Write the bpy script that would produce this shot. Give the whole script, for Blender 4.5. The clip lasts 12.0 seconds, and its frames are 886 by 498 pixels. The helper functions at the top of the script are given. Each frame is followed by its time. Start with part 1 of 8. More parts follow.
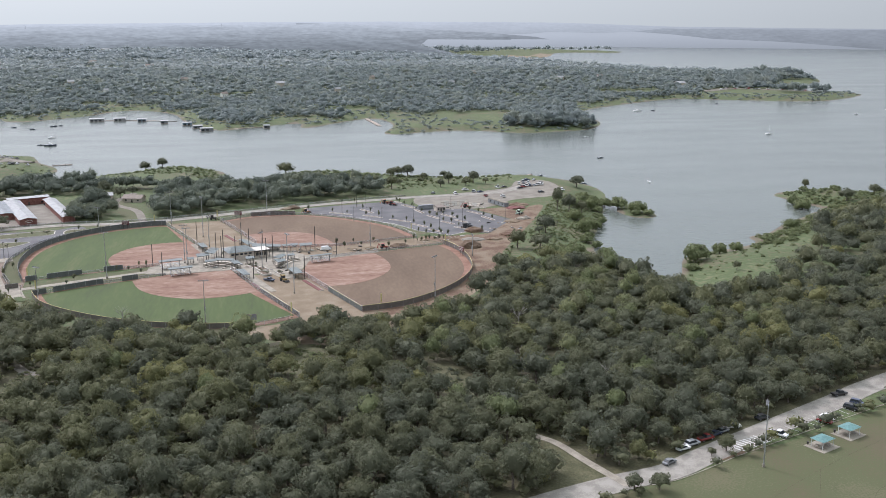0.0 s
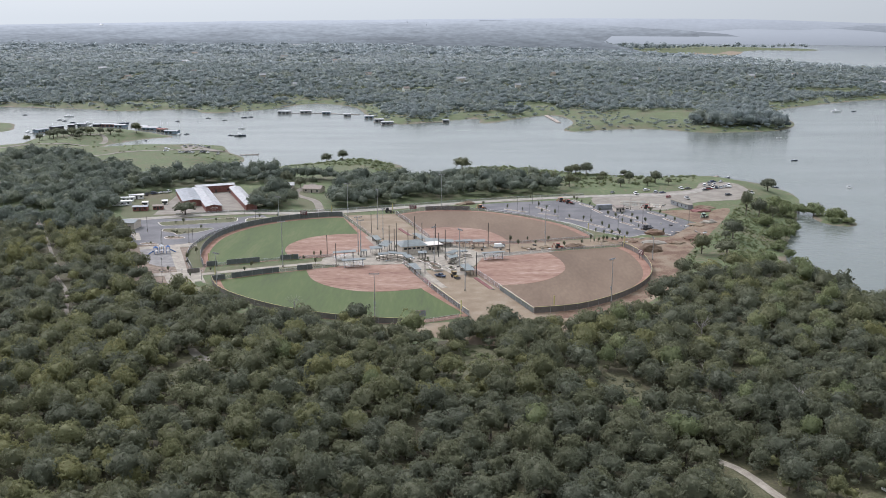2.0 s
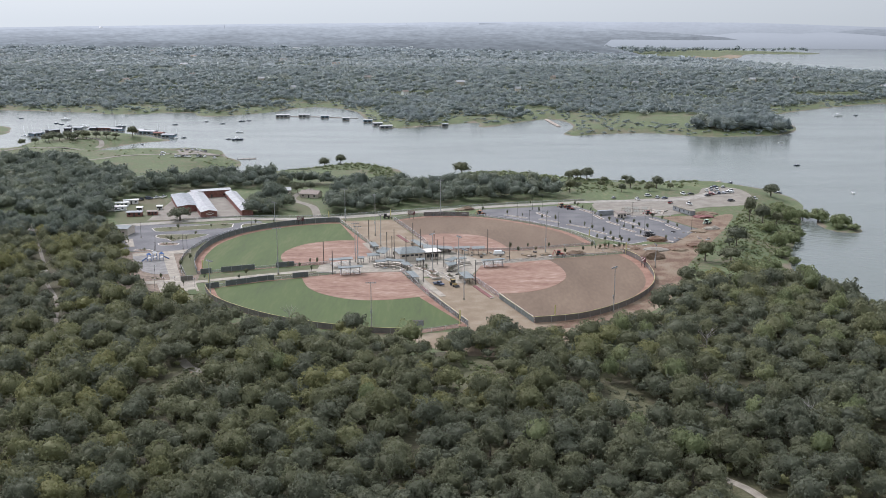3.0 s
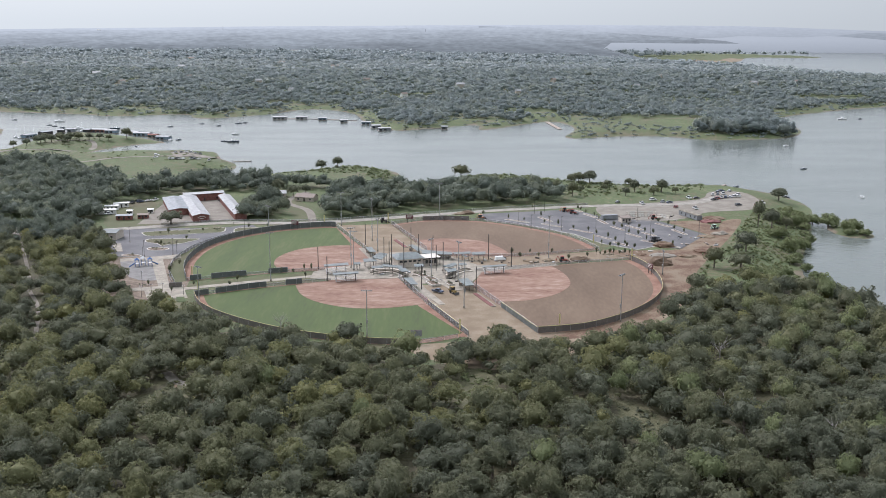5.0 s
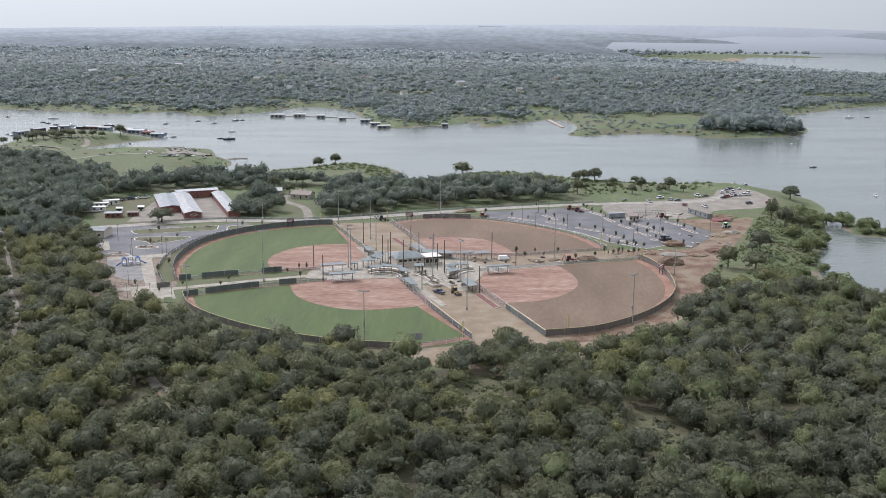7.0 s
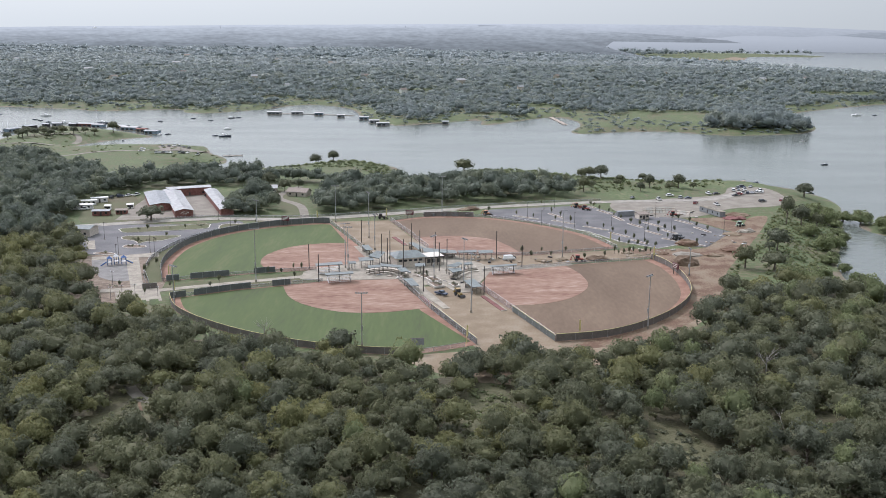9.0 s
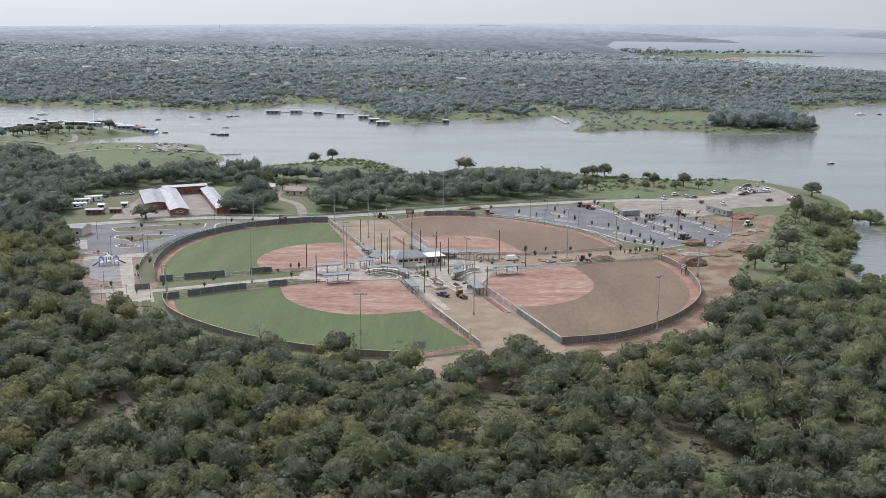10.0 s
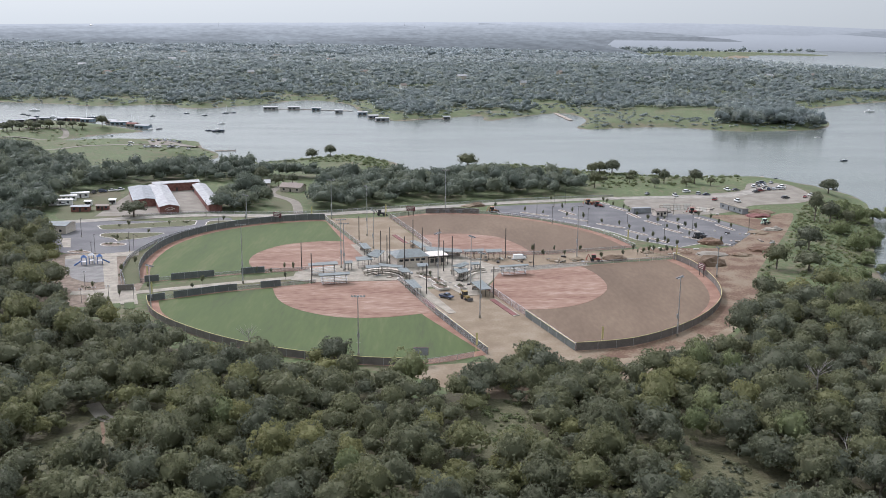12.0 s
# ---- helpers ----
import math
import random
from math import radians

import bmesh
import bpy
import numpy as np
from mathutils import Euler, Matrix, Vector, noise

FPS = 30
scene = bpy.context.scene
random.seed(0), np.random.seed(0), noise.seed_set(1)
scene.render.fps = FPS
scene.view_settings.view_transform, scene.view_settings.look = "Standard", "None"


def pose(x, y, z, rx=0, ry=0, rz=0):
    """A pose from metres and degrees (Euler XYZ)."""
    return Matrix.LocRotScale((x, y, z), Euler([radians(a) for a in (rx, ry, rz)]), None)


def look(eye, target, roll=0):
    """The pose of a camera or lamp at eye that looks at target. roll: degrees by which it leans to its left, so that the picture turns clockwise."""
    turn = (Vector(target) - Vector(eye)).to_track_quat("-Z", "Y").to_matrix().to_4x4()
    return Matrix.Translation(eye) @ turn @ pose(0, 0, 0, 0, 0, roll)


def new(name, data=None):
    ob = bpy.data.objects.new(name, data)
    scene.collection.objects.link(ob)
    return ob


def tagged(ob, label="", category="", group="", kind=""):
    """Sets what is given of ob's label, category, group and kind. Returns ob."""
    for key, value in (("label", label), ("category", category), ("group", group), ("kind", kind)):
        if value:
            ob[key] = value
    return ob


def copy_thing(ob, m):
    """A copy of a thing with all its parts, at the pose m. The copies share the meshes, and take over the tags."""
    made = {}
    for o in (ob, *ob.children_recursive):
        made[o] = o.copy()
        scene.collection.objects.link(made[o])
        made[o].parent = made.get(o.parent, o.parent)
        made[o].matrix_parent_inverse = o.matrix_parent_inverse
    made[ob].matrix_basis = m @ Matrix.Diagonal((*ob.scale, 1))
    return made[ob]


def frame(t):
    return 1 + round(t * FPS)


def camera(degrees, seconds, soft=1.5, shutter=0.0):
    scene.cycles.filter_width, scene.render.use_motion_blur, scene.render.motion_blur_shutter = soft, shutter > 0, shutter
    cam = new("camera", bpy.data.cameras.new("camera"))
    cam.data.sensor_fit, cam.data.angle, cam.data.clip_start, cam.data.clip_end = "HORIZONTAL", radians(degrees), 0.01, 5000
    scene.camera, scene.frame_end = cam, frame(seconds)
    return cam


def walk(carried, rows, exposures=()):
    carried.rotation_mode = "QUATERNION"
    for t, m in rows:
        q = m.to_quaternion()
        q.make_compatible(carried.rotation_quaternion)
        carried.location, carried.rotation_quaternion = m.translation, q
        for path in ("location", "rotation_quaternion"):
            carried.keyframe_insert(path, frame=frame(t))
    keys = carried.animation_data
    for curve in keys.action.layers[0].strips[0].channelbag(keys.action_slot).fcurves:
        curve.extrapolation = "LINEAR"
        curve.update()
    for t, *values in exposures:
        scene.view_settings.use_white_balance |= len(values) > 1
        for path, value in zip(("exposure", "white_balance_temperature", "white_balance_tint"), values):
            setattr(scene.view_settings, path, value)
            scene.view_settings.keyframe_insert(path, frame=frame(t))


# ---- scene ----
cam = camera(48.88, 12.0, 0.9)
PATH = [
    (0, (2.30, -118.30, 121.00), (19.74, -22.52, 98.16), 0.08),
    (0.1, (2.35, -117.57, 120.76), (18.67, -21.68, 97.55), -0.10),
    (0.2, (2.40, -116.83, 120.52), (17.66, -20.77, 97.28), -0.04),
    (0.3, (2.46, -116.10, 120.28), (11.42, -19.24, 97.07), -0.44),
    (0.4, (2.52, -115.36, 120.04), (5.64, -18.13, 96.89), -0.42),
    (0.5, (2.57, -114.62, 119.80), (2.32, -17.36, 96.55), -0.07),
    (1, (2.93, -110.87, 118.78), (2.63, -13.59, 95.60), -0.08),
    (1.5, (3.27, -106.89, 118.18), (3.02, -9.61, 95.04), -0.05),
    (2, (3.61, -102.56, 117.94), (3.36, -5.26, 94.84), -0.00),
    (2.5, (3.87, -97.92, 117.88), (3.64, -0.59, 94.94), 0.05),
    (3, (4.02, -93.17, 117.79), (3.82, 4.20, 95.00), 0.06),
    (5, (3.84, -75.52, 114.80), (3.75, 21.93, 92.35), 0.19),
    (5.5, (3.64, -70.74, 113.43), (3.57, 26.72, 91.02), 0.20),
    (6, (3.39, -65.82, 112.02), (3.34, 31.64, 89.62), 0.23),
    (6.5, (3.14, -60.72, 110.63), (3.10, 36.74, 88.23), 0.26),
    (7, (2.91, -55.53, 109.24), (2.88, 41.93, 86.86), 0.28),
    (9, (1.58, -33.42, 103.65), (1.63, 64.05, 81.31), 0.31),
    (9.5, (1.20, -27.72, 102.26), (1.28, 69.75, 79.92), 0.35),
    (10, (0.85, -22.02, 100.86), (0.93, 75.46, 78.54), 0.35),
    (10.5, (0.51, -16.29, 99.50), (0.61, 81.19, 77.17), 0.38),
    (11, (0.10, -10.56, 98.08), (0.23, 86.91, 75.75), 0.40),
    (11.5, (-0.28, -4.81, 96.61), (-0.15, 92.67, 74.29), 0.40),
    (12, (-0.65, 0.91, 95.20), (-0.50, 98.38, 72.86), 0.41),
]
walk(cam, [(t, look(eye, target, roll)) for t, eye, target, roll in PATH], [(0, 0.34, 5680, 21), (12, 0.34, 5680, 21)])

# ---- sky, sun ----
SUN_AZ, SUN_EL = radians(-41), radians(44)      # clockwise from +y, above the horizon
world = bpy.data.worlds.new("sky")
scene.world = world
world.use_nodes = True
wn, wl = world.node_tree.nodes, world.node_tree.links
wn.clear()
w_out = wn.new("ShaderNodeOutputWorld")
w_mix = wn.new("ShaderNodeMixRGB")
w_bg = wn.new("ShaderNodeBackground")
w_sky = wn.new("ShaderNodeTexSky")
w_sky.sky_type = "NISHITA"
w_sky.sun_disc = False
w_sky.sun_elevation, w_sky.sun_rotation = SUN_EL, SUN_AZ
w_sky.air_density, w_sky.dust_density, w_sky.ozone_density = 1.0, 6.0, 1.0
# hazy white summer sky: the blue is mostly washed out
w_mix.inputs[0].default_value = 0.76
w_mix.inputs[2].default_value = (9.25, 9.75, 8.75, 1)
w_bg.inputs[1].default_value = 0.08
wl.new(w_sky.outputs[0], w_mix.inputs[1])
# a thick haze is brighter overhead than near the horizon
w_co, w_sep, w_up, w_mul = (wn.new(k) for k in ("ShaderNodeTexCoord", "ShaderNodeSeparateXYZ", "ShaderNodeMapRange", "ShaderNodeVectorMath"))
w_up.inputs["From Max"].default_value = 0.8
w_up.inputs["To Min"].default_value, w_up.inputs["To Max"].default_value = 0.86, 1.74
w_mul.operation = "SCALE"
wl.new(w_co.outputs["Generated"], w_sep.inputs[0])
wl.new(w_sep.outputs[2], w_up.inputs["Value"])
wl.new(w_mix.outputs[0], w_mul.inputs[0])
# and brighter on the side of the sun
w_dot, w_side, w_both = (wn.new(k) for k in ("ShaderNodeVectorMath", "ShaderNodeMapRange", "ShaderNodeMath"))
w_dot.operation, w_both.operation = "DOT_PRODUCT", "MULTIPLY"
w_dot.inputs[1].default_value = (math.sin(SUN_AZ) * math.cos(SUN_EL), math.cos(SUN_AZ) * math.cos(SUN_EL), math.sin(SUN_EL))
w_side.inputs["From Min"].default_value, w_side.inputs["From Max"].default_value = 0.0, 0.8
w_side.inputs["To Min"].default_value, w_side.inputs["To Max"].default_value = 0.68, 1.27
wl.new(w_co.outputs["Generated"], w_dot.inputs[0])
wl.new(w_dot.outputs["Value"], w_side.inputs["Value"])
wl.new(w_up.outputs[0], w_both.inputs[0])
wl.new(w_side.outputs[0], w_both.inputs[1])
wl.new(w_both.outputs[0], w_mul.inputs["Scale"])
wl.new(w_mul.outputs[0], w_bg.inputs[0])
wl.new(w_bg.outputs[0], w_out.inputs[0])

sun_data = bpy.data.lights.new("sun", "SUN")
sun_data.energy, sun_data.angle, sun_data.color = 2.1, radians(1.5), (1.0, 0.925, 0.86)
sun = new("sun", sun_data)
to_sun = Vector((math.sin(SUN_AZ) * math.cos(SUN_EL), math.cos(SUN_AZ) * math.cos(SUN_EL), math.sin(SUN_EL)))
sun.matrix_world = look(to_sun * 300, (0, 0, 0))

# ---- materials ----
def nodes_of(name):
    m = bpy.data.materials.new(name)
    m.use_nodes = True
    n, l = m.node_tree.nodes, m.node_tree.links
    return m, n, l, n["Principled BSDF"]


def ramp(n, stops):
    r = n.new("ShaderNodeValToRGB")
    while len(r.color_ramp.elements) < len(stops):
        r.color_ramp.elements.new(0.5)
    for e, (p, c) in zip(r.color_ramp.elements, stops):
        e.position, e.color = p, (*c, 1)
    return r


def surface(name, stops, scale=0.3, fine=6.0, rough=0.9, bump=0.3, depth=0.05, metal=0.0, spec=0.3, detail=6.0, mixin=0.35, stretch=None, even=0.16):
    """A ground or wall surface: colours spread by broad patches and by fine grain, with a fine relief. Scales per metre."""
    m, n, l, b = nodes_of(name)
    co = n.new("ShaderNodeNewGeometry")
    vec = co.outputs["Position"]
    if stretch:
        mp = n.new("ShaderNodeMapping")
        mp.inputs["Rotation"].default_value = (0, 0, stretch[0])
        mp.inputs["Scale"].default_value = (stretch[1], stretch[2], 1)
        l.new(vec, mp.inputs[0])
        vec = mp.outputs[0]
    a, f = n.new("ShaderNodeTexNoise"), n.new("ShaderNodeTexNoise")
    for t, s in ((a, scale), (f, fine)):
        t.inputs["Scale"].default_value, t.inputs["Detail"].default_value = s, detail
        l.new(vec, t.inputs["Vector"])
    mx = n.new("ShaderNodeMixRGB")
    mx.inputs[0].default_value = mixin
    l.new(a.outputs[0], mx.inputs[1])
    l.new(f.outputs[0], mx.inputs[2])
    r, wide = ramp(n, stops), n.new("ShaderNodeMapRange")
    wide.inputs["From Min"].default_value, wide.inputs["From Max"].default_value = 0.5 - even, 0.5 + even
    l.new(mx.outputs[0], wide.inputs["Value"])
    l.new(wide.outputs[0], r.inputs[0])
    l.new(r.outputs[0], b.inputs["Base Color"])
    b.inputs["Roughness"].default_value, b.inputs["Metallic"].default_value = rough, metal
    b.inputs["Specular IOR Level"].default_value = spec
    if bump:
        bp = n.new("ShaderNodeBump")
        bp.inputs["Strength"].default_value, bp.inputs["Distance"].default_value = bump, depth
        l.new(f.outputs[0], bp.inputs["Height"])
        l.new(bp.outputs[0], b.inputs["Normal"])
    return m


def foliage(name, stops, rough=0.65, spec=0.12, through_leaf=0.38, grain=1.7, relief=0.6, spread=0.25):
    """Leaves: each tree has its own tint, each leaf clump is a little lighter or darker."""
    m, n, l, b = nodes_of(name)
    at, oi, geo = n.new("ShaderNodeAttribute"), n.new("ShaderNodeObjectInfo"), n.new("ShaderNodeNewGeometry")
    at.attribute_name = "tint"
    add, fr = n.new("ShaderNodeMath"), n.new("ShaderNodeMath")
    add.operation, fr.operation = "ADD", "MULTIPLY"
    l.new(at.outputs["Fac"], add.inputs[0])
    l.new(oi.outputs["Random"], fr.inputs[0])
    fr.inputs[1].default_value = 0.4
    l.new(fr.outputs[0], add.inputs[1])
    r = ramp(n, stops)
    l.new(add.outputs[0], r.inputs[0])
    mr = n.new("ShaderNodeMapRange")
    mr.inputs["To Min"].default_value, mr.inputs["To Max"].default_value = 1 - spread, 1 + spread
    # twigs and leaves inside each clump: fine light and dark, and a broken relief
    nz, mixed, bp = n.new("ShaderNodeTexNoise"), n.new("ShaderNodeMixRGB"), n.new("ShaderNodeBump")
    nz.inputs["Scale"].default_value, nz.inputs["Detail"].default_value, nz.inputs["Roughness"].default_value = grain, 3.0, 0.65
    l.new(geo.outputs["Position"], nz.inputs["Vector"])
    mixed.inputs[0].default_value = 0.6
    l.new(geo.outputs["Random Per Island"], mixed.inputs[1])
    l.new(nz.outputs[0], mixed.inputs[2])
    l.new(mixed.outputs[0], mr.inputs["Value"])
    mr.inputs["From Min"].default_value, mr.inputs["From Max"].default_value = 0.2, 0.8
    bp.inputs["Strength"].default_value, bp.inputs["Distance"].default_value = relief, 0.5 / grain
    l.new(nz.outputs[0], bp.inputs["Height"])
    l.new(bp.outputs[0], b.inputs["Normal"])
    mul = n.new("ShaderNodeVectorMath")
    mul.operation = "SCALE"
    l.new(r.outputs[0], mul.inputs[0])
    l.new(mr.outputs[0], mul.inputs["Scale"])
    l.new(mul.outputs[0], b.inputs["Base Color"])
    b.inputs["Roughness"].default_value = rough
    b.inputs["Specular IOR Level"].default_value = spec
    tr, sh = n.new("ShaderNodeBsdfTranslucent"), n.new("ShaderNodeMixShader")
    l.new(mul.outputs[0], tr.inputs[0])
    sh.inputs[0].default_value = through_leaf
    l.new(b.outputs[0], sh.inputs[1])
    l.new(tr.outputs[0], sh.inputs[2])
    l.new(sh.outputs[0], n["Material Output"].inputs[0])
    return m


def plain(name, colour, rough=0.6, metal=0.0, spec=0.4, wear=0.12, scale=1.5):
    """Paint, metal or plastic of one colour, a little uneven with dirt."""
    lo = tuple(c * (1 - wear) for c in colour)
    hi = tuple(min(1, c * (1 + wear)) for c in colour)
    return surface(name, [(0.3, lo), (0.7, hi)], scale=scale, fine=scale * 8, rough=rough, metal=metal, spec=spec, bump=0.05, depth=0.01)


M_GROUND = surface("meadow_grass", [(0.05, (0.120, 0.106, 0.064)), (0.28, (0.094, 0.096, 0.047)), (0.5, (0.070, 0.090, 0.036)), (0.72, (0.078, 0.104, 0.040)), (0.95, (0.118, 0.124, 0.062))], scale=0.03, fine=0.35, bump=0.9, depth=0.5, mixin=0.5, detail=9.0, even=0.13)
M_DRY = surface("dry_grass", [(0.1, (0.054, 0.050, 0.024)), (0.4, (0.068, 0.068, 0.032)), (0.65, (0.087, 0.084, 0.044)), (0.9, (0.105, 0.097, 0.054))], scale=0.25, fine=1.4, bump=0.9, depth=0.4, mixin=0.5, detail=8.0)
M_LITTER = surface("leaf_litter", [(0.1, (0.045, 0.040, 0.022)), (0.4, (0.060, 0.055, 0.030)), (0.7, (0.075, 0.072, 0.034)), (0.95, (0.11, 0.095, 0.056))], scale=0.12, fine=1.1, bump=0.9, depth=0.3, mixin=0.5, detail=8.0)


def add_mud(m):
    """Bare brown mud in the rim that the lake has left dry, below the grass line."""
    n, l = m.node_tree.nodes, m.node_tree.links
    b = n["Principled BSDF"]
    src = b.inputs["Base Color"].links[0].from_socket
    geo, sep, mr, mx, nz, ad = (n.new(k) for k in ("ShaderNodeNewGeometry", "ShaderNodeSeparateXYZ", "ShaderNodeMapRange", "ShaderNodeMixRGB", "ShaderNodeTexNoise", "ShaderNodeMath"))
    nz.inputs["Scale"].default_value = 0.08
    ad.operation = "MULTIPLY_ADD"
    ad.inputs[1].default_value = 3.0
    l.new(geo.outputs["Position"], sep.inputs[0])
    l.new(geo.outputs["Position"], nz.inputs["Vector"])
    l.new(nz.outputs[0], ad.inputs[0])
    l.new(sep.outputs[2], ad.inputs[2])
    mr.inputs["From Min"].default_value, mr.inputs["From Max"].default_value = -4.45, -4.0
    l.new(ad.outputs[0], mr.inputs["Value"])
    l.new(mr.outputs[0], mx.inputs[0])
    mx.inputs[1].default_value = (0.135, 0.112, 0.078, 1)
    l.new(src, mx.inputs[2])
    l.new(mx.outputs[0], b.inputs["Base Color"])


add_mud(M_GROUND)
M_LAWN = surface("mown_lawn", [(0.2, (0.094, 0.080, 0.046)), (0.42, (0.084, 0.084, 0.040)), (0.6, (0.076, 0.087, 0.038)), (0.8, (0.106, 0.098, 0.054))], scale=0.03, fine=1.6, bump=0.3, depth=0.04, mixin=0.4)
M_TURF = surface("sports_turf", [(0.15, (0.050, 0.058, 0.027)), (0.35, (0.056, 0.077, 0.026)), (0.6, (0.064, 0.088, 0.028)), (0.85, (0.086, 0.100, 0.040))], scale=0.05, fine=0.5, bump=0.2, depth=0.02, stretch=(-0.35, 1.5, 0.22), mixin=0.35, even=0.2)
M_CLAY = surface("red_infield_clay", [(0.2, (0.138, 0.074, 0.051)), (0.42, (0.198, 0.117, 0.083)), (0.6, (0.226, 0.145, 0.105)), (0.82, (0.285, 0.205, 0.158))], scale=0.11, fine=0.8, bump=0.4, depth=0.03, stretch=(0.25, 0.35, 1.3), mixin=0.5, even=0.2)
M_CLAY2 = surface("red_warning_track", [(0.3, (0.182, 0.098, 0.068)), (0.7, (0.249, 0.150, 0.107))], scale=0.2, fine=3, bump=0.3, depth=0.02)
M_CLAY_DARK = surface("dark_red_clay", [(0.3, (0.13, 0.055, 0.05)), (0.7, (0.19, 0.09, 0.08))], scale=0.3, fine=3, bump=0.3, depth=0.03)
M_BROWN = surface("graded_topsoil", [(0.3, (0.103, 0.071, 0.046)), (0.55, (0.130, 0.091, 0.060)), (0.75, (0.158, 0.114, 0.075))], scale=0.05, fine=0.7, bump=0.35, depth=0.05, stretch=(-0.5, 1.0, 0.3), even=0.36)
M_SAND = surface("sandy_fill", [(0.3, (0.161, 0.122, 0.078)), (0.55, (0.197, 0.152, 0.102)), (0.75, (0.224, 0.183, 0.129))], scale=0.12, fine=1.5, bump=0.5, depth=0.08, even=0.22)
M_SOIL = surface("orange_soil", [(0.28, (0.106, 0.062, 0.039)), (0.5, (0.147, 0.100, 0.064)), (0.75, (0.183, 0.141, 0.097))], scale=0.1, fine=1.2, bump=0.7, depth=0.2)
M_ASPH = surface("new_asphalt", [(0.3, (0.090, 0.088, 0.090)), (0.7, (0.130, 0.126, 0.125))], scale=0.07, fine=6, rough=0.85, bump=0.2, depth=0.02)
M_OLDROAD = surface("worn_grey_road", [(0.3, (0.199, 0.183, 0.157)), (0.55, (0.252, 0.234, 0.199)), (0.75, (0.284, 0.266, 0.230))], scale=0.25, fine=3, rough=0.9, bump=0.2, depth=0.02)
M_CONC = surface("pale_concrete", [(0.2, (0.197, 0.175, 0.138)), (0.5, (0.246, 0.220, 0.175)), (0.85, (0.302, 0.274, 0.221))], scale=0.3, fine=2.5, rough=0.85, bump=0.15, depth=0.02)
M_GRAVEL = surface("gravel_lot", [(0.3, (0.163, 0.144, 0.116)), (0.7, (0.213, 0.193, 0.159))], scale=0.15, fine=2.5, bump=0.4, depth=0.05)
OAK = [(0.0, (0.123, 0.133, 0.100)), (0.3, (0.137, 0.147, 0.100)), (0.5, (0.153, 0.159, 0.097)), (0.7, (0.166, 0.171, 0.094)), (0.85, (0.184, 0.188, 0.092)), (1.0, (0.210, 0.208, 0.093))]
M_LEAF = foliage("oak_leaves", OAK, through_leaf=0.45)
M_LEAF_LIGHT = foliage("willow_leaves", [(0.0, (0.165, 0.192, 0.098)), (0.5, (0.192, 0.217, 0.108)), (1.0, (0.222, 0.238, 0.122))], through_leaf=0.5)
# distance haze is mixed into these leaf colours, more for the farther woods
M_LEAF_FAR_HAZE = foliage("far_leaves_haze_tint", [(0.0, (0.242, 0.274, 0.273)), (0.5, (0.258, 0.293, 0.278)), (1.0, (0.303, 0.326, 0.274))], spec=0.03, through_leaf=0.6, grain=0.25, relief=0.12, spread=0.09)
M_LEAF_HAZY = foliage("farther_leaves_haze_tint", [(0.0, (0.317, 0.355, 0.364)), (0.5, (0.337, 0.371, 0.369)), (1.0, (0.364, 0.392, 0.366))], spec=0.03, through_leaf=0.6, grain=0.2, relief=0.08, spread=0.07)
# the same oaks at middle distance, haze put into the colour as grey-blue
M_LEAF_BELT = foliage("belt_oak_leaves_hazed", [(0.0, (0.133, 0.154, 0.124)), (0.5, (0.154, 0.175, 0.131)), (1.0, (0.195, 0.209, 0.135))], through_leaf=0.45)
M_BARK = surface("bark", [(0.3, (0.09, 0.075, 0.06)), (0.7, (0.2, 0.17, 0.14))], scale=1.5, fine=9, bump=0.8, depth=0.05)


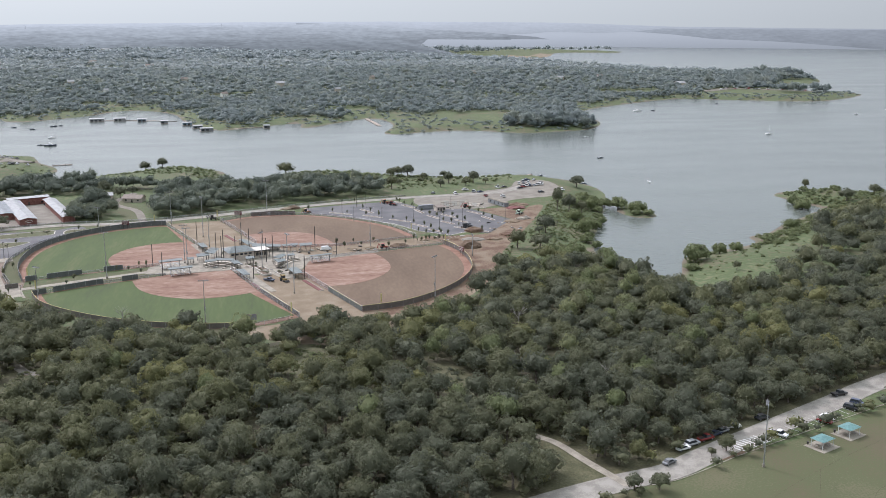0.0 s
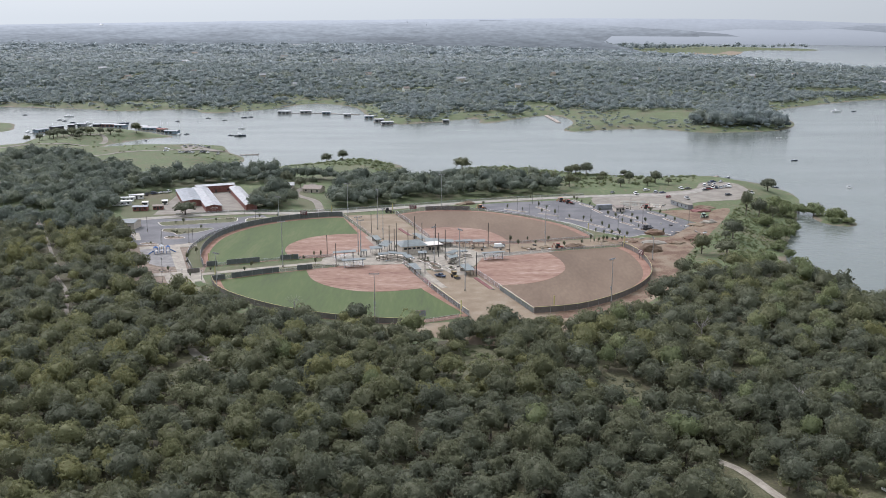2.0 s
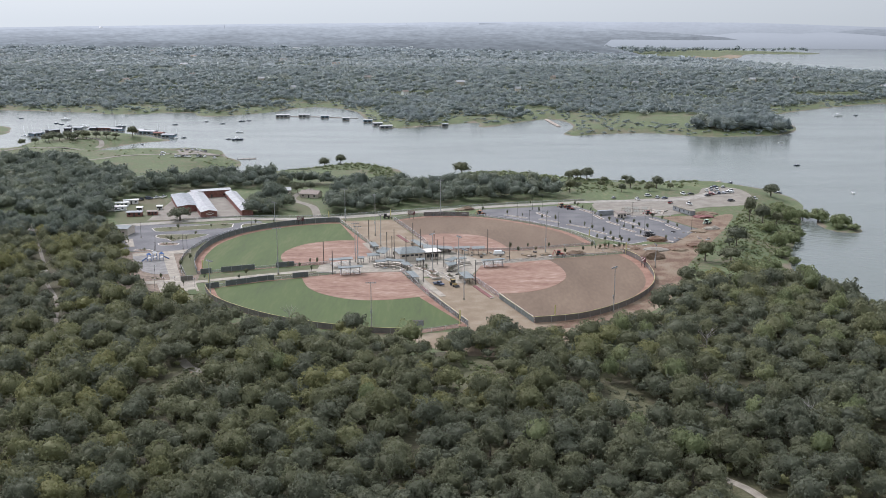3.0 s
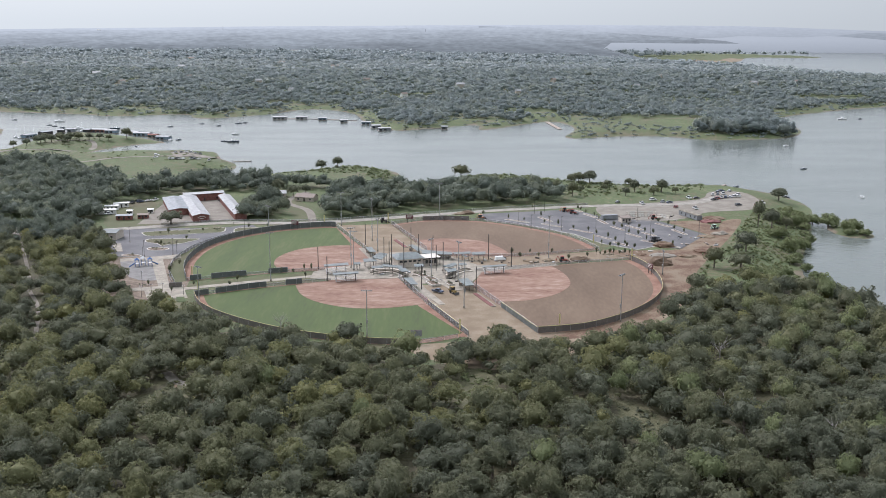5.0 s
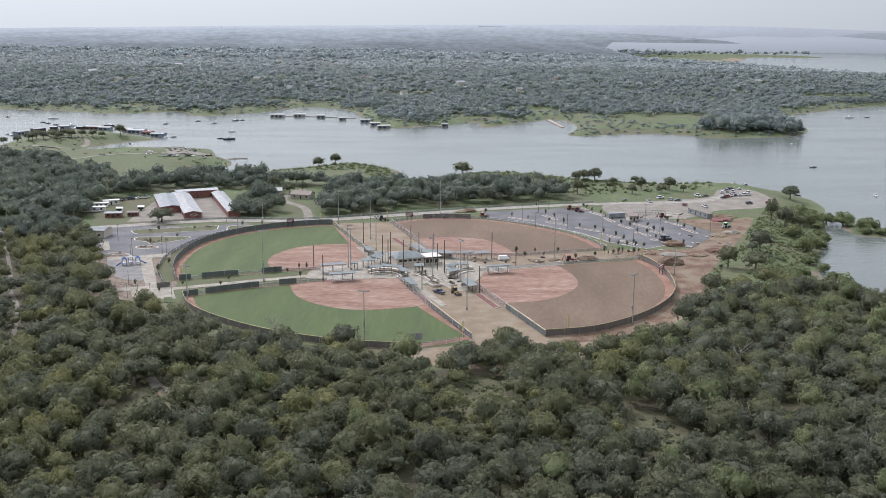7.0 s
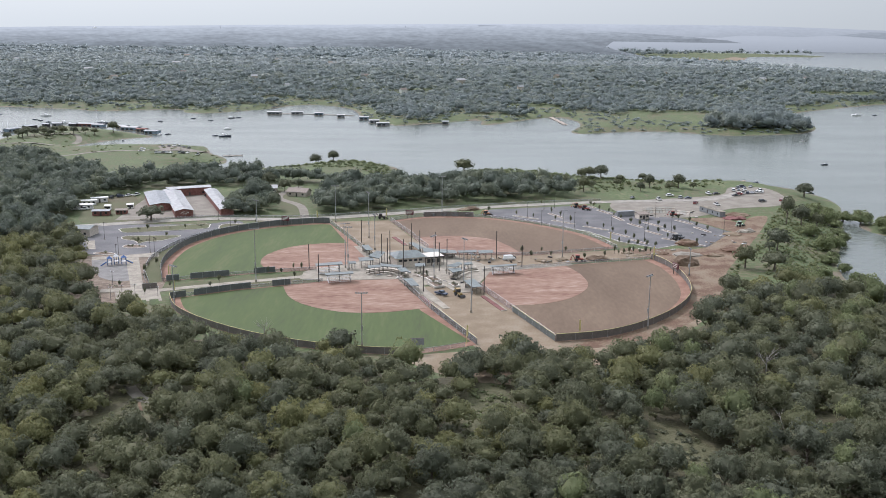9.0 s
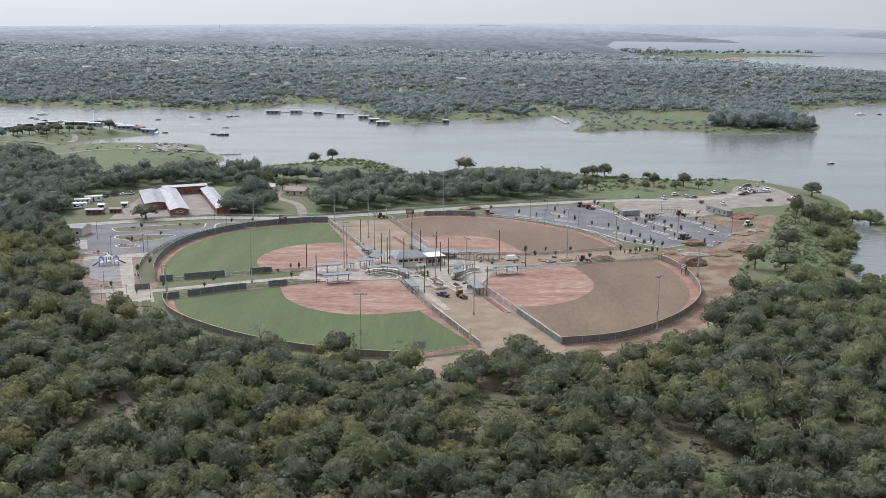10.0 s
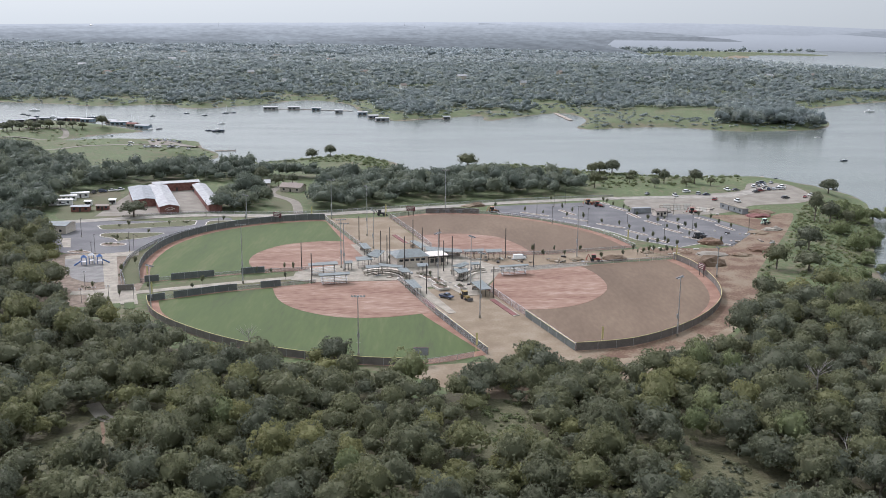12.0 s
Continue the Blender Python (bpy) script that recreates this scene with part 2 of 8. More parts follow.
def water_material():
    m, n, l, b = nodes_of("lake_water")
    geo = n.new("ShaderNodeNewGeometry")
    mp = n.new("ShaderNodeMapping")
    mp.inputs["Scale"].default_value = (0.5, 1.0, 1.0)
    mp.inputs["Rotation"].default_value = (0, 0, 0.15)
    l.new(geo.outputs["Position"], mp.inputs[0])
    t, t2 = n.new("ShaderNodeTexNoise"), n.new("ShaderNodeTexNoise")
    t.inputs["Scale"].default_value, t.inputs["Detail"].default_value = 0.35, 5
    t2.inputs["Scale"].default_value, t2.inputs["Detail"].default_value = 0.012, 3
    l.new(mp.outputs[0], t.inputs["Vector"])
    l.new(mp.outputs[0], t2.inputs["Vector"])
    r = ramp(n, [(0.35, (0.5, 0.5, 0.5)), (0.65, (1.0, 1.0, 1.0))])
    l.new(t2.outputs[0], r.inputs[0])
    bp = n.new("ShaderNodeBump")
    bp.inputs["Distance"].default_value = 0.24
    l.new(r.outputs[0], bp.inputs["Strength"])
    l.new(t.outputs[0], bp.inputs["Height"])
    l.new(bp.outputs[0], b.inputs["Normal"])
    b.inputs["Base Color"].default_value = (0.105, 0.118, 0.105, 1)
    lanes, wide, rgh = n.new("ShaderNodeMapping"), n.new("ShaderNodeTexNoise"), n.new("ShaderNodeMapRange")
    lanes.inputs["Scale"].default_value, lanes.inputs["Rotation"].default_value = (0.25, 1.0, 1.0), (0, 0, -0.2)
    wide.inputs["Scale"].default_value, wide.inputs["Detail"].default_value = 0.02, 6
    l.new(geo.outputs["Position"], lanes.inputs[0])
    l.new(lanes.outputs[0], wide.inputs["Vector"])
    l.new(wide.outputs[0], rgh.inputs["Value"])
    rgh.inputs["From Min"].default_value, rgh.inputs["From Max"].default_value = 0.35, 0.65
    rgh.inputs["To Min"].default_value, rgh.inputs["To Max"].default_value = 0.14, 0.22
    l.new(rgh.outputs[0], b.inputs["Roughness"])
    b.inputs["IOR"].default_value = 1.33
    b.inputs["Specular IOR Level"].default_value = 0.32
    b.inputs["Specular Tint"].default_value = (0.95, 0.965, 0.905, 1)
    return m


M_WATER = water_material()


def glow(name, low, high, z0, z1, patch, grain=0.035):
    """Emissive distance past the reach of the scene, haze painted in: paler with height, as the land lies farther off,
    mottled by crowns and clearings.
    """
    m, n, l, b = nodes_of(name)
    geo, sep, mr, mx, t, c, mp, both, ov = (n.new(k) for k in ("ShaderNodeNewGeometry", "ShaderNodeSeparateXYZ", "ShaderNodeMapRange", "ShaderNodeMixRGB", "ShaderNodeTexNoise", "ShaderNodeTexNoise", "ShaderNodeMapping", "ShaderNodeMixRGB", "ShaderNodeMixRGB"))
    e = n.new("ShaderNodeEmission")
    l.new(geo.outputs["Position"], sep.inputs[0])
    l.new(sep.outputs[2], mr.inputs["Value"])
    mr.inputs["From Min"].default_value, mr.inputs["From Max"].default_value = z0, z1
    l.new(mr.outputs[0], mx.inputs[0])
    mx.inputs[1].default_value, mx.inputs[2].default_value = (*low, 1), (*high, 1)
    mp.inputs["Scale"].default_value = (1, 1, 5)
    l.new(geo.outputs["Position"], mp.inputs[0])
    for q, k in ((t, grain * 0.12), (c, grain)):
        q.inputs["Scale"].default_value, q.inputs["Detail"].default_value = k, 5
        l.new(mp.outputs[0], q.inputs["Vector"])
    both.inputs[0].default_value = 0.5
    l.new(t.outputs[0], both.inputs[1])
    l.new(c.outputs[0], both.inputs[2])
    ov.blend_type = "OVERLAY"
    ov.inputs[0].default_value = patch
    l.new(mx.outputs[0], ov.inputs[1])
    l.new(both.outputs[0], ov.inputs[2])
    # painted airlight: the walls emit more towards the side of the sun
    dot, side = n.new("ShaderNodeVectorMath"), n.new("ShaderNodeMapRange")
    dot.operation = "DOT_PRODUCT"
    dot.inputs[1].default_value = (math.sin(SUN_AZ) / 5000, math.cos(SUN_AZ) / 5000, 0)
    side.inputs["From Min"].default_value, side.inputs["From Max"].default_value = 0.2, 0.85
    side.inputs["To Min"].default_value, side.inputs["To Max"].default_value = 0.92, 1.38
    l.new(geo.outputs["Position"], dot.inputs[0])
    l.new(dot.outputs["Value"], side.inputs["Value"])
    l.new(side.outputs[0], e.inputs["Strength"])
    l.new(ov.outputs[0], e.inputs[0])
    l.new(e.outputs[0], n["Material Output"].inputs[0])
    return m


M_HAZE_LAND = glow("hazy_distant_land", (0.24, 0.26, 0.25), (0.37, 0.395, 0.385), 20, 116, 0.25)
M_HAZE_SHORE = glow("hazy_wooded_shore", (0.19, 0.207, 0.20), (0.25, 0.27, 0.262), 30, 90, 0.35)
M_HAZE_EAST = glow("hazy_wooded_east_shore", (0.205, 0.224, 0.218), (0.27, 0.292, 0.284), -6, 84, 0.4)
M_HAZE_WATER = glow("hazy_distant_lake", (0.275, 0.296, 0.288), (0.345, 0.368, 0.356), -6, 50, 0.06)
# haze painted row by row: each farther treeline emits a paler tone
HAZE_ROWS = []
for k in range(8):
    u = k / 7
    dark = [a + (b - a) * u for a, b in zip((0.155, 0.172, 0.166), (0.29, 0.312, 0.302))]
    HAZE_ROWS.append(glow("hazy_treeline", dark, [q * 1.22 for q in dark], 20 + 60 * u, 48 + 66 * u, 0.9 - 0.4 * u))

# ---- building helpers ----
def finish(name, me, mats, parent=None, m=None):
    ob = new(name, me)
    for k in mats if isinstance(mats, (list, tuple)) else [mats]:
        me.materials.append(k)
    if parent is not None:
        ob.parent = parent
    if m is not None:
        ob.matrix_basis = m
    return ob


def part(name, bm, material, parent=None, label=""):
    me = bpy.data.meshes.new(name)
    bm.to_mesh(me)
    bm.free()
    ob = finish(name, me, material, parent)
    return tagged(ob, label) if label else ob


def thing(name, label, category, group="", m=None):
    ob = new(name)
    if m is not None:
        ob.matrix_basis = m
    return tagged(ob, label, category, group)


def smooth(points, steps=6, closed=False):
    """A Catmull-Rom line through the points."""
    p = [Vector((*q, 0)) for q in points]
    n = len(p)
    out = []
    for i in range(n if closed else n - 1):
        a, b, c, d = (p[(i + k) % n] if closed else p[min(max(i + k, 0), n - 1)] for k in (-1, 0, 1, 2))
        for s in range(steps):
            t = s / steps
            v = 0.5 * (2 * b + (c - a) * t + (2 * a - 5 * b + 4 * c - d) * t * t + (3 * b - a - 3 * c + d) * t ** 3)
            out.append((v.x, v.y))
    if not closed:
        out.append(tuple(points[-1]))
    return out


def slab(name, outline, top, mat, thick=0.3, kind="structure", label="", category=""):
    """A flat sheet of ground cover with its edge turned down."""
    bm = bmesh.new()
    vs = [bm.verts.new((x, y, top)) for x, y in outline]
    f = bm.faces.new(vs)
    if f.normal.z < 0 or f.calc_area() < 0:
        f.normal_flip()
    bm.normal_update()
    if f.normal.z < 0:
        f.normal_flip()
    n = len(vs)
    low = [bm.verts.new((v.co.x, v.co.y, top - thick)) for v in vs]
    for i in range(n):
        bm.faces.new((vs[i], vs[(i + 1) % n], low[(i + 1) % n], low[i]))
    bmesh.ops.triangulate(bm, faces=[f])
    bmesh.ops.recalc_face_normals(bm, faces=bm.faces)
    ob = part(name, bm, mat)
    return tagged(ob, label, category, kind=kind)


def ribbon(line, width):
    """The outline of a strip of that width along a line."""
    p = [Vector(q) for q in line]
    left, right = [], []
    for i, q in enumerate(p):
        d = (p[min(i + 1, len(p) - 1)] - p[max(i - 1, 0)]).normalized()
        s = Vector((-d.y, d.x)) * width / 2
        left.append(tuple(q + s))
        right.append(tuple(q - s))
    return left + right[::-1]


def box(bm, x0, y0, z0, x1, y1, z1):
    m = Matrix.Translation(((x0 + x1) / 2, (y0 + y1) / 2, (z0 + z1) / 2)) @ Matrix.Diagonal((x1 - x0, y1 - y0, z1 - z0, 1))
    return bmesh.ops.create_cube(bm, size=1, matrix=m)["verts"]


def rod(bm, a, b, r0, r1=None, seg=8):
    a, b = Vector(a), Vector(b)
    d = b - a
    m = Matrix.Translation((a + b) / 2) @ d.to_track_quat("Z", "Y").to_matrix().to_4x4()
    bmesh.ops.create_cone(bm, cap_ends=True, segments=seg, radius1=r0, radius2=r0 if r1 is None else r1, depth=d.length, matrix=m)


def inside(px, py, poly):
    """Which of the points lie inside the polygon."""
    res = np.zeros(px.shape, bool)
    n = len(poly)
    for i in range(n):
        (x0, y0), (x1, y1) = poly[i], poly[(i + 1) % n]
        if y0 != y1:
            res ^= ((y0 > py) != (y1 > py)) & (px < (x1 - x0) * (py - y0) / (y1 - y0) + x0)
    return res


def edge_distance(px, py, poly):
    best = np.full(px.shape, 1e9)
    n = len(poly)
    for i in range(n):
        (x0, y0), (x1, y1) = poly[i], poly[(i + 1) % n]
        dx, dy = x1 - x0, y1 - y0
        t = np.clip(((px - x0) * dx + (py - y0) * dy) / (dx * dx + dy * dy + 1e-9), 0, 1)
        best = np.minimum(best, np.hypot(px - x0 - t * dx, py - y0 - t * dy))
    return best


# ---- land and lake ----
WATER = -6.0
MARINA_SHORE = [(-900, 690), (-620, 740), (-480, 815), (-434, 852), (-425, 884), (-430, 930), (-428, 985), (-405, 1018), (-359, 1000), (-330, 985), (-305, 958), (-285, 937), (-310, 918), (-328, 884), (-338, 850)]
SPIT_SHORE = [(-326, 842), (-303, 855), (-278, 866), (-258, 858), (-220, 864), (-202, 817), (-180, 779), (-176, 748), (-184, 729), (-188, 708)]
PARK_SHORE = [(-157, 708), (-120, 726), (-81, 761), (-40, 740), (-31, 706), (-31, 678), (-19, 658), (-5, 674), (7, 699), (31, 709), (72, 708), (116, 676), (160, 660), (209, 669), (234, 652), (246, 632), (254, 600), (250, 566), (236, 530)]
BAY_WEST = [(221, 490), (203, 448), (184, 401), (183, 361), (190, 330), (197, 303)]
BAY_EAST = [(200, 305), (205, 324), (222, 364), (231, 374), (244, 382), (256, 384), (272, 391), (285, 399), (287, 415), (302, 420), (329, 447), (340, 455), (379, 488), (379, 503), (374, 534), (374, 544), (390, 557), (415, 557), (429, 549), (459, 533), (560, 540), (800, 500), (1500, 700), (5200, 900)]
NEAR_LAND = smooth(MARINA_SHORE + SPIT_SHORE + PARK_SHORE + BAY_WEST + BAY_EAST, 4) + [(5200, -5200), (-5200, -5200), (-5200, 600)]
ISLET = smooth([(238, 509), (246, 519), (253, 510), (258, 494), (254, 480), (243, 482), (238, 492)], 4, True)
WEST_ISLET = smooth([(-590, 1085), (-525, 1078), (-498, 1031), (-488, 994), (-505, 975), (-590, 985)], 4, True)
FAR_WEST = [(-5200, 2600), (-1500, 1500), (-577, 1285), (-448, 1232), (-352, 1262), (-313, 1200), (-243, 1260), (-190, 1350), (-126, 1290), (-96, 1162), (-58, 1068), (-27, 1075), (43, 1130), (50, 1070), (136, 1176), (160, 1094), (137, 990)]
FAR_EAST = [(196, 1010), (243, 1013), (292, 979), (340, 985), (388, 1006), (425, 1080), (445, 1215), (506, 1296), (674, 1425), (746, 1395), (781, 1381), (863, 1344), (923, 1358), (1033, 1450), (1042, 1500), (985, 1540), (1020, 1690), (1110, 1750), (1200, 1860), (1260, 2040), (1200, 2150), (1060, 2200), (930, 2560), (830, 2830), (690, 3080), (640, 3300), (560, 3700), (560, 5200)]
FAR_LAND = smooth(FAR_WEST + FAR_EAST, 4) + [(-5200, 5200)]
FAR_SPIT = smooth([(600, 3700), (760, 3480), (864, 3372), (930, 3140), (1010, 3330), (1190, 3740), (1410, 3710), (1490, 3850), (1400, 4020), (1150, 4250), (900, 4300), (600, 4200)], 4, True)


def land_height(px, py):
    """Height of the ground: level land that falls to the lake bed at the shores, low hills far off."""
    z = np.full(px.shape, -9.0)
    for poly, rise, top in ((NEAR_LAND, 34.0, 0.0), (ISLET, 6.0, -5.0), (WEST_ISLET, 20.0, -3.5), (FAR_LAND, 24.0, -2.0), (FAR_SPIT, 60.0, -2.0)):
        ins = inside(px, py, poly)
        d = edge_distance(px, py, poly)
        k = np.clip(d / rise, 0, 1)
        k = k * k * (3 - 2 * k)
        z = np.where(ins, np.maximum(z, WATER + 0.1 + (top - WATER - 0.1) * k), np.where(d < 30, np.maximum(z, WATER - d * 0.1), z))
        if poly is FAR_LAND:
            far = np.clip((py - 1150) / 3700, 0, 1)
            roll = np.sin(px * 0.0021 + 1.0) * np.sin(py * 0.0017 + px * 0.0006) * 9 + np.sin(px * 0.0052 + py * 0.003) * 4
            z = np.where(ins, z + np.clip((d - 30) / 400, 0, 1) * (12 + 14 * far + roll * (0.4 + far)), z)
    return z


# house plots on the far shore: place, width, turn
FAR_HOUSES_PLAN = [(-690, 1900, 18, 0.3), (-560, 1650, 14, 1.2), (-600, 2200, 16, 0.1), (-480, 1800, 12, 0.8), (-330, 1700, 11, 0.2), (-420, 2500, 18, 0.5), (-250, 1560, 11, 0.9), (-140, 1750, 12, 0.1),
              (30, 1620, 16, 0.4), (-60, 1480, 11, 0.7), (120, 1480, 9, 0.2), (200, 1700, 12, 1.0), (330, 1600, 11, 0.4), (420, 1850, 13, 0.1), (560, 1700, 16, 0.6), (660, 1760, 12, 0.3), (760, 1600, 18, 0.1), (-260, 2300, 18, 0.2), (60, 2500, 21, 0.4), (-700, 2700, 24, 0.2), (-100, 3100, 31, 0.1), (250, 3300, 31, 0.6), (-500, 3300, 37, 0.3), (-900, 3000, 27, 0.5), (-1000, 2300, 18, 0.9)]


def ground_lines():
    xs = np.concatenate([np.linspace(-5100, -700, 45)[:-1], np.linspace(-700, -260, 30)[:-1], np.linspace(-260, 460, 121)[:-1], np.linspace(460, 1300, 50)[:-1], np.linspace(1300, 5100, 40)])
    ys = np.concatenate([np.linspace(-5100, 0, 30)[:-1], np.linspace(0, 780, 131)[:-1], np.linspace(780, 1500, 61)[:-1], np.linspace(1500, 5100, 91)])
    return xs, ys


def build_ground():
    xs, ys = ground_lines()
    gx, gy = np.meshgrid(xs, ys)
    gz = land_height(gx, gy)
    nx, ny = len(xs), len(ys)
    me = bpy.data.meshes.new("ground")
    idx = np.arange(nx * ny).reshape(ny, nx)
    faces = np.stack([idx[:-1, :-1], idx[:-1, 1:], idx[1:, 1:], idx[1:, :-1]], -1).reshape(-1, 4)
    me.from_pydata(np.stack([gx, gy, gz], -1).reshape(-1, 3).tolist(), [], faces.tolist())
    me.polygons.foreach_set("use_smooth", [True] * len(me.polygons))
    tagged(finish("ground", me, M_GROUND), "green and dry meadow ground sloping to the lake", "ground", kind="structure")


build_ground()
bm = bmesh.new()
vs = [bm.verts.new(c) for c in ((-5100, 200, WATER), (5100, 200, WATER), (5100, 5100, WATER), (-5100, 5100, WATER))]
bm.faces.new(vs)
tagged(part("water", bm, M_WATER), "grey lake with light ripples under a hazy sky", "water", kind="structure")


def drape(name, line, width, lift, mat, label, category="road"):
    """A strip that follows the lie of the ground."""
    out = ribbon(smooth(line, 6), width)
    n = len(out) // 2
    z = land_height(np.array([q[0] for q in out], float), np.array([q[1] for q in out], float)) + lift
    bm = bmesh.new()
    vs = [bm.verts.new((*q, float(k))) for q, k in zip(out, z)]
    for i in range(n - 1):
        bm.faces.new((vs[i], vs[i + 1], vs[2 * n - 2 - i], vs[2 * n - 1 - i]))
    bmesh.ops.recalc_face_normals(bm, faces=bm.faces)
    tagged(part(name, bm, mat), label, category, kind="structure")


def distance_wall(name, radius, low, tops, a0, a1, mat, label):
    """A far strip of distance round the place: upright, with an uneven top. tops: height by azimuth."""
    bm = bmesh.new()
    n = int((a1 - a0) * (4 if a1 - a0 > 180 else 14))
    row = []
    for i in range(n + 1):
        a = radians(a0 + (a1 - a0) * i / n)
        x, y = math.sin(a) * radius, math.cos(a) * radius - 60
        row.append((bm.verts.new((x, y, low(a0 + (a1 - a0) * i / n) if callable(low) else low)), bm.verts.new((x, y, tops(a0 + (a1 - a0) * i / n)))))
    for (a, b), (c, d) in zip(row, row[1:]):
        bm.faces.new((a, c, d, b))
    tagged(part(name, bm, mat), label, "backdrop", kind="structure")


def bumps(a, k, amp):
    return sum(math.sin(a * f * k + f) * amp / f for f in (1.0, 2.3, 5.1, 11.0, 23.0))


HORIZON_AZ, HORIZON_TOP = (-180, -60, -25, -12, -2, 7, 17, 23.5, 34, 60, 180), (80, 80, 86, 101, 110, 115, 111, 92, 86, 80, 80)


def horizon(a):
    return float(np.interp(a, HORIZON_AZ, HORIZON_TOP))


def treetops(a, d, seed):
    """Uneven tree tops along a far treeline: rolling land, woods and single crowns. a: azimuth, d: distance."""
    x = a * d * 0.01745
    return (noise.noise((x * 0.0013, seed, 0)) * 7 + noise.noise((x * 0.009, seed, 1)) * 3.5 + noise.noise((x * 0.045, seed, 2)) * 2.6 + noise.noise((x * 0.16, seed, 3)) * 1.6)


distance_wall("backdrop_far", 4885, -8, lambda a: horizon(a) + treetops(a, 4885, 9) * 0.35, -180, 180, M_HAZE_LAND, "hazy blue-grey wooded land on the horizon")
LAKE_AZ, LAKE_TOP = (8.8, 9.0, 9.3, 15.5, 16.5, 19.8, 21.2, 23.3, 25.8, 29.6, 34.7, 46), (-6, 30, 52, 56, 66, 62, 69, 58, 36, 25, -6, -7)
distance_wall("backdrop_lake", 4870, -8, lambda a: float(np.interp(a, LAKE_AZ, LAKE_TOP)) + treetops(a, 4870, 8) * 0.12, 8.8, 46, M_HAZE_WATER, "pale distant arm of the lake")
POINT_AZ, POINT_LOW, POINT_TOP = (2, 5, 6.9, 9.0, 9.6, 12.9, 15.8, 16.6), (-8, -8, -8, -8, 33, 32, 31, 31), (108, 100, 91, 81, 78, 63, 43, 31.5)


def point_top(a):
    return float(np.interp(a, POINT_AZ, POINT_TOP))


def sight(z, d):
    """The height at distance d that hides the height z of the farthest land."""
    return 110 - (110 - z) * d / 4860


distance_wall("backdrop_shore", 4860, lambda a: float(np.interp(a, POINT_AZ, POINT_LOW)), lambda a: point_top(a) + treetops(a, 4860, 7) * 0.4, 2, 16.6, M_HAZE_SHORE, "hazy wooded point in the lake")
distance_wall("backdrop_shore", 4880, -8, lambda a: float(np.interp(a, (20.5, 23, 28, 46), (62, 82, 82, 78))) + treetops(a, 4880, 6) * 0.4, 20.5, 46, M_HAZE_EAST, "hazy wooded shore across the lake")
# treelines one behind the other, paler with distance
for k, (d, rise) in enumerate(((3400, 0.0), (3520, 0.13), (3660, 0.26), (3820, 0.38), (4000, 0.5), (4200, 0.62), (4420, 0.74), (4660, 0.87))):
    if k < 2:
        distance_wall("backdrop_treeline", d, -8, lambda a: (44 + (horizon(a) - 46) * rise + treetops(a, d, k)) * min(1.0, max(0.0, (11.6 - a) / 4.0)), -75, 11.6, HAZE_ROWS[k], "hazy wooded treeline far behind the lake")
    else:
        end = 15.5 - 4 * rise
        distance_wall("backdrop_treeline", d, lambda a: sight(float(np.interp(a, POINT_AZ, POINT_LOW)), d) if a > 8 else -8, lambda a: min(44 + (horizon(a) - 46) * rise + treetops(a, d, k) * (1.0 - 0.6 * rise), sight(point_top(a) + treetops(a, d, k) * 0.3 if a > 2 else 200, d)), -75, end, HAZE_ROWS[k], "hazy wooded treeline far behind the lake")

# ---- park surfaces ----
M_PLAY = surface("grey_safety_surface", [(0.3, (0.145, 0.138, 0.128)), (0.7, (0.195, 0.187, 0.175))], scale=0.3, fine=4, rough=0.9, bump=0.2, depth=0.02)
M_BARK_BED = surface("brown_bark_bed", [(0.3, (0.12, 0.09, 0.065)), (0.55, (0.16, 0.122, 0.09)), (0.75, (0.2, 0.16, 0.12))], scale=0.4, fine=3, bump=0.5, depth=0.05)
LR_OUTER = [(-114, 356), (-120, 375), (-123, 398), (-121, 425), (-110, 450), (-90, 469), (-67, 479), (-59, 479)]
LR_RIGHT = [(-59, 479), (-42, 433), (-29, 398)]
LR_LEFT = [(-114, 356), (-94, 364), (-75, 371), (-53, 377)]
LR_ARC = [(-44, 430), (-57, 429), (-71, 421), (-79, 406), (-80, 392), (-76, 380), (-68, 374)]
LF_LEFT = [(-104, 330), (-81, 344), (-66, 350), (-48, 357)]
LF_RIGHT = [(-17, 361), (-3, 318), (13, 276)]
LF_OUTER = [(-104, 330), (-97, 313), (-83, 297), (-62, 281), (-37, 270), (-10, 266), (13, 276)]
LF_ARC = [(-63, 349), (-58, 333), (-49, 321), (-35, 313), (-20, 313), (-4, 319)]
RF_LEFT = [(16, 350), (26, 321), (40, 280)]
RF_RIGHT = [(19, 375), (57, 388), (97, 400)]
RF_OUTER = [(97, 400), (102, 384), (103, 358), (99, 335), (89, 315), (75, 298), (58, 285), (40, 280)]
RF_ARC = [(56, 387), (61, 370), (61, 351), (52, 334), (39, 325), (25, 323)]
RR_LEFT = [(-27, 486), (-14, 447), (-5, 417)]
RR_OUTER = [(-27, 486), (-7, 499), (22, 498), (50, 481), (74, 453), (85, 422)]
RR_RIGHT = [(85, 420), (42, 406), (4, 407)]
RR_ARC = [(-13, 443), (4, 448), (23, 443), (33, 427), (39, 407)]


def toward(line, centre, d):
    """The line moved by d metres towards a centre."""
    c = Vector(centre)
    return [tuple(Vector(q) + (c - Vector(q)).normalized() * d) for q in line]


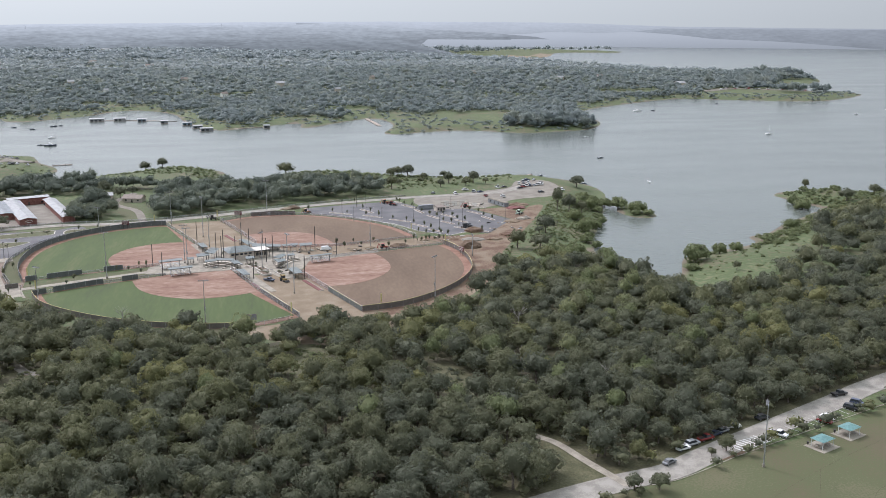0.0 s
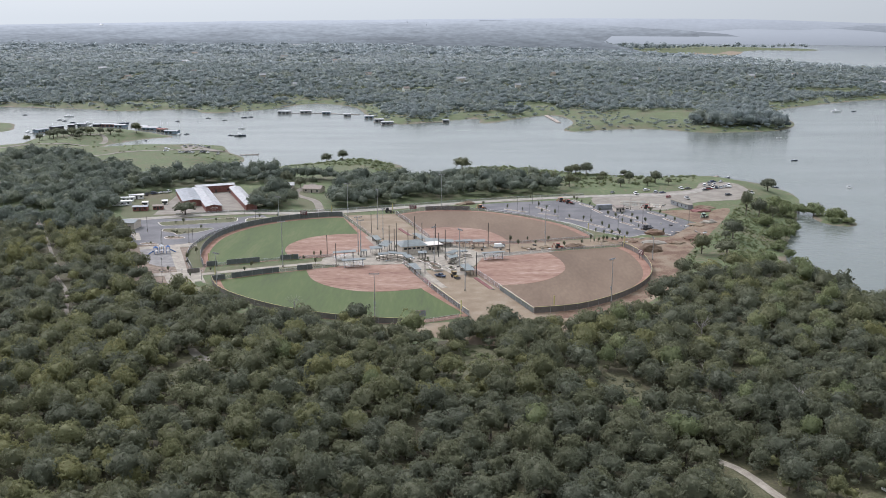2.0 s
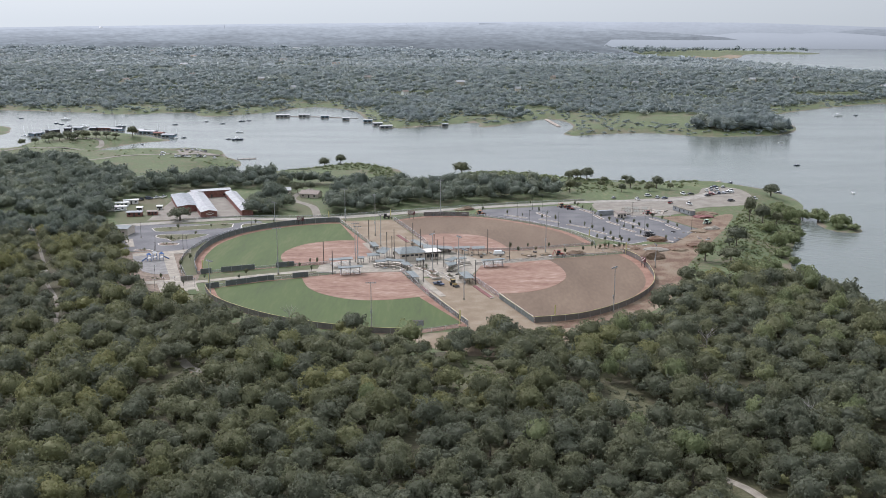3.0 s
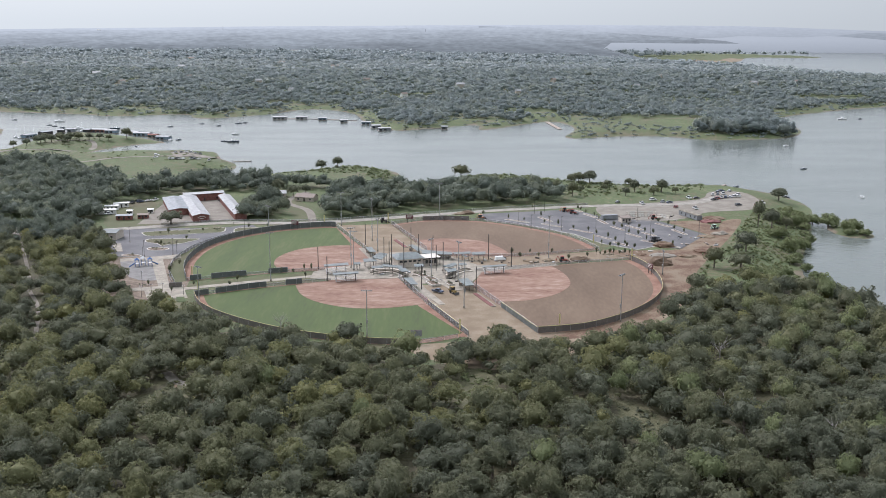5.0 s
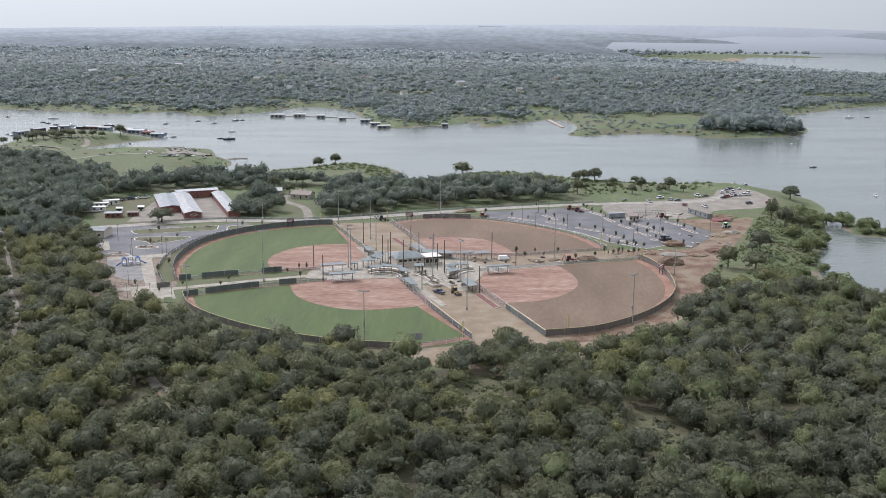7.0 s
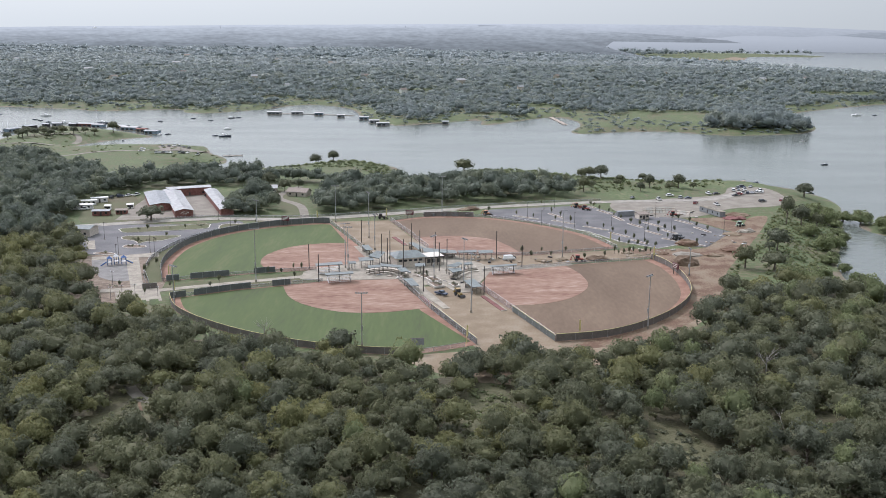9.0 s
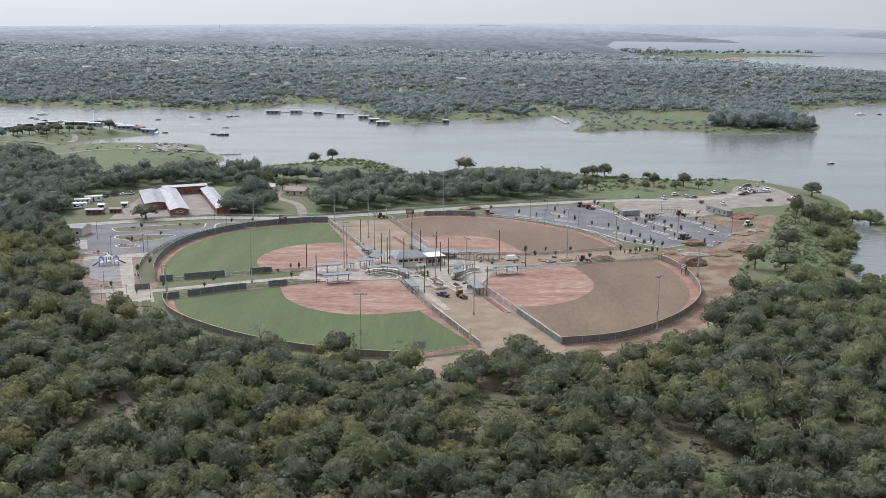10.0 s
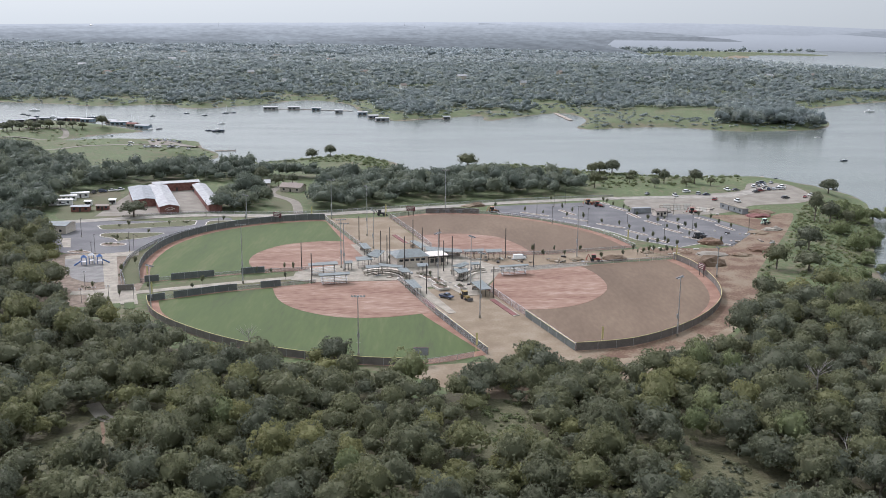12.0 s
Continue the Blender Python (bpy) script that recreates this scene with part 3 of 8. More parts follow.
FIELDS = (
    ("turf_field", LR_OUTER, LR_RIGHT, LR_LEFT, LR_ARC, (-38, 388), M_TURF, "green artificial turf outfield inside a curved fence"),
    ("turf_field", LF_OUTER, LF_RIGHT[::-1], LF_LEFT, LF_ARC, (-30, 358), M_TURF, "green artificial turf outfield beside the woods"),
    ("soil_field", RF_OUTER[::-1], RF_RIGHT[::-1], RF_LEFT[::-1], RF_ARC, (22, 366), M_BROWN, "bare brown graded outfield not yet grassed"),
    ("soil_field", RR_OUTER, RR_RIGHT, RR_LEFT, RR_ARC, (2, 412), M_BROWN, "bare brown graded outfield by the car park"),
)
BACKS = ([(-53, 378), (-40, 386), (-29, 398)], [(-17, 361.5), (-48, 357.5)], [(16, 350), (20, 364), (19, 375)], [(4, 407), (-5, 417)])
for (fname, outer, side_b, side_a, arc, home, mat, lab), back in zip(FIELDS, BACKS):
    rim = smooth(outer, 8)
    edge = rim + side_b[1:] + [home] + side_a[::-1][:-1]
    slab("warning_track", edge, 0.06, M_CLAY2, label="red clay warning track round the outfield", category="field")
    inner = toward(rim, home, 4.0) + toward(side_b[1:], (Vector(outer[len(outer) // 2])), 4.2 if mat is M_TURF else 1.5) + [home] + toward(side_a[::-1][:-1], Vector(outer[len(outer) // 2]), 1.5)
    slab(fname, inner, 0.11, mat, label=lab, category="field")
    arcline = smooth(arc, 8)
    slab("infield", arcline + back, 0.16, M_CLAY, label="red clay infield with a round edge", category="infield")

slab("sandy_wedge", [(-15, 361), (-6, 350), (15, 352), (17.8, 346), (27.2, 320.5), (41.5, 277), (30, 258), (18, 262), (12, 275), (-4.5, 318)], 0.03, M_SAND, label="bare sandy construction ground between two fields", category="bare ground")
slab("sandy_wedge", [(-58, 483), (-28, 488), (-6, 420), (-28, 400)], 0.03, M_SAND, label="bare sandy ground behind the fields", category="bare ground")
slab("bare_soil", smooth([(97, 402), (86, 421), (104, 421), (130, 424), (152, 440), (160, 470), (172, 500), (184, 505), (170, 470), (152, 432), (134, 396), (124, 374), (118, 352), (110, 335), (104, 345), (106, 372)], 4, True), 0.04, M_SOIL, label="orange bare soil churned up by building work", category="bare ground")
slab("bare_soil", smooth([(-10, 262), (13, 270), (40, 274), (62, 282), (76, 292), (84, 280), (66, 250), (36, 240), (10, 242)], 4, True), 0.02, M_SAND, label="bare soil strip between fence and woods", category="bare ground")
slab("bare_soil", smooth([(62, 282), (76, 294), (92, 314), (101, 334), (105, 352), (114, 350), (112, 334), (98, 308), (84, 288), (70, 276)], 3, True), 0.03, M_SAND, label="sandy strip outside the outfield fence", category="bare ground")
slab("bare_soil", ribbon(toward(smooth(RF_OUTER, 6), (22, 366), -4.3), 9.4), 0.045, M_SOIL, label="bare soil along the outfield fence", category="bare ground")
slab("bare_soil", [(126, 420), (130, 428), (152, 462), (136, 498), (158, 502), (166, 470), (152, 434)], 0.035, M_SOIL, label="trampled soil beside the new car park", category="bare ground")
slab("bare_soil", [(5, 409), (42, 408), (86, 419), (96, 403), (57, 391), (19, 378)], 0.02, M_SAND, label="rough bare ground with debris between fields", category="bare ground")
slab("plaza", [(-58, 361), (-48, 358), (-17, 362), (-10, 346), (2, 318), (4.5, 319), (-5, 346), (-6, 352), (2, 352), (8, 340), (14, 342), (12, 352), (16, 353), (20, 366), (22, 374), (60, 387.5), (58, 391), (30, 384), (20, 388), (5, 409), (-4, 418), (-10, 432), (-13, 431), (-9, 416), (-24, 414), (-28, 399), (-38, 424), (-41, 423), (-33, 398), (-40, 387), (-53, 379), (-58, 373)], 0.2, M_CONC, label="pale concrete plaza round the clubhouse", category="plaza")
slab("walkway", ribbon(smooth([(-122, 337), (-91, 351), (-52, 367)], 5), 4.2), 0.14, M_CONC, label="pale concrete walkway between two fields", category="path")
slab("verge", ribbon([(-110, 345), (-91, 356), (-54, 371)], 6.0), 0.07, M_LAWN, label="grass verge beside the walkway", category="lawn")
slab("verge", ribbon([(-106, 338), (-91, 346), (-54, 362)], 5.0), 0.07, M_LAWN, label="grass verge beside the walkway", category="lawn")

LOT_EAST = [(26, 520), (67, 531), (87, 536), (103, 508), (134, 498), (151, 461), (129, 425), (116, 430), (105, 422), (89, 437), (77, 460), (52, 485), (29, 499)]
LOT_WEST = [(-186, 458), (-168, 472), (-127, 474), (-112, 484), (-105, 476), (-114, 448), (-127, 428), (-132, 407), (-160, 403), (-172, 420)]
ROAD = smooth([(-330, 448), (-209, 462), (-184, 470), (-128, 489), (-87, 489), (-54, 497), (23, 527), (69, 541), (108, 550), (166, 560), (196, 590)], 5)
slab("car_park", LOT_EAST, 0.09, M_ASPH, label="new dark asphalt car park with planted islands", category="car park")
slab("car_park", smooth(LOT_WEST, 3, True), 0.08, M_ASPH, label="grey asphalt car park by the playground", category="car park")
slab("road", ribbon(ROAD, 7.5), 0.12, M_OLDROAD, label="pale grey park road behind the fields", category="road")
RAMP_LOT = smooth([(104, 547), (137, 560), (177, 576), (192, 606), (214, 604), (216, 570), (203, 540), (170, 528), (156, 512), (134, 500), (104, 510)], 4, True)
slab("boat_ramp_lot", RAMP_LOT, 0.06, M_GRAVEL, label="gravel boat ramp car park near the shore", category="car park")
slab("school_yard", [(-176, 484), (-140, 492), (-118, 500), (-140, 572), (-180, 562)], 0.05, M_GRAVEL, label="gravel yard of the brick building", category="yard")
slab("bare_soil", smooth([(-160, 402), (-130, 402), (-116, 372), (-112, 330), (-138, 324), (-150, 350), (-158, 380)], 3, True), 0.03, M_BARK_BED, label="bare soil beside the playground", category="bare ground")
slab("playground_floor", [(-156, 392), (-142, 396), (-135, 377), (-128, 357), (-131, 355.5), (-136, 357), (-142, 362), (-150, 376)], 0.08, M_PLAY, label="grey playground surface beside the car park", category="playground")
slab("walkway", [(-142, 396), (-137, 399), (-116.5, 339), (-121.5, 339)], 0.12, M_CONC, label="broad concrete path past the playground", category="path")
slab("forecourt", [(-134, 338), (-135, 343), (-113.7, 348.5), (-106, 327), (-122.8, 325), (-128, 338.3)], 0.15, M_CONC, label="concrete forecourt at the entrance", category="path")
slab("walkway", [(-156, 392), (-158, 398), (-146, 401.5), (-130.4, 408.7), (-128, 400), (-141, 396.5)], 0.14, M_CONC, label="concrete path between car park and playground", category="path")
slab("walkway", [(-173.2, 431.5), (-168.9, 433), (-161.8, 414), (-165, 414)], 0.14, M_CONC, label="concrete apron beside the restroom", category="path")
slab("mulch_bed", [(-136.5, 397), (-130.9, 398.6), (-126.8, 374.4), (-119.6, 351.4), (-120.9, 351.4)], 0.1, M_BARK_BED, label="brown mulch bed beside the broad path", category="planting bed")
slab("mulch_bed", [(-141, 357), (-135, 355), (-127.5, 355.5), (-122.9, 343.7), (-135, 343)], 0.1, M_BARK_BED, label="brown bare bed below the playground", category="planting bed")
slab("verge", smooth(LR_OUTER[:5], 4) + [(-120.5, 442.6), (-127.2, 423.9), (-129.7, 406.7), (-130, 392.7), (-126.1, 371), (-118.1, 350.9)], 0.05, M_LAWN, label="grass strip between two curved fences", category="lawn")
for k, m4 in enumerate(([(-119.2, 321), (-120.2, 325.5), (-116.6, 326.3), (-114.8, 321)], [(-114, 321), (-115.8, 327), (-112.4, 327.8), (-110.3, 321)], [(-109.2, 321), (-111.2, 328.3), (-108, 329), (-105.4, 321)])):
    slab("practice_mat", m4, 0.2, M_TURF, label="green turf practice lane beside the forecourt", category="mat")
slab("lane", ribbon(smooth([(-74, 492), (-82, 530), (-100, 560), (-92, 600)], 5), 5), 0.1, M_GRAVEL, label="pale gravel lane to the houses", category="road")
SOUTH_ROAD = smooth([(20, 82), (65, 101), (92, 110), (108, 114), (121, 121), (142, 132), (183, 153), (210, 167), (300, 205), (420, 250)], 5)
TRAIL = smooth([(70, 156), (77, 145), (83, 137), (88, 123), (94, 108)], 5)
slab("road", ribbon(SOUTH_ROAD, 9), 0.1, M_OLDROAD, label="worn grey road along the edge of the woods", category="road")
slab("trail", ribbon(TRAIL, 2.6), 0.13, M_CONC, label="pale concrete trail into the woods", category="path")
slab("lawn", [(65, 96), (108, 108), (131, 119), (167, 132), (197, 146), (420, 240), (500, 100), (300, -200), (-60, -200), (-60, 60)], 0.05, M_LAWN, label="mown green sports lawn beside the road", category="lawn")
slab("lawn", [(80, 139), (87, 122), (91, 112), (72, 105), (68, 112), (74, 128)], 0.05, M_DRY, label="strip of lawn beside the trail", category="lawn")

drape("lane", [(-520, 770), (-450, 790), (-410, 799), (-396, 824), (-364, 834), (-345, 857), (-341, 883), (-355, 905), (-385, 898)], 5, 0.25, M_GRAVEL, "gravel lane along the shore to the marina")
drape("lane", [(-330, 728), (-300, 750), (-285, 772), (-254, 784), (-226, 790)], 5, 0.25, M_GRAVEL, "gravel lane along the grassy spit")
drape("lane", [(-240, 796), (-222, 802), (-207, 800)], 36, 0.3, M_GRAVEL, "brown gravel parking ground on the spit")
drape("lane", [(-290, 470), (-268, 482), (-256, 492)], 9, 0.2, M_GRAVEL, "pale gravel junction among the trees")
drape("trail", [(-256, 492), (-243, 474), (-222, 432), (-204, 395), (-189, 363), (-180, 341), (-165, 314), (-154, 286), (-144, 258), (-135, 241)], 1.7, 0.1, M_GRAVEL, "pale gravel trail cut through the woods", "path")
drape("bare_soil", [(96, 120), (112, 123), (126, 130), (146, 141), (186, 161)], 4, 0.06, M_DRY, "dry brown grass along the woods edge", "bare ground")
drape("mulch_bed", [(118, 117), (128, 121), (134, 123.5)], 4, 0.09, M_SOIL, "brown bare bed beside the road", "bare ground")
drape("field_line", [(118, 88), (150, 108), (190, 128), (240, 150)], 0.18, 0.07, M_DRY, "faint pale line on the sports lawn", "field marking")
drape("field_line", [(128, 76), (140, 92), (150, 108)], 0.18, 0.07, M_DRY, "faint pale line on the sports lawn", "field marking")
drape("field_line", [(150, 84), (162, 96), (186, 96)], 0.18, 0.07, M_DRY, "faint pale line on the sports lawn", "field marking")
drape("kerb", [(100, 107), (109, 109), (122, 115), (132, 120), (166, 134.5), (198, 148)], 0.3, 0.2, M_CONC, "pale kerb between road and lawn", "kerb")

# ---- materials of built things ----
M_STEEL = plain("galvanised_steel", (0.42, 0.43, 0.44), rough=0.45, metal=0.7)
M_DARK = plain("dark_bronze_steel", (0.05, 0.045, 0.042), rough=0.5, metal=0.2)
M_ROOF = plain("blue_grey_metal_roof", (0.145, 0.165, 0.16), rough=0.7, metal=0.1, scale=0.6)
M_ROOF_WHITE = plain("white_membrane_roof", (0.52, 0.48, 0.42), rough=0.7)
M_METAL_WHITE = plain("white_sheet_metal_roof", (0.34, 0.34, 0.335), rough=0.7, metal=0.1, scale=0.4)
M_METAL_GREY = plain("grey_sheet_metal_roof", (0.22, 0.232, 0.238), rough=0.6, metal=0.1, scale=0.4)
M_BLOCK = plain("tan_split_block", (0.52, 0.46, 0.39), rough=0.9, scale=2.0)
M_BRICK = surface("red_brick", [(0.3, (0.16, 0.07, 0.055)), (0.7, (0.23, 0.11, 0.09))], scale=0.8, fine=9, bump=0.3, depth=0.02)
M_GLASS = plain("dark_window_glass", (0.03, 0.035, 0.04), rough=0.1, spec=0.6)
M_LAMP = plain("grey_lamp_housing", (0.17, 0.17, 0.17), rough=0.6)
M_WIRE = plain("fence_rail_steel", (0.4, 0.4, 0.4), rough=0.5, metal=0.6)
M_SCREEN = plain("dark_green_windscreen", (0.11, 0.12, 0.112), rough=0.8, scale=0.4)
M_SCREEN_BROWN = plain("grey_brown_windscreen", (0.14, 0.125, 0.11), rough=0.8, scale=0.4)
M_YELLOW = plain("yellow_safety_cap", (0.5, 0.44, 0.2), rough=0.6)
M_ALU = plain("brushed_aluminium", (0.62, 0.63, 0.64), rough=0.4, metal=0.6)
M_BOARD = plain("maroon_scoreboard", (0.1, 0.03, 0.035), rough=0.5)
M_BAR = plain("pale_lettering", (0.6, 0.58, 0.52))
M_MULCH = surface("brown_mulch", [(0.3, (0.1, 0.075, 0.055)), (0.7, (0.2, 0.15, 0.11))], scale=1, fine=6, bump=0.5, depth=0.05)
M_KERB = plain("kerb_concrete", (0.46, 0.43, 0.38), rough=0.85)
M_PAINT = plain("white_road_paint", (0.5, 0.5, 0.47), rough=0.8)
M_TEAL = plain("teal_shelter_roof", (0.1, 0.2, 0.19), rough=0.5)
M_TYRE = plain("black_rubber", (0.025, 0.025, 0.025), rough=0.85)
M_WOOD = surface("weathered_planks", [(0.3, (0.22, 0.18, 0.14)), (0.7, (0.36, 0.31, 0.26))], scale=1, fine=8, bump=0.3, depth=0.01)


def mesh_wire():
    """Chain-link seen from afar: a thin grey veil that lets most of the view through."""
    m, n, l, b = nodes_of("chain_link_mesh")
    b.inputs["Base Color"].default_value = (0.3, 0.3, 0.3, 1)
    b.inputs["Roughness"].default_value = 0.6
    t, mx = n.new("ShaderNodeBsdfTransparent"), n.new("ShaderNodeMixShader")
    mx.inputs[0].default_value = 0.28
    l.new(t.outputs[0], mx.inputs[1])
    l.new(b.outputs[0], mx.inputs[2])
    l.new(mx.outputs[0], n["Material Output"].inputs[0])
    return m


M_MESH = mesh_wire()


# ---- fences ----
def resample(line, step):
    p = [Vector(q) for q in line]
    out, left = [p[0]], step
    for a, b in zip(p, p[1:]):
        d, at = (b - a).length, 0.0
        while d - at >= left:
            at += left
            out.append(a.lerp(b, at / d))
            left = step
        left -= d - at
    if (out[-1] - p[-1]).length > step * 0.3:
        out.append(p[-1])
    else:
        out[-1] = p[-1]
    return out


POST_BM = {}


def post_mesh(h):
    key = round(h, 1)
    if key not in POST_BM:
        bm = bmesh.new()
        rod(bm, (0, 0, -0.2), (0, 0, key + 0.08), 0.05, 0.05, 6)
        me = bpy.data.meshes.new("post")
        bm.to_mesh(me)
        bm.free()
        me.materials.append(M_WIRE)
        POST_BM[key] = me
    return POST_BM[key]


def fence(line, h, label, fabric=None, cap=None, step=6.0, group="ball field fences", lift=0.0):
    """A post-and-mesh fence: posts, a top rail and one panel between each two posts."""
    pts = resample(line, step)
    ob = thing("fence", label, "fence", group, Matrix.Translation((pts[0].x, pts[0].y, 0.1)))
    o = pts[0]
    rail, rr = bmesh.new(), 0.05 if cap is None else 0.1
    ring = None
    for i, p in enumerate(pts):
        d = (pts[min(i + 1, len(pts) - 1)] - pts[max(i - 1, 0)]).normalized()
        s = Vector((-d.y, d.x)) * rr
        now = [rail.verts.new((p.x - o.x + s.x * a, p.y - o.y + s.y * a, h + rr * b)) for a, b in ((1, 0), (0, 1), (-1, 0), (0, -1))]
        if ring:
            for j in range(4):
                rail.faces.new((ring[j], ring[(j + 1) % 4], now[(j + 1) % 4], now[j]))
        ring = now
    for a, b in zip(pts, pts[1:]):
        bm = bmesh.new()
        d = (b - a).normalized()
        n = Vector((-d.y, d.x)) * 0.02
        q = [(a - o) + n, (b - o) + n, (b - o) - n, (a - o) - n]
        low = [bm.verts.new((v.x, v.y, 0.02 + lift)) for v in q]
        top = [bm.verts.new((v.x, v.y, h - 0.05)) for v in q]
        for i in range(4):
            bm.faces.new((low[i], low[(i + 1) % 4], top[(i + 1) % 4], top[i]))
        part("panel", bm, fabric or M_MESH, ob)
    part("top_rail", rail, cap or M_WIRE, ob)
    for p in pts:
        c = new("post", post_mesh(h))
        c.parent = ob
        c.location = (p.x - o.x, p.y - o.y, 0)
    return ob


def cut(line, a, b):
    """The stretch of a line between two shares of its length."""
    p = [Vector(q) for q in line]
    tot = sum((v - u).length for u, v in zip(p, p[1:]))
    out, run = [], 0.0
    for u, v in zip(p, p[1:]):
        d = (v - u).length
        t0, t1 = max(0, (a * tot - run) / d), min(1, (b * tot - run) / d)
        if t0 < t1:
            if not out:
                out.append(u.lerp(v, t0))
            out.append(u.lerp(v, t1))
        run += d
    return [tuple(q) for q in out]


fence(smooth(LR_OUTER, 6), 3.0, "curved outfield fence with dark green windscreen", M_SCREEN)
fence(toward(smooth(LR_OUTER[:-2], 6), (-50, 400), -7.0), 1.4, "low chain-link fence behind the outfield")
fence(cut(smooth(LF_OUTER, 6), 0.0, 0.84), 2.4, "curved outfield fence with windscreen and yellow cap", M_SCREEN_BROWN, M_YELLOW)
fence(cut(smooth(LF_OUTER, 6), 0.85, 0.97), 1.6, "chain-link gate in the outfield fence")
fence(toward(cut(LF_RIGHT, 0.5, 1.0), (200, 320), 0.3), 2.3, "foul line fence with grey windscreen and yellow cap", M_SCREEN_BROWN, M_YELLOW)
fence(toward(cut(RF_LEFT, 0.5, 1.0), (-200, 320), 0.3), 2.3, "foul line fence with grey windscreen and yellow cap", M_SCREEN, M_YELLOW)
fence(smooth(RF_OUTER, 6), 2.6, "curved outfield fence with brown windscreen and yellow cap", M_SCREEN_BROWN, M_YELLOW)
fence(cut(smooth(RR_OUTER, 6), 0.0, 0.28), 1.8, "chain-link outfield fence by the road")
fence(cut(smooth(RR_OUTER, 6), 0.14, 0.32), 2.6, "outfield fence stretch with dark windscreen", M_SCREEN_BROWN)
fence(cut(smooth(RR_OUTER, 6), 0.28, 1.0), 1.6, "chain-link outfield fence by the car park")
for line, lab in ((LR_RIGHT, "tall chain-link foul line fence"), (RR_LEFT, "tall chain-link foul line fence"), (RF_LEFT, "chain-link foul line fence beside the sandy ground"), (LF_RIGHT, "chain-link foul line fence beside the sandy ground")):
    fence(line, 2.4, lab, cap=None)
for line, spans in ((LF_LEFT, ((0.0, 0.1), (0.15, 0.52), (0.66, 0.78))), (LR_LEFT, ((0.02, 0.1), (0.17, 0.42), (0.58, 0.72)))):
    fence(line, 1.4, "low chain-link fence along the walkway")
    for a, b in spans:
        fence(toward(cut(line, a, b), (-200, 350), -0.3), 2.5, "tall dark windscreen panel along the walkway", M_SCREEN, group="bullpen windscreens", step=5.0)
fence(RF_RIGHT, 1.4, "low chain-link fence along the foul line")
fence(RR_RIGHT, 1.4, "low chain-link fence along the foul line")
fence(toward(ROAD[12:40], (0, 900), 4.6), 1.2, "low fence along the park road", group="road fences", step=8.0)


# ---- poles ----
def light_pole(x, y, h, turn=0.0, lamps=5):
    ob = thing("light_pole", "tall galvanised floodlight pole beside a ball field", "light pole", "field floodlights", pose(x, y, 0.1, 0, 0, turn))
    bm = bmesh.new()
    rod(bm, (0, 0, -0.2), (0, 0, h), 0.22, 0.11, 10)
    part("pole", bm, M_STEEL, ob)
    bm = bmesh.new()
    rod(bm, (0, 0, 0), (0, 0, 0.9), 0.42, 0.4, 10)
    part("footing", bm, M_CONC, ob)
    bm = bmesh.new()
    box(bm, -2.0, -0.1, h - 0.5, 2.0, 0.1, h - 0.3)
    part("crossarm", bm, M_STEEL, ob)
    for i in range(lamps):
        bm = bmesh.new()
        u = -1.8 + 3.6 * i / (lamps - 1)
        rod(bm, (u, 0.1, h - 0.1), (u, 0.6, h - 0.3), 0.16, 0.27, 8)
        part("lamp", bm, M_LAMP, ob, "dark floodlight lamp")
    bm = bmesh.new()
    box(bm, -0.35, 0.2, h * 0.3, 0.35, 0.5, h * 0.3 + 1.4)
    part("ballast_box", bm, M_STEEL, ob)
    bm = bmesh.new()
    rod(bm, (-0.7, 0, h * 0.22), (0.7, 0, h * 0.22), 0.05, None, 6)
    part("bracket", bm, M_STEEL, ob)


for x, y, h, r in ((-75.3, 355.8, 22.8, 20), (-98.5, 317, 16.5, -40), (-24.9, 274, 18.5, 0), (74, 295, 19.4, 50), (12.3, 313.4, 22.5, -60), (56.3, 399.9, 22.5, 10), (10.4, 355.6, 18.9, -60), (-1.9, 359.4, 19.3, 60),
                   (-35.1, 442.1, 23.3, 110), (-30.4, 416.4, 17.1, 110), (-40.8, 380.5, 20.1, 200), (-39.2, 375.9, 19.4, 0), (-96.3, 470.4, 14, 140), (1.2, 501, 22.5, 180), (107, 370, 12, 90), (-56, 482, 20, 180)):
    light_pole(x, y, h, r)


def net_pole(x, y, h):
    bm = bmesh.new()
    rod(bm, (0, 0, -0.2), (0, 0, h), 0.2, 0.17, 8)
    ob = thing("net_pole", "slim dark steel pole for backstop netting", "pole", "backstop net poles", Matrix.Translation((x, y, 0.2)))
    part("pole", bm, M_DARK, ob)
    bm = bmesh.new()
    rod(bm, (0, 0, h), (0, 0, h + 0.12), 0.24, 0.1, 8)
    part("cap", bm, M_DARK, ob)


for x, y, h in ((-56.4, 378.2, 10.9), (-49.4, 355.7, 11.6), (-25.5, 389.5, 13.3), (-22.1, 374.6, 14.6), (-21.6, 385.8, 15.5), (-15.4, 380.3, 13), (-13, 411.5, 13.7), (-8.8, 401, 12.4), (-1.7, 407.5, 10.4), (0.2, 376.1, 12.4), (3.5, 370.8, 15.2), (26.2, 400, 12.6), (36.6, 383.6, 9.8), (18.1, 338.6, 11.3), (-6, 342, 11), (-38, 432, 11)):
    net_pole(x, y, h)


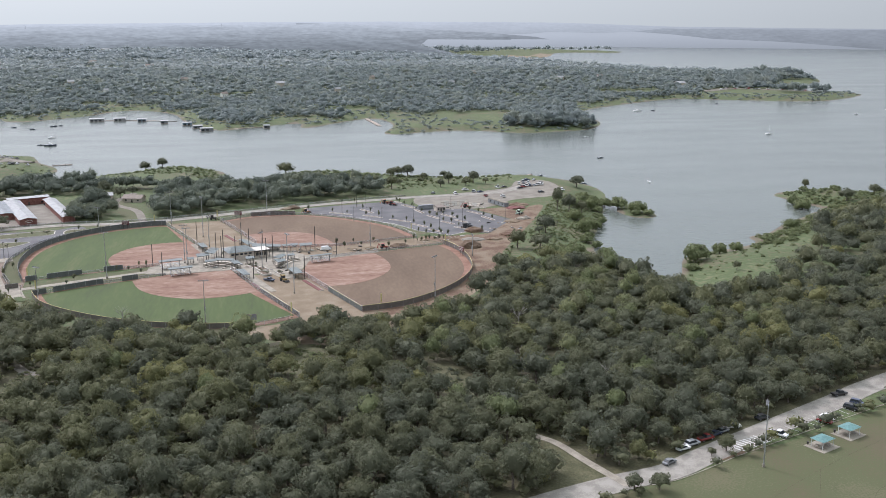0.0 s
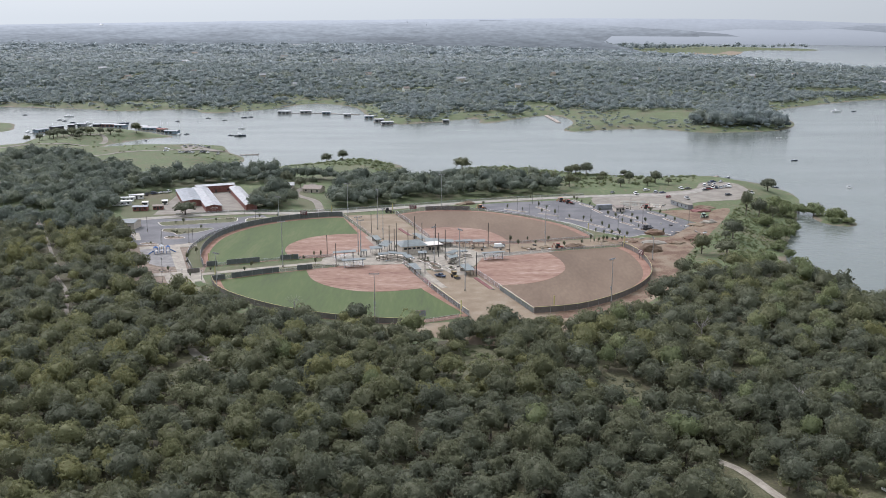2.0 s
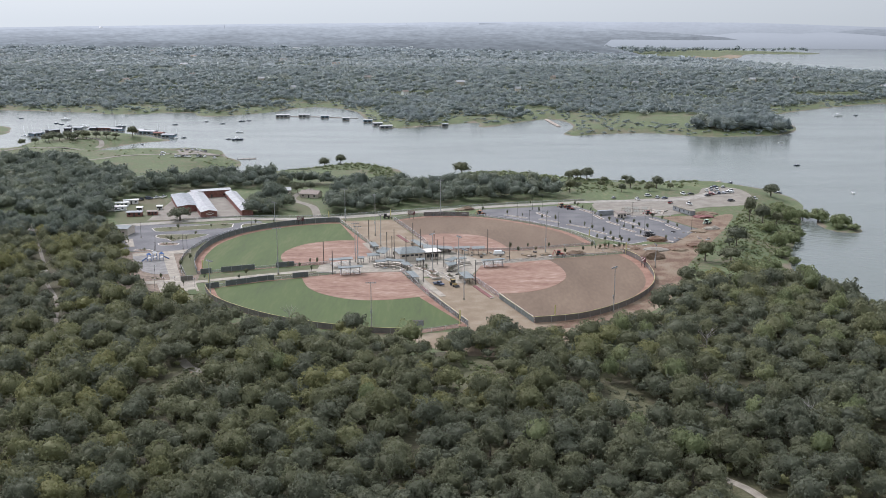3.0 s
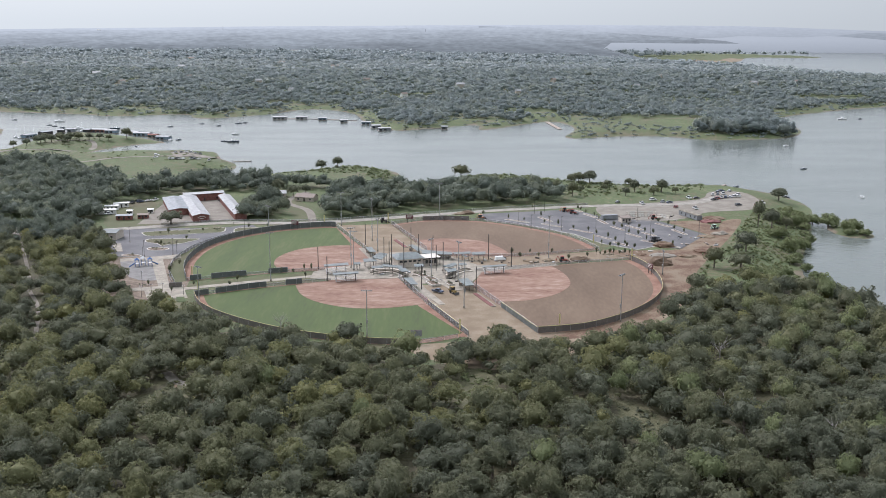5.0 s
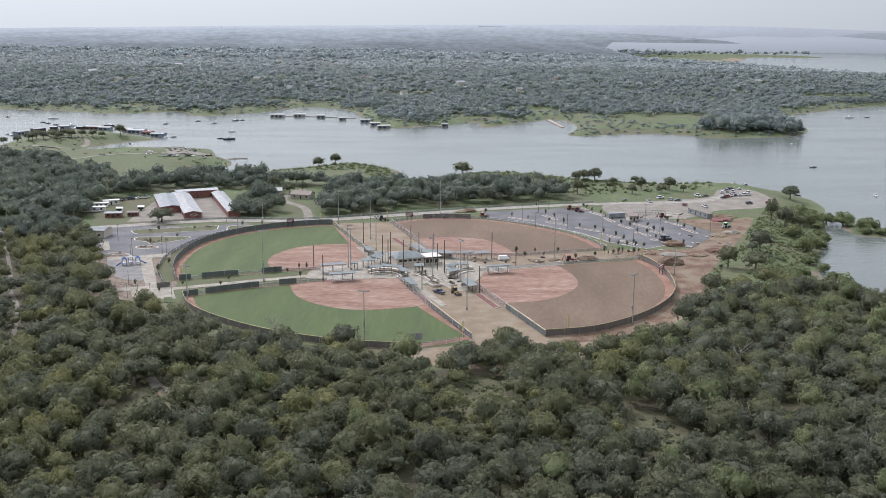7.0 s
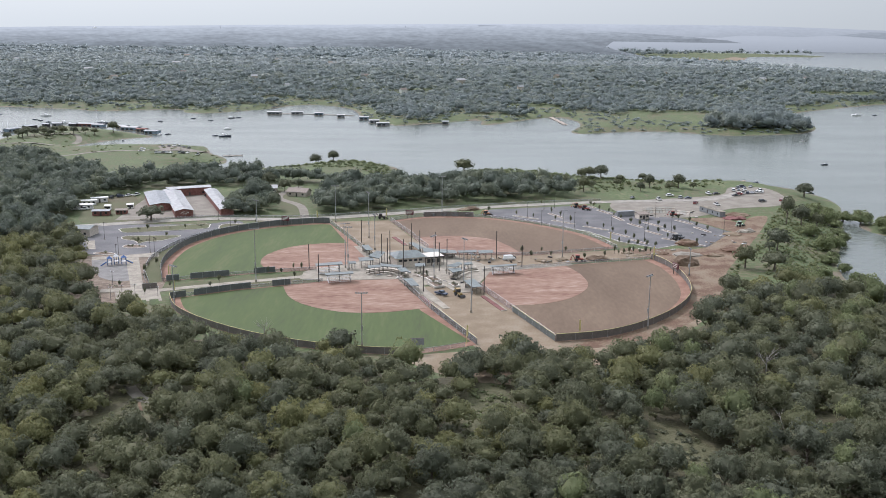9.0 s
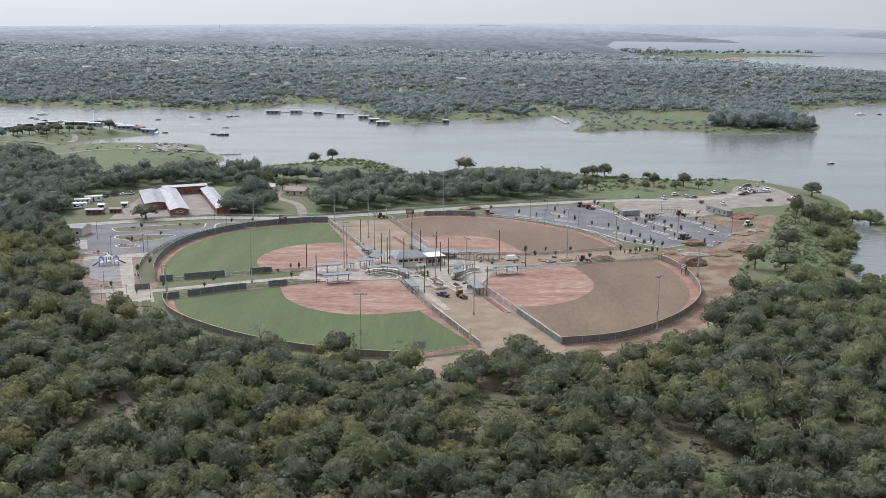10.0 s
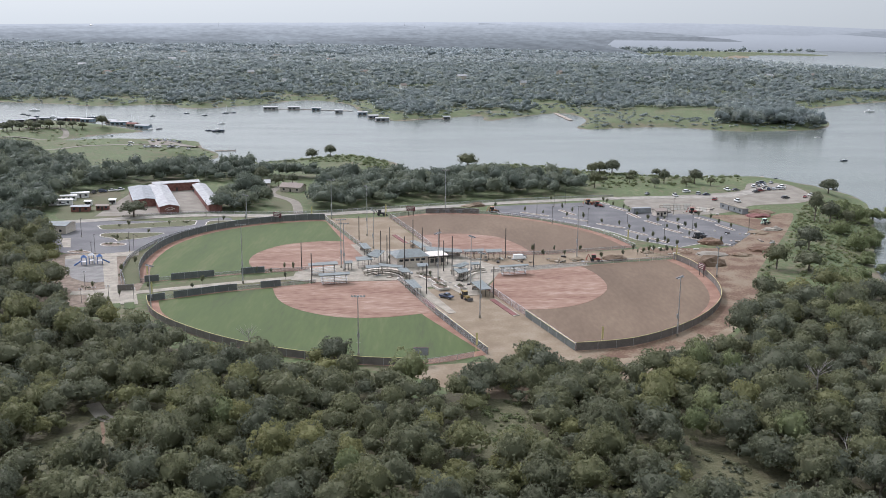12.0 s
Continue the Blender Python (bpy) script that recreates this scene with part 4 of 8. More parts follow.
def foul_pole(x, y):
    ob = thing("foul_pole", "yellow foul pole at the outfield corner", "foul pole", "foul poles", Matrix.Translation((x, y, 0.1)))
    bm = bmesh.new()
    rod(bm, (0, 0, 0), (0, 0, 6.5), 0.09, None, 8)
    part("pole", bm, M_YELLOW, ob)
    bm = bmesh.new()
    box(bm, 0.09, -0.02, 2.6, 0.5, 0.02, 6.4)
    part("wing", bm, M_YELLOW, ob)


for x, y in ((-66, 481), (-29.3, 489), (9.8, 277), (48.3, 284), (83.1, 430), (97.5, 398), (-103, 333), (-112, 358)):
    foul_pole(x, y)


def scoreboard(x, y, turn, h=5.0, w=4.4):
    ob = thing("scoreboard", "maroon scoreboard on two dark posts", "scoreboard", "scoreboards", pose(x, y, 0.05, 0, 0, turn))
    for u in (-w * 0.3, w * 0.3):
        bm = bmesh.new()
        rod(bm, (u, 0, 0), (u, 0, h), 0.14, None, 8)
        part("post", bm, M_DARK, ob)
    bm = bmesh.new()
    box(bm, -w / 2, -0.15, h - 2.4, w / 2, 0.15, h)
    bmesh.ops.bevel(bm, geom=bm.edges, offset=0.05, segments=1, affect="EDGES")
    part("panel", bm, M_BOARD, ob)
    bm = bmesh.new()
    box(bm, -w / 2 + 0.06, 0.15, h - 2.34, w / 2 - 0.06, 0.2, h - 0.06)
    part("back_sheet", bm, M_METAL_GREY, ob, "pale grey sheet metal back")
    for k in range(3):
        bm = bmesh.new()
        box(bm, -w * 0.4, -0.19, h - 0.6 - k * 0.7, w * (0.4 - 0.1 * k), -0.16, h - 0.35 - k * 0.7)
        part("plain_bar", bm, M_BAR, ob)


for x, y, r in ((-81.5, 472, 160), (-16.5, 491, 175), (-6.4, 267.6, 0), (101.5, 372, 110)):
    scoreboard(x, y, r + 180)


# ---- roofs on posts ----
def canopy(name, label, quad, z, slope=0.5, posts=True, mat=None, group="shade canopies", base=0.2):
    """A metal roof with folded edges over steel posts; quad: its corners in plan, the first two on the high side."""
    c = Vector((sum(p[0] for p in quad) / 4, sum(p[1] for p in quad) / 4))
    ob = thing(name, label, "canopy", group, Matrix.Translation((c.x, c.y, base)))
    zs = (z + slope / 2, z + slope / 2, z - slope / 2, z - slope / 2)
    pts = [(Vector(p) - c) for p in quad]
    bm = bmesh.new()
    top = [bm.verts.new((p.x, p.y, k)) for p, k in zip(pts, zs)]
    low = [bm.verts.new((p.x * 0.99, p.y * 0.99, k - 0.22)) for p, k in zip(pts, zs)]
    bm.faces.new(top)
    bm.faces.new(low[::-1])
    for i in range(4):
        bm.faces.new((top[i], low[i], low[(i + 1) % 4], top[(i + 1) % 4]))
    bmesh.ops.recalc_face_normals(bm, faces=bm.faces)
    roof = part("roof", bm, mat or M_ROOF, ob)
    n = max(3, int((pts[1] - pts[0]).length / 1.2))
    seam = bmesh.new()
    for i in range(1, n):
        t = i / n
        a, b = pts[0].lerp(pts[1], t), pts[3].lerp(pts[2], t)
        rod(seam, (a.x, a.y, zs[0] + 0.02), (b.x, b.y, zs[2] + 0.02), 0.04, None, 4)
    part("seams", seam, mat or M_ROOF, roof)
    for u in (0.08, 0.5, 0.92):
        for a, b, k in ((pts[0], pts[1], zs[0]), (pts[3], pts[2], zs[2])):
            p = a.lerp(b, u) * 0.9
            bm = bmesh.new()
            rod(bm, (p.x, p.y, 0), (p.x, p.y, k - 0.15), 0.09, None, 6)
            part("post", bm, M_DARK, ob)
    return ob


def bleachers(quad, rows=5):
    c = Vector((sum(p[0] for p in quad) / 4, sum(p[1] for p in quad) / 4))
    pts = [(Vector(p) - c) * 0.85 for p in quad]
    ob = thing("bleachers", "aluminium bleachers under a metal roof", "bleachers", "bleachers", Matrix.Translation((c.x, c.y, 0.2)))
    for r in range(rows):
        t = r / (rows - 1)
        a, b = pts[3].lerp(pts[0], t), pts[2].lerp(pts[1], t)
        bm = bmesh.new()
        d = (pts[0] - pts[3]).normalized() * 0.16
        v = [bm.verts.new((q.x, q.y, 0.45 + 0.38 * r)) for q in (a - d, b - d, b + d, a + d)]
        bmesh.ops.extrude_face_region(bm, geom=[bm.faces.new(v)])
        for q in list(bm.verts)[4:]:
            q.co.z -= 0.06
        part("seat_plank", bm, M_ALU, ob)
    for u in (0.03, 0.35, 0.65, 0.97):
        bm = bmesh.new()
        a, b = pts[3].lerp(pts[2], u), pts[0].lerp(pts[1], u)
        rod(bm, (a.x, a.y, 0.35), (b.x, b.y, 0.35 + 0.38 * (rows - 1)), 0.06, None, 6)
        rod(bm, (b.x, b.y, 0), (b.x, b.y, 0.35 + 0.38 * rows), 0.06, None, 6)
        rod(bm, (a.x, a.y, 0), (a.x, a.y, 0.4), 0.06, None, 6)
        part("frame", bm, M_STEEL, ob)


BLEACHERS = ([(-52.9, 371.6), (-41.9, 375.7), (-40.9, 370.4), (-52.1, 367.3)], [(-47.2, 357.2), (-35.6, 360.2), (-35.1, 356.4), (-46.2, 353.0)], [(21.6, 371.6), (33.7, 375.1), (33.6, 372.0), (22.0, 368.3)])
for q, z in zip(BLEACHERS, (4.0, 3.6, 3.6)):
    canopy("bleacher_canopy", "long blue-grey metal roof over bleachers", q, z, -0.1)
    bleachers(q)
DUGOUTS = ([(-14.5, 351.1), (-10.7, 351.5), (-7.5, 340.6), (-10.7, 340.0)], [(10.3, 348.5), (14.5, 351.3), (17.5, 339.4), (13.3, 338.0)], [(-36.4, 412.3), (-33.3, 413.5), (-30.3, 403.3), (-33.5, 402.5)], [(-14.7, 418.5), (-12.2, 419.7), (-7.3, 409.0), (-9.4, 404.5)], [(-7.8, 407.7), (7.8, 402.7), (8.1, 397.5), (-6.9, 399.5)])


def dugout(q):
    canopy("dugout_roof", "sloped blue-grey metal roof over a dugout", q, 2.9, 0.1, group="dugout roofs")
    a, b = Vector(q[0]), Vector(q[1])
    d = (b - a).normalized()
    ang = math.degrees(math.atan2(d.y, d.x))
    ob = thing("dugout", "low block-walled dugout with a bench", "dugout", "dugouts", pose(a.x, a.y, 0.2, 0, 0, ang))
    bm = bmesh.new()
    box(bm, 0.4, -0.2, 0, (b - a).length - 0.4, 0.0, 1.2)
    part("wall", bm, M_BLOCK, ob)
    bm = bmesh.new()
    side = 1 if Vector((-d.y, d.x)).dot(Vector(q[2]) - a) > 0 else -1
    box(bm, 0.8, min(0.6 * side, 0.95 * side), 0.4, (b - a).length - 0.8, max(0.6 * side, 0.95 * side), 0.46)
    part("bench", bm, M_ALU, ob)


for q in DUGOUTS:
    dugout(q)
for q, z, lab in (
    ([(-31.1, 385.2), (-28.2, 395.5), (-24.0, 393.9), (-26.2, 381.1)], 4.2, "broad blue-grey shade roof by the clubhouse"),
    ([(-35.6, 384.7), (-29.6, 385.9), (-28.2, 381.3), (-34.4, 378.9)], 3.5, "blue-grey shade roof behind home plate"),
    ([(-39.9, 379.5), (-36.3, 380.6), (-35.9, 376.8), (-39.1, 376.1)], 3.0, "small flat shade roof at the edge of the plaza"),
    ([(-30.3, 370.3), (-25.3, 371.6), (-24.5, 368.3), (-29.7, 366.6)], 3.5, "narrow shade roof over the walkway"),
    ([(-25.4, 373.7), (-15.5, 370.6), (-15.8, 366.9), (-24.6, 370.0)], 3.6, "long curved shade roof over the walkway"),
    ([(-17.7, 366.8), (-14.1, 367.8), (-12.3, 361.9), (-15.6, 360.6)], 3.4, "small blue-grey shade roof"),
    ([(-10.5, 376.3), (-6.0, 377.3), (-5.7, 372.7), (-9.9, 371.6)], 3.0, "small flat shade roof beside the clubhouse"),
    ([(3.3, 368.1), (8.7, 375.0), (10.3, 372.0), (6.9, 366.0)], 4.2, "broad blue-grey shade roof with a ridge"),
    ([(3.8, 366.5), (9.2, 367.5), (9.9, 363.1), (5.9, 360.0)], 3.4, "blue-grey shade roof over seats"),
    ([(17.6, 400.4), (24.8, 401.7), (24.5, 396.7), (18.2, 395.5)], 3.4, "blue-grey shade roof behind the far field"),
    ([(8.3, 399.8), (17.3, 401.8), (17.1, 397.9), (9.1, 396.3)], 3.4, "grey shade roof beside the far infield"),
    ([(10.7, 377.6), (14.1, 378.7), (14.9, 375.5), (11.0, 374.5)], 3.2, "shade roof beside the plaza"),
):
    canopy("shade_canopy", lab, q, z, 0.15)


# ---- clubhouse ----
def clubhouse():
    ob = thing("clubhouse", "tan block clubhouse with grey hip roof and white wing", "building", m=pose(-14, 387.5, 0.2, 0, 0, 19))
    bm = bmesh.new()
    box(bm, -6.5, -5.5, 0, 6.5, 6.0, 4.2)
    part("wall", bm, M_BLOCK, ob)
    bm = bmesh.new()
    low = [bm.verts.new(c) for c in ((-7.2, -6.1, 4.2), (7.2, -6.1, 4.2), (7.2, 6.6, 4.2), (-7.2, 6.6, 4.2))]
    ridge = [bm.verts.new((-3.5, 0.3, 6.2)), bm.verts.new((3.5, 0.3, 6.2))]
    for f in ((0, 1, 5, 4), (1, 2, 5), (2, 3, 4, 5), (3, 0, 4)):
        bm.faces.new([(low + ridge)[i] for i in f])
    bm.faces.new(low[::-1])
    roof = part("roof", bm, M_ROOF, ob, "blue-grey standing seam hip roof")
    seam = bmesh.new()
    for i in range(1, 14):
        u = -7.2 + 14.4 * i / 14
        t = 1 - max(0, abs(u) - 3.5) / 3.7
        rod(seam, (u, -6.1, 4.24), (u, -6.1 + 6.4 * t, 4.24 + 2.0 * t), 0.04, None, 4)
        rod(seam, (u, 6.6, 4.24), (u, 6.6 - 6.3 * t, 4.24 + 2.0 * t), 0.04, None, 4)
    part("seams", seam, M_ROOF, roof)
    bm = bmesh.new()
    box(bm, 6.5, -5.2, 0, 14.2, 1.8, 3.6)
    part("wing", bm, M_BLOCK, ob)
    bm = bmesh.new()
    box(bm, 6.2, -6.2, 3.6, 15.2, 2.4, 4.15)
    bmesh.ops.bevel(bm, geom=bm.edges, offset=0.08, segments=1, affect="EDGES")
    part("flat_roof", bm, M_ROOF_WHITE, ob, "white flat roof with a dark fascia")
    bm = bmesh.new()
    box(bm, 6.1, -6.32, 3.45, 15.3, -6.2, 4.0)
    part("fascia", bm, M_DARK, ob)
    for i in range(5):
        bm = bmesh.new()
        box(bm, -5.6 + i * 2.3, -5.62, 2.6, -4.0 + i * 2.3, -5.5, 3.5)
        part("window", bm, M_GLASS, ob)
    for x in (7.6, 9.8, 12.0):
        bm = bmesh.new()
        box(bm, x, -5.3, 1.2, x + 1.5, -5.2, 2.9)
        part("service_window", bm, M_GLASS, ob)
    bm = bmesh.new()
    box(bm, 3.2, -5.6, 0, 4.2, -5.5, 2.1)
    part("door", bm, M_DARK, ob)
    for x in (6.6, 9.4, 12.2, 14.8):
        bm = bmesh.new()
        rod(bm, (x, -5.9, 0), (x, -5.9, 3.5), 0.14, None, 8)
        part("column", bm, M_DARK, ob)


clubhouse()


def planter(x, y, w, d, h, turn):
    ob = thing("planter", "stepped tan block planter with shrubs", "planter", "plaza planters", pose(x, y, 0.2, 0, 0, turn))
    for k, (a, b, c, e) in enumerate(((-w / 2, -d / 2, w / 2, -d / 2 + 0.4), (-w / 2, d / 2 - 0.4, w / 2, d / 2), (-w / 2, -d / 2 + 0.4, -w / 2 + 0.4, d / 2 - 0.4), (w / 2 - 0.4, -d / 2 + 0.4, w / 2, d / 2 - 0.4))):
        bm = bmesh.new()
        box(bm, a, b, 0, c, e, h)
        part("wall", bm, M_KERB, ob)
    bm = bmesh.new()
    box(bm, -w / 2 + 0.4, -d / 2 + 0.4, 0, w / 2 - 0.4, d / 2 - 0.4, h - 0.15)
    part("soil", bm, M_MULCH, ob)


for a in ((-1, 351, 7.5, 4.5, 0.8, -65), (-2.2, 358.5, 7, 4.5, 1.0, -65), (-6, 365, 6, 4, 0.6, -60), (6.5, 351, 5, 3, 0.6, -65)):
    planter(*a)

# ---- car park islands, lines, lamps ----
def capsule(x0, y0, x1, y1, w):
    a, b = Vector((x0, y0)), Vector((x1, y1))
    ang = math.atan2(b.y - a.y, b.x - a.x)
    out = []
    for c, s in ((b, -90), (a, 90)):
        for k in range(7):
            t = ang + radians(s + 30 * k)
            out.append((c.x + math.cos(t) * w, c.y + math.sin(t) * w))
    return out


def island(x0, y0, x1, y1, w=1.3, fill=None):
    """A kerbed bed: a ring of kerb as a real step, mulch within."""
    ob = thing("planting_island", "kerbed planting bed with mulch in the car park", "planting bed", "car park islands", Matrix.Translation(((x0 + x1) / 2, (y0 + y1) / 2, 0.08)))
    ox, oy = (x0 + x1) / 2, (y0 + y1) / 2
    outer, inner = capsule(x0 - ox, y0 - oy, x1 - ox, y1 - oy, w), capsule(x0 - ox, y0 - oy, x1 - ox, y1 - oy, w - 0.45)
    bm = bmesh.new()
    rings = [[bm.verts.new((x, y, z)) for x, y in pts] for pts, z in ((outer, 0), (outer, 0.18), (inner, 0.18), (inner, 0.02))]
    n = len(outer)
    for a, b in zip(rings, rings[1:]):
        for i in range(n):
            bm.faces.new((a[i], a[(i + 1) % n], b[(i + 1) % n], b[i]))
    bmesh.ops.recalc_face_normals(bm, faces=bm.faces)
    part("kerb", bm, M_KERB, ob)
    bm = bmesh.new()
    bm.faces.new([bm.verts.new((x, y, 0.12)) for x, y in inner])
    part("mulch" if fill is None else "grass", bm, fill or M_MULCH, ob)


ISLANDS = [(97, 502.6, 100, 490.4), (102.2, 481.7, 106.7, 471.9), (111.2, 484.9, 117.4, 473.6), (107.6, 462.3, 112.6, 453.3), (130, 491.5, 135.7, 481.4), (135.6, 472.9, 139.7, 460.7), (96.2, 440.2, 101.3, 431.9),
           (112.6, 444.4, 127.9, 428.1), (88.2, 457.7, 95, 447.6), (41.7, 502.2, 53.4, 493.3), (62.3, 509.3, 67.9, 496.9), (62.2, 489.1, 71.7, 480.6), (77.1, 473.6, 87.2, 464.3), (91.4, 520.4, 96.7, 509), (116.8, 464.8, 121.5, 457.2), (88.4, 533, 90.4, 528)]
for i in ISLANDS:
    island(*i)
for line in (LOT_EAST[7:] + [LOT_EAST[0]],):
    slab("kerb", ribbon(line, 0.5), 0.26, M_KERB, label="pale kerb along the car park edge", category="kerb")
slab("kerb", ribbon(toward(ROAD[12:34], (0, 300), 4.0), 1.6), 0.2, M_CONC, label="pale footpath along the park road", category="path")


def stall_lines(name, origin, along, deep, count, pitch, z):
    """A row of painted parking lines."""
    a, d = Vector(along).normalized(), Vector(deep).normalized()
    for i in range(count):
        p = Vector(origin) + a * pitch * i
        slab(name, ribbon([tuple(p), tuple(p + d * 5.2)], 0.14), z, M_PAINT, 0.02, label="white painted parking line", category="road marking")


stall_lines("stall_line", (132, 121.5), (64, 27), (-0.38, 0.92), 24, 2.75, 0.125)
slab("hatching", ribbon([(134, 122.5), (146, 127.6)], 0.2), 0.125, M_PAINT, 0.02, label="white hatched paint beside accessible bays", category="road marking")
for i in range(9):
    u = 134 + 1.35 * i
    slab("hatching", ribbon([(u, 123 + 0.57 * i), (u - 2.6, 127.4 + 0.57 * i)], 0.5), 0.125, M_PAINT, 0.02, label="white hatched paint beside accessible bays", category="road marking")


def lot_lamp(x, y, h=8.5):
    ob = thing("street_lamp", "slim dark car park lamp post", "street lamp", "car park lamps", Matrix.Translation((x, y, 0.1)))
    bm = bmesh.new()
    rod(bm, (0, 0, 0), (0, 0, h), 0.1, 0.07, 8)
    part("post", bm, M_DARK, ob)
    bm = bmesh.new()
    box(bm, -0.15, -0.1, h - 0.05, 0.7, 0.1, h + 0.1)
    part("lamp", bm, M_DARK, ob)
    bm = bmesh.new()
    rod(bm, (0, 0, 0), (0, 0, 0.6), 0.28, None, 8)
    part("footing", bm, M_CONC, ob)


for x, y in ((-143, 387), (-147, 402), (-134, 407), (-130.5, 402), (-110, 469), (67, 528), (48.6, 497.7), (54, 474), (70.9, 469.2), (110, 470.6), (91.5, 475.5), (101.4, 437.9), (119.2, 457.4), (146.5, 458.3), (-165, 436), (-120, 486), (60, 520), (120, 500)):
    lot_lamp(x, y)


# ---- vehicles ----
CAR_MAT = {}


def paint(name, colour):
    if name not in CAR_MAT:
        CAR_MAT[name] = plain(name + "_car_paint", colour, rough=0.3, spec=0.6, wear=0.05)
    return CAR_MAT[name]


COLOURS = {"white": (0.72, 0.72, 0.7), "silver": (0.4, 0.41, 0.42), "black": (0.02, 0.02, 0.022), "dark blue": (0.03, 0.045, 0.09), "red": (0.22, 0.025, 0.02), "grey": (0.15, 0.155, 0.16)}
PROTO = {}
SHAPES = {
    "sedan": (4.7, 1.8, [(-2.35, 0.35), (-2.3, 0.85), (-1.6, 0.95), (1.0, 0.95), (2.25, 0.8), (2.35, 0.35)], [(-1.75, 0.93), (-1.1, 1.42), (0.4, 1.42), (1.15, 0.93)]),
    "suv": (4.8, 1.95, [(-2.4, 0.4), (-2.35, 1.05), (1.1, 1.05), (2.3, 0.95), (2.4, 0.4)], [(-2.3, 1.03), (-2.0, 1.72), (0.5, 1.72), (1.2, 1.03)]),
    "pickup": (5.6, 2.0, [(-2.8, 0.5), (-2.8, 1.1), (1.2, 1.1), (2.7, 1.05), (2.8, 0.5)], [(-0.7, 1.08), (-0.5, 1.82), (0.9, 1.82), (1.5, 1.08)]),
    "van": (5.4, 2.0, [(-2.7, 0.4), (-2.7, 1.3), (1.8, 1.3), (2.6, 1.0), (2.7, 0.4)], [(-2.68, 1.28), (-2.6, 2.2), (1.2, 2.2), (1.9, 1.28)]),
}


def extrude_profile(bm, prof, w0, w1=None):
    w1 = w0 if w1 is None else w1
    zmax = max(p[1] for p in prof)
    zmin = min(p[1] for p in prof)
    rows = []
    for s in (-1, 1):
        rows.append([bm.verts.new((x, s * (w0 + (w1 - w0) * (z - zmin) / (zmax - zmin)) / 2, z)) for x, z in prof])
    n = len(prof)
    bm.faces.new(rows[0][::-1])
    bm.faces.new(rows[1])
    for i in range(n):
        bm.faces.new((rows[0][i], rows[0][(i + 1) % n], rows[1][(i + 1) % n], rows[1][i]))
    bmesh.ops.recalc_face_normals(bm, faces=bm.faces)


def vehicle(kind, colour, x, y, turn, z=0.12, group="parked vehicles"):
    key = (kind, colour)
    if key in PROTO:
        return copy_thing(PROTO[key], pose(x, y, z, 0, 0, turn))
    lab = {"sedan": f"{colour} sedan parked on the ground", "suv": f"{colour} sport utility vehicle parked on the ground", "pickup": f"{colour} crew cab pickup truck parked outdoors", "van": f"{colour} work van parked by the fields"}[kind]
    ob = thing("car" if kind in ("sedan", "suv") else "pickup_truck" if kind == "pickup" else "van", lab, "car" if kind != "pickup" else "truck", group, pose(x, y, z, 0, 0, turn))
    length, width, low, top = SHAPES[kind]
    pm = paint(colour.replace(" ", "_"), COLOURS[colour])
    bm = bmesh.new()
    extrude_profile(bm, low, width)
    bmesh.ops.bevel(bm, geom=bm.edges, offset=0.07, segments=1, affect="EDGES")
    body = part("body", bm, pm, ob)
    bm = bmesh.new()
    extrude_profile(bm, top, width * 0.94, width * 0.8)
    part("window", bm, M_GLASS if kind != "van" else pm, ob)
    bm = bmesh.new()
    zt = top[1][1]
    box(bm, top[1][0] + 0.05, -width * 0.39, zt - 0.03, top[2][0] - 0.05, width * 0.39, zt + 0.05)
    part("roof", bm, pm, ob)
    if kind == "pickup":
        bm = bmesh.new()
        box(bm, -2.6, -0.8, 1.09, -0.8, 0.8, 1.125)
        part("bed", bm, M_DARK, ob)
    if kind == "van":
        bm = bmesh.new()
        box(bm, 1.3, -0.85, 1.4, 1.78, 0.85, 2.0)
        part("windscreen", bm, M_GLASS, ob)
    for s in (-1, 1):
        bm = bmesh.new()
        box(bm, low[-2][0] - 0.03, s * width * 0.36 - 0.18, 0.62, low[-2][0] + 0.06, s * width * 0.36 + 0.18, 0.78)
        part("headlight", bm, M_ALU, body)
    for u in (-length * 0.31, length * 0.31):
        for s in (-1, 1):
            bm = bmesh.new()
            rod(bm, (u, s * (width / 2 - 0.22), 0.34), (u, s * (width / 2 + 0.01), 0.34), 0.34, None, 12)
            wh = part("wheel", bm, M_TYRE, ob)
            bm = bmesh.new()
            rod(bm, (u, s * (width / 2), 0.34), (u, s * (width / 2 + 0.03), 0.34), 0.2, None, 8)
            part("rim", bm, M_ALU, wh)
    PROTO[key] = ob
    return ob


for k, c, x, y, r in (("sedan", "grey", 110, 118.6, 30), ("sedan", "white", 117.6, 126.4, 20), ("suv", "silver", 121.6, 129, 20), ("pickup", "white", 149.8, 130.6, -52), ("pickup", "white", 138.6, 138.4, 5), ("sedan", "white", 171.4, 139.8, -55),
                      ("sedan", "red", 168.8, 137.2, -55), ("suv", "black", 183, 145.4, -52), ("suv", "dark blue", 187.4, 148.6, -52), ("pickup", "black", 186, 157, 10), ("suv", "black", 151, 143, 15), ("pickup", "red", 127, 131.6, 20), ("sedan", "dark blue", 131.5, 134.4, 25), ("sedan", "silver", 134.4, 136, 25),
                      ("van", "white", 32, 397, 12), ("pickup", "black", 120.5, 446, -50), ("pickup", "dark blue", 1.2, 337.4, -40), ("suv", "black", -143, 560, 10), ("pickup", "white", -160, 548, 8)):
    vehicle(k, c, x, y, r)
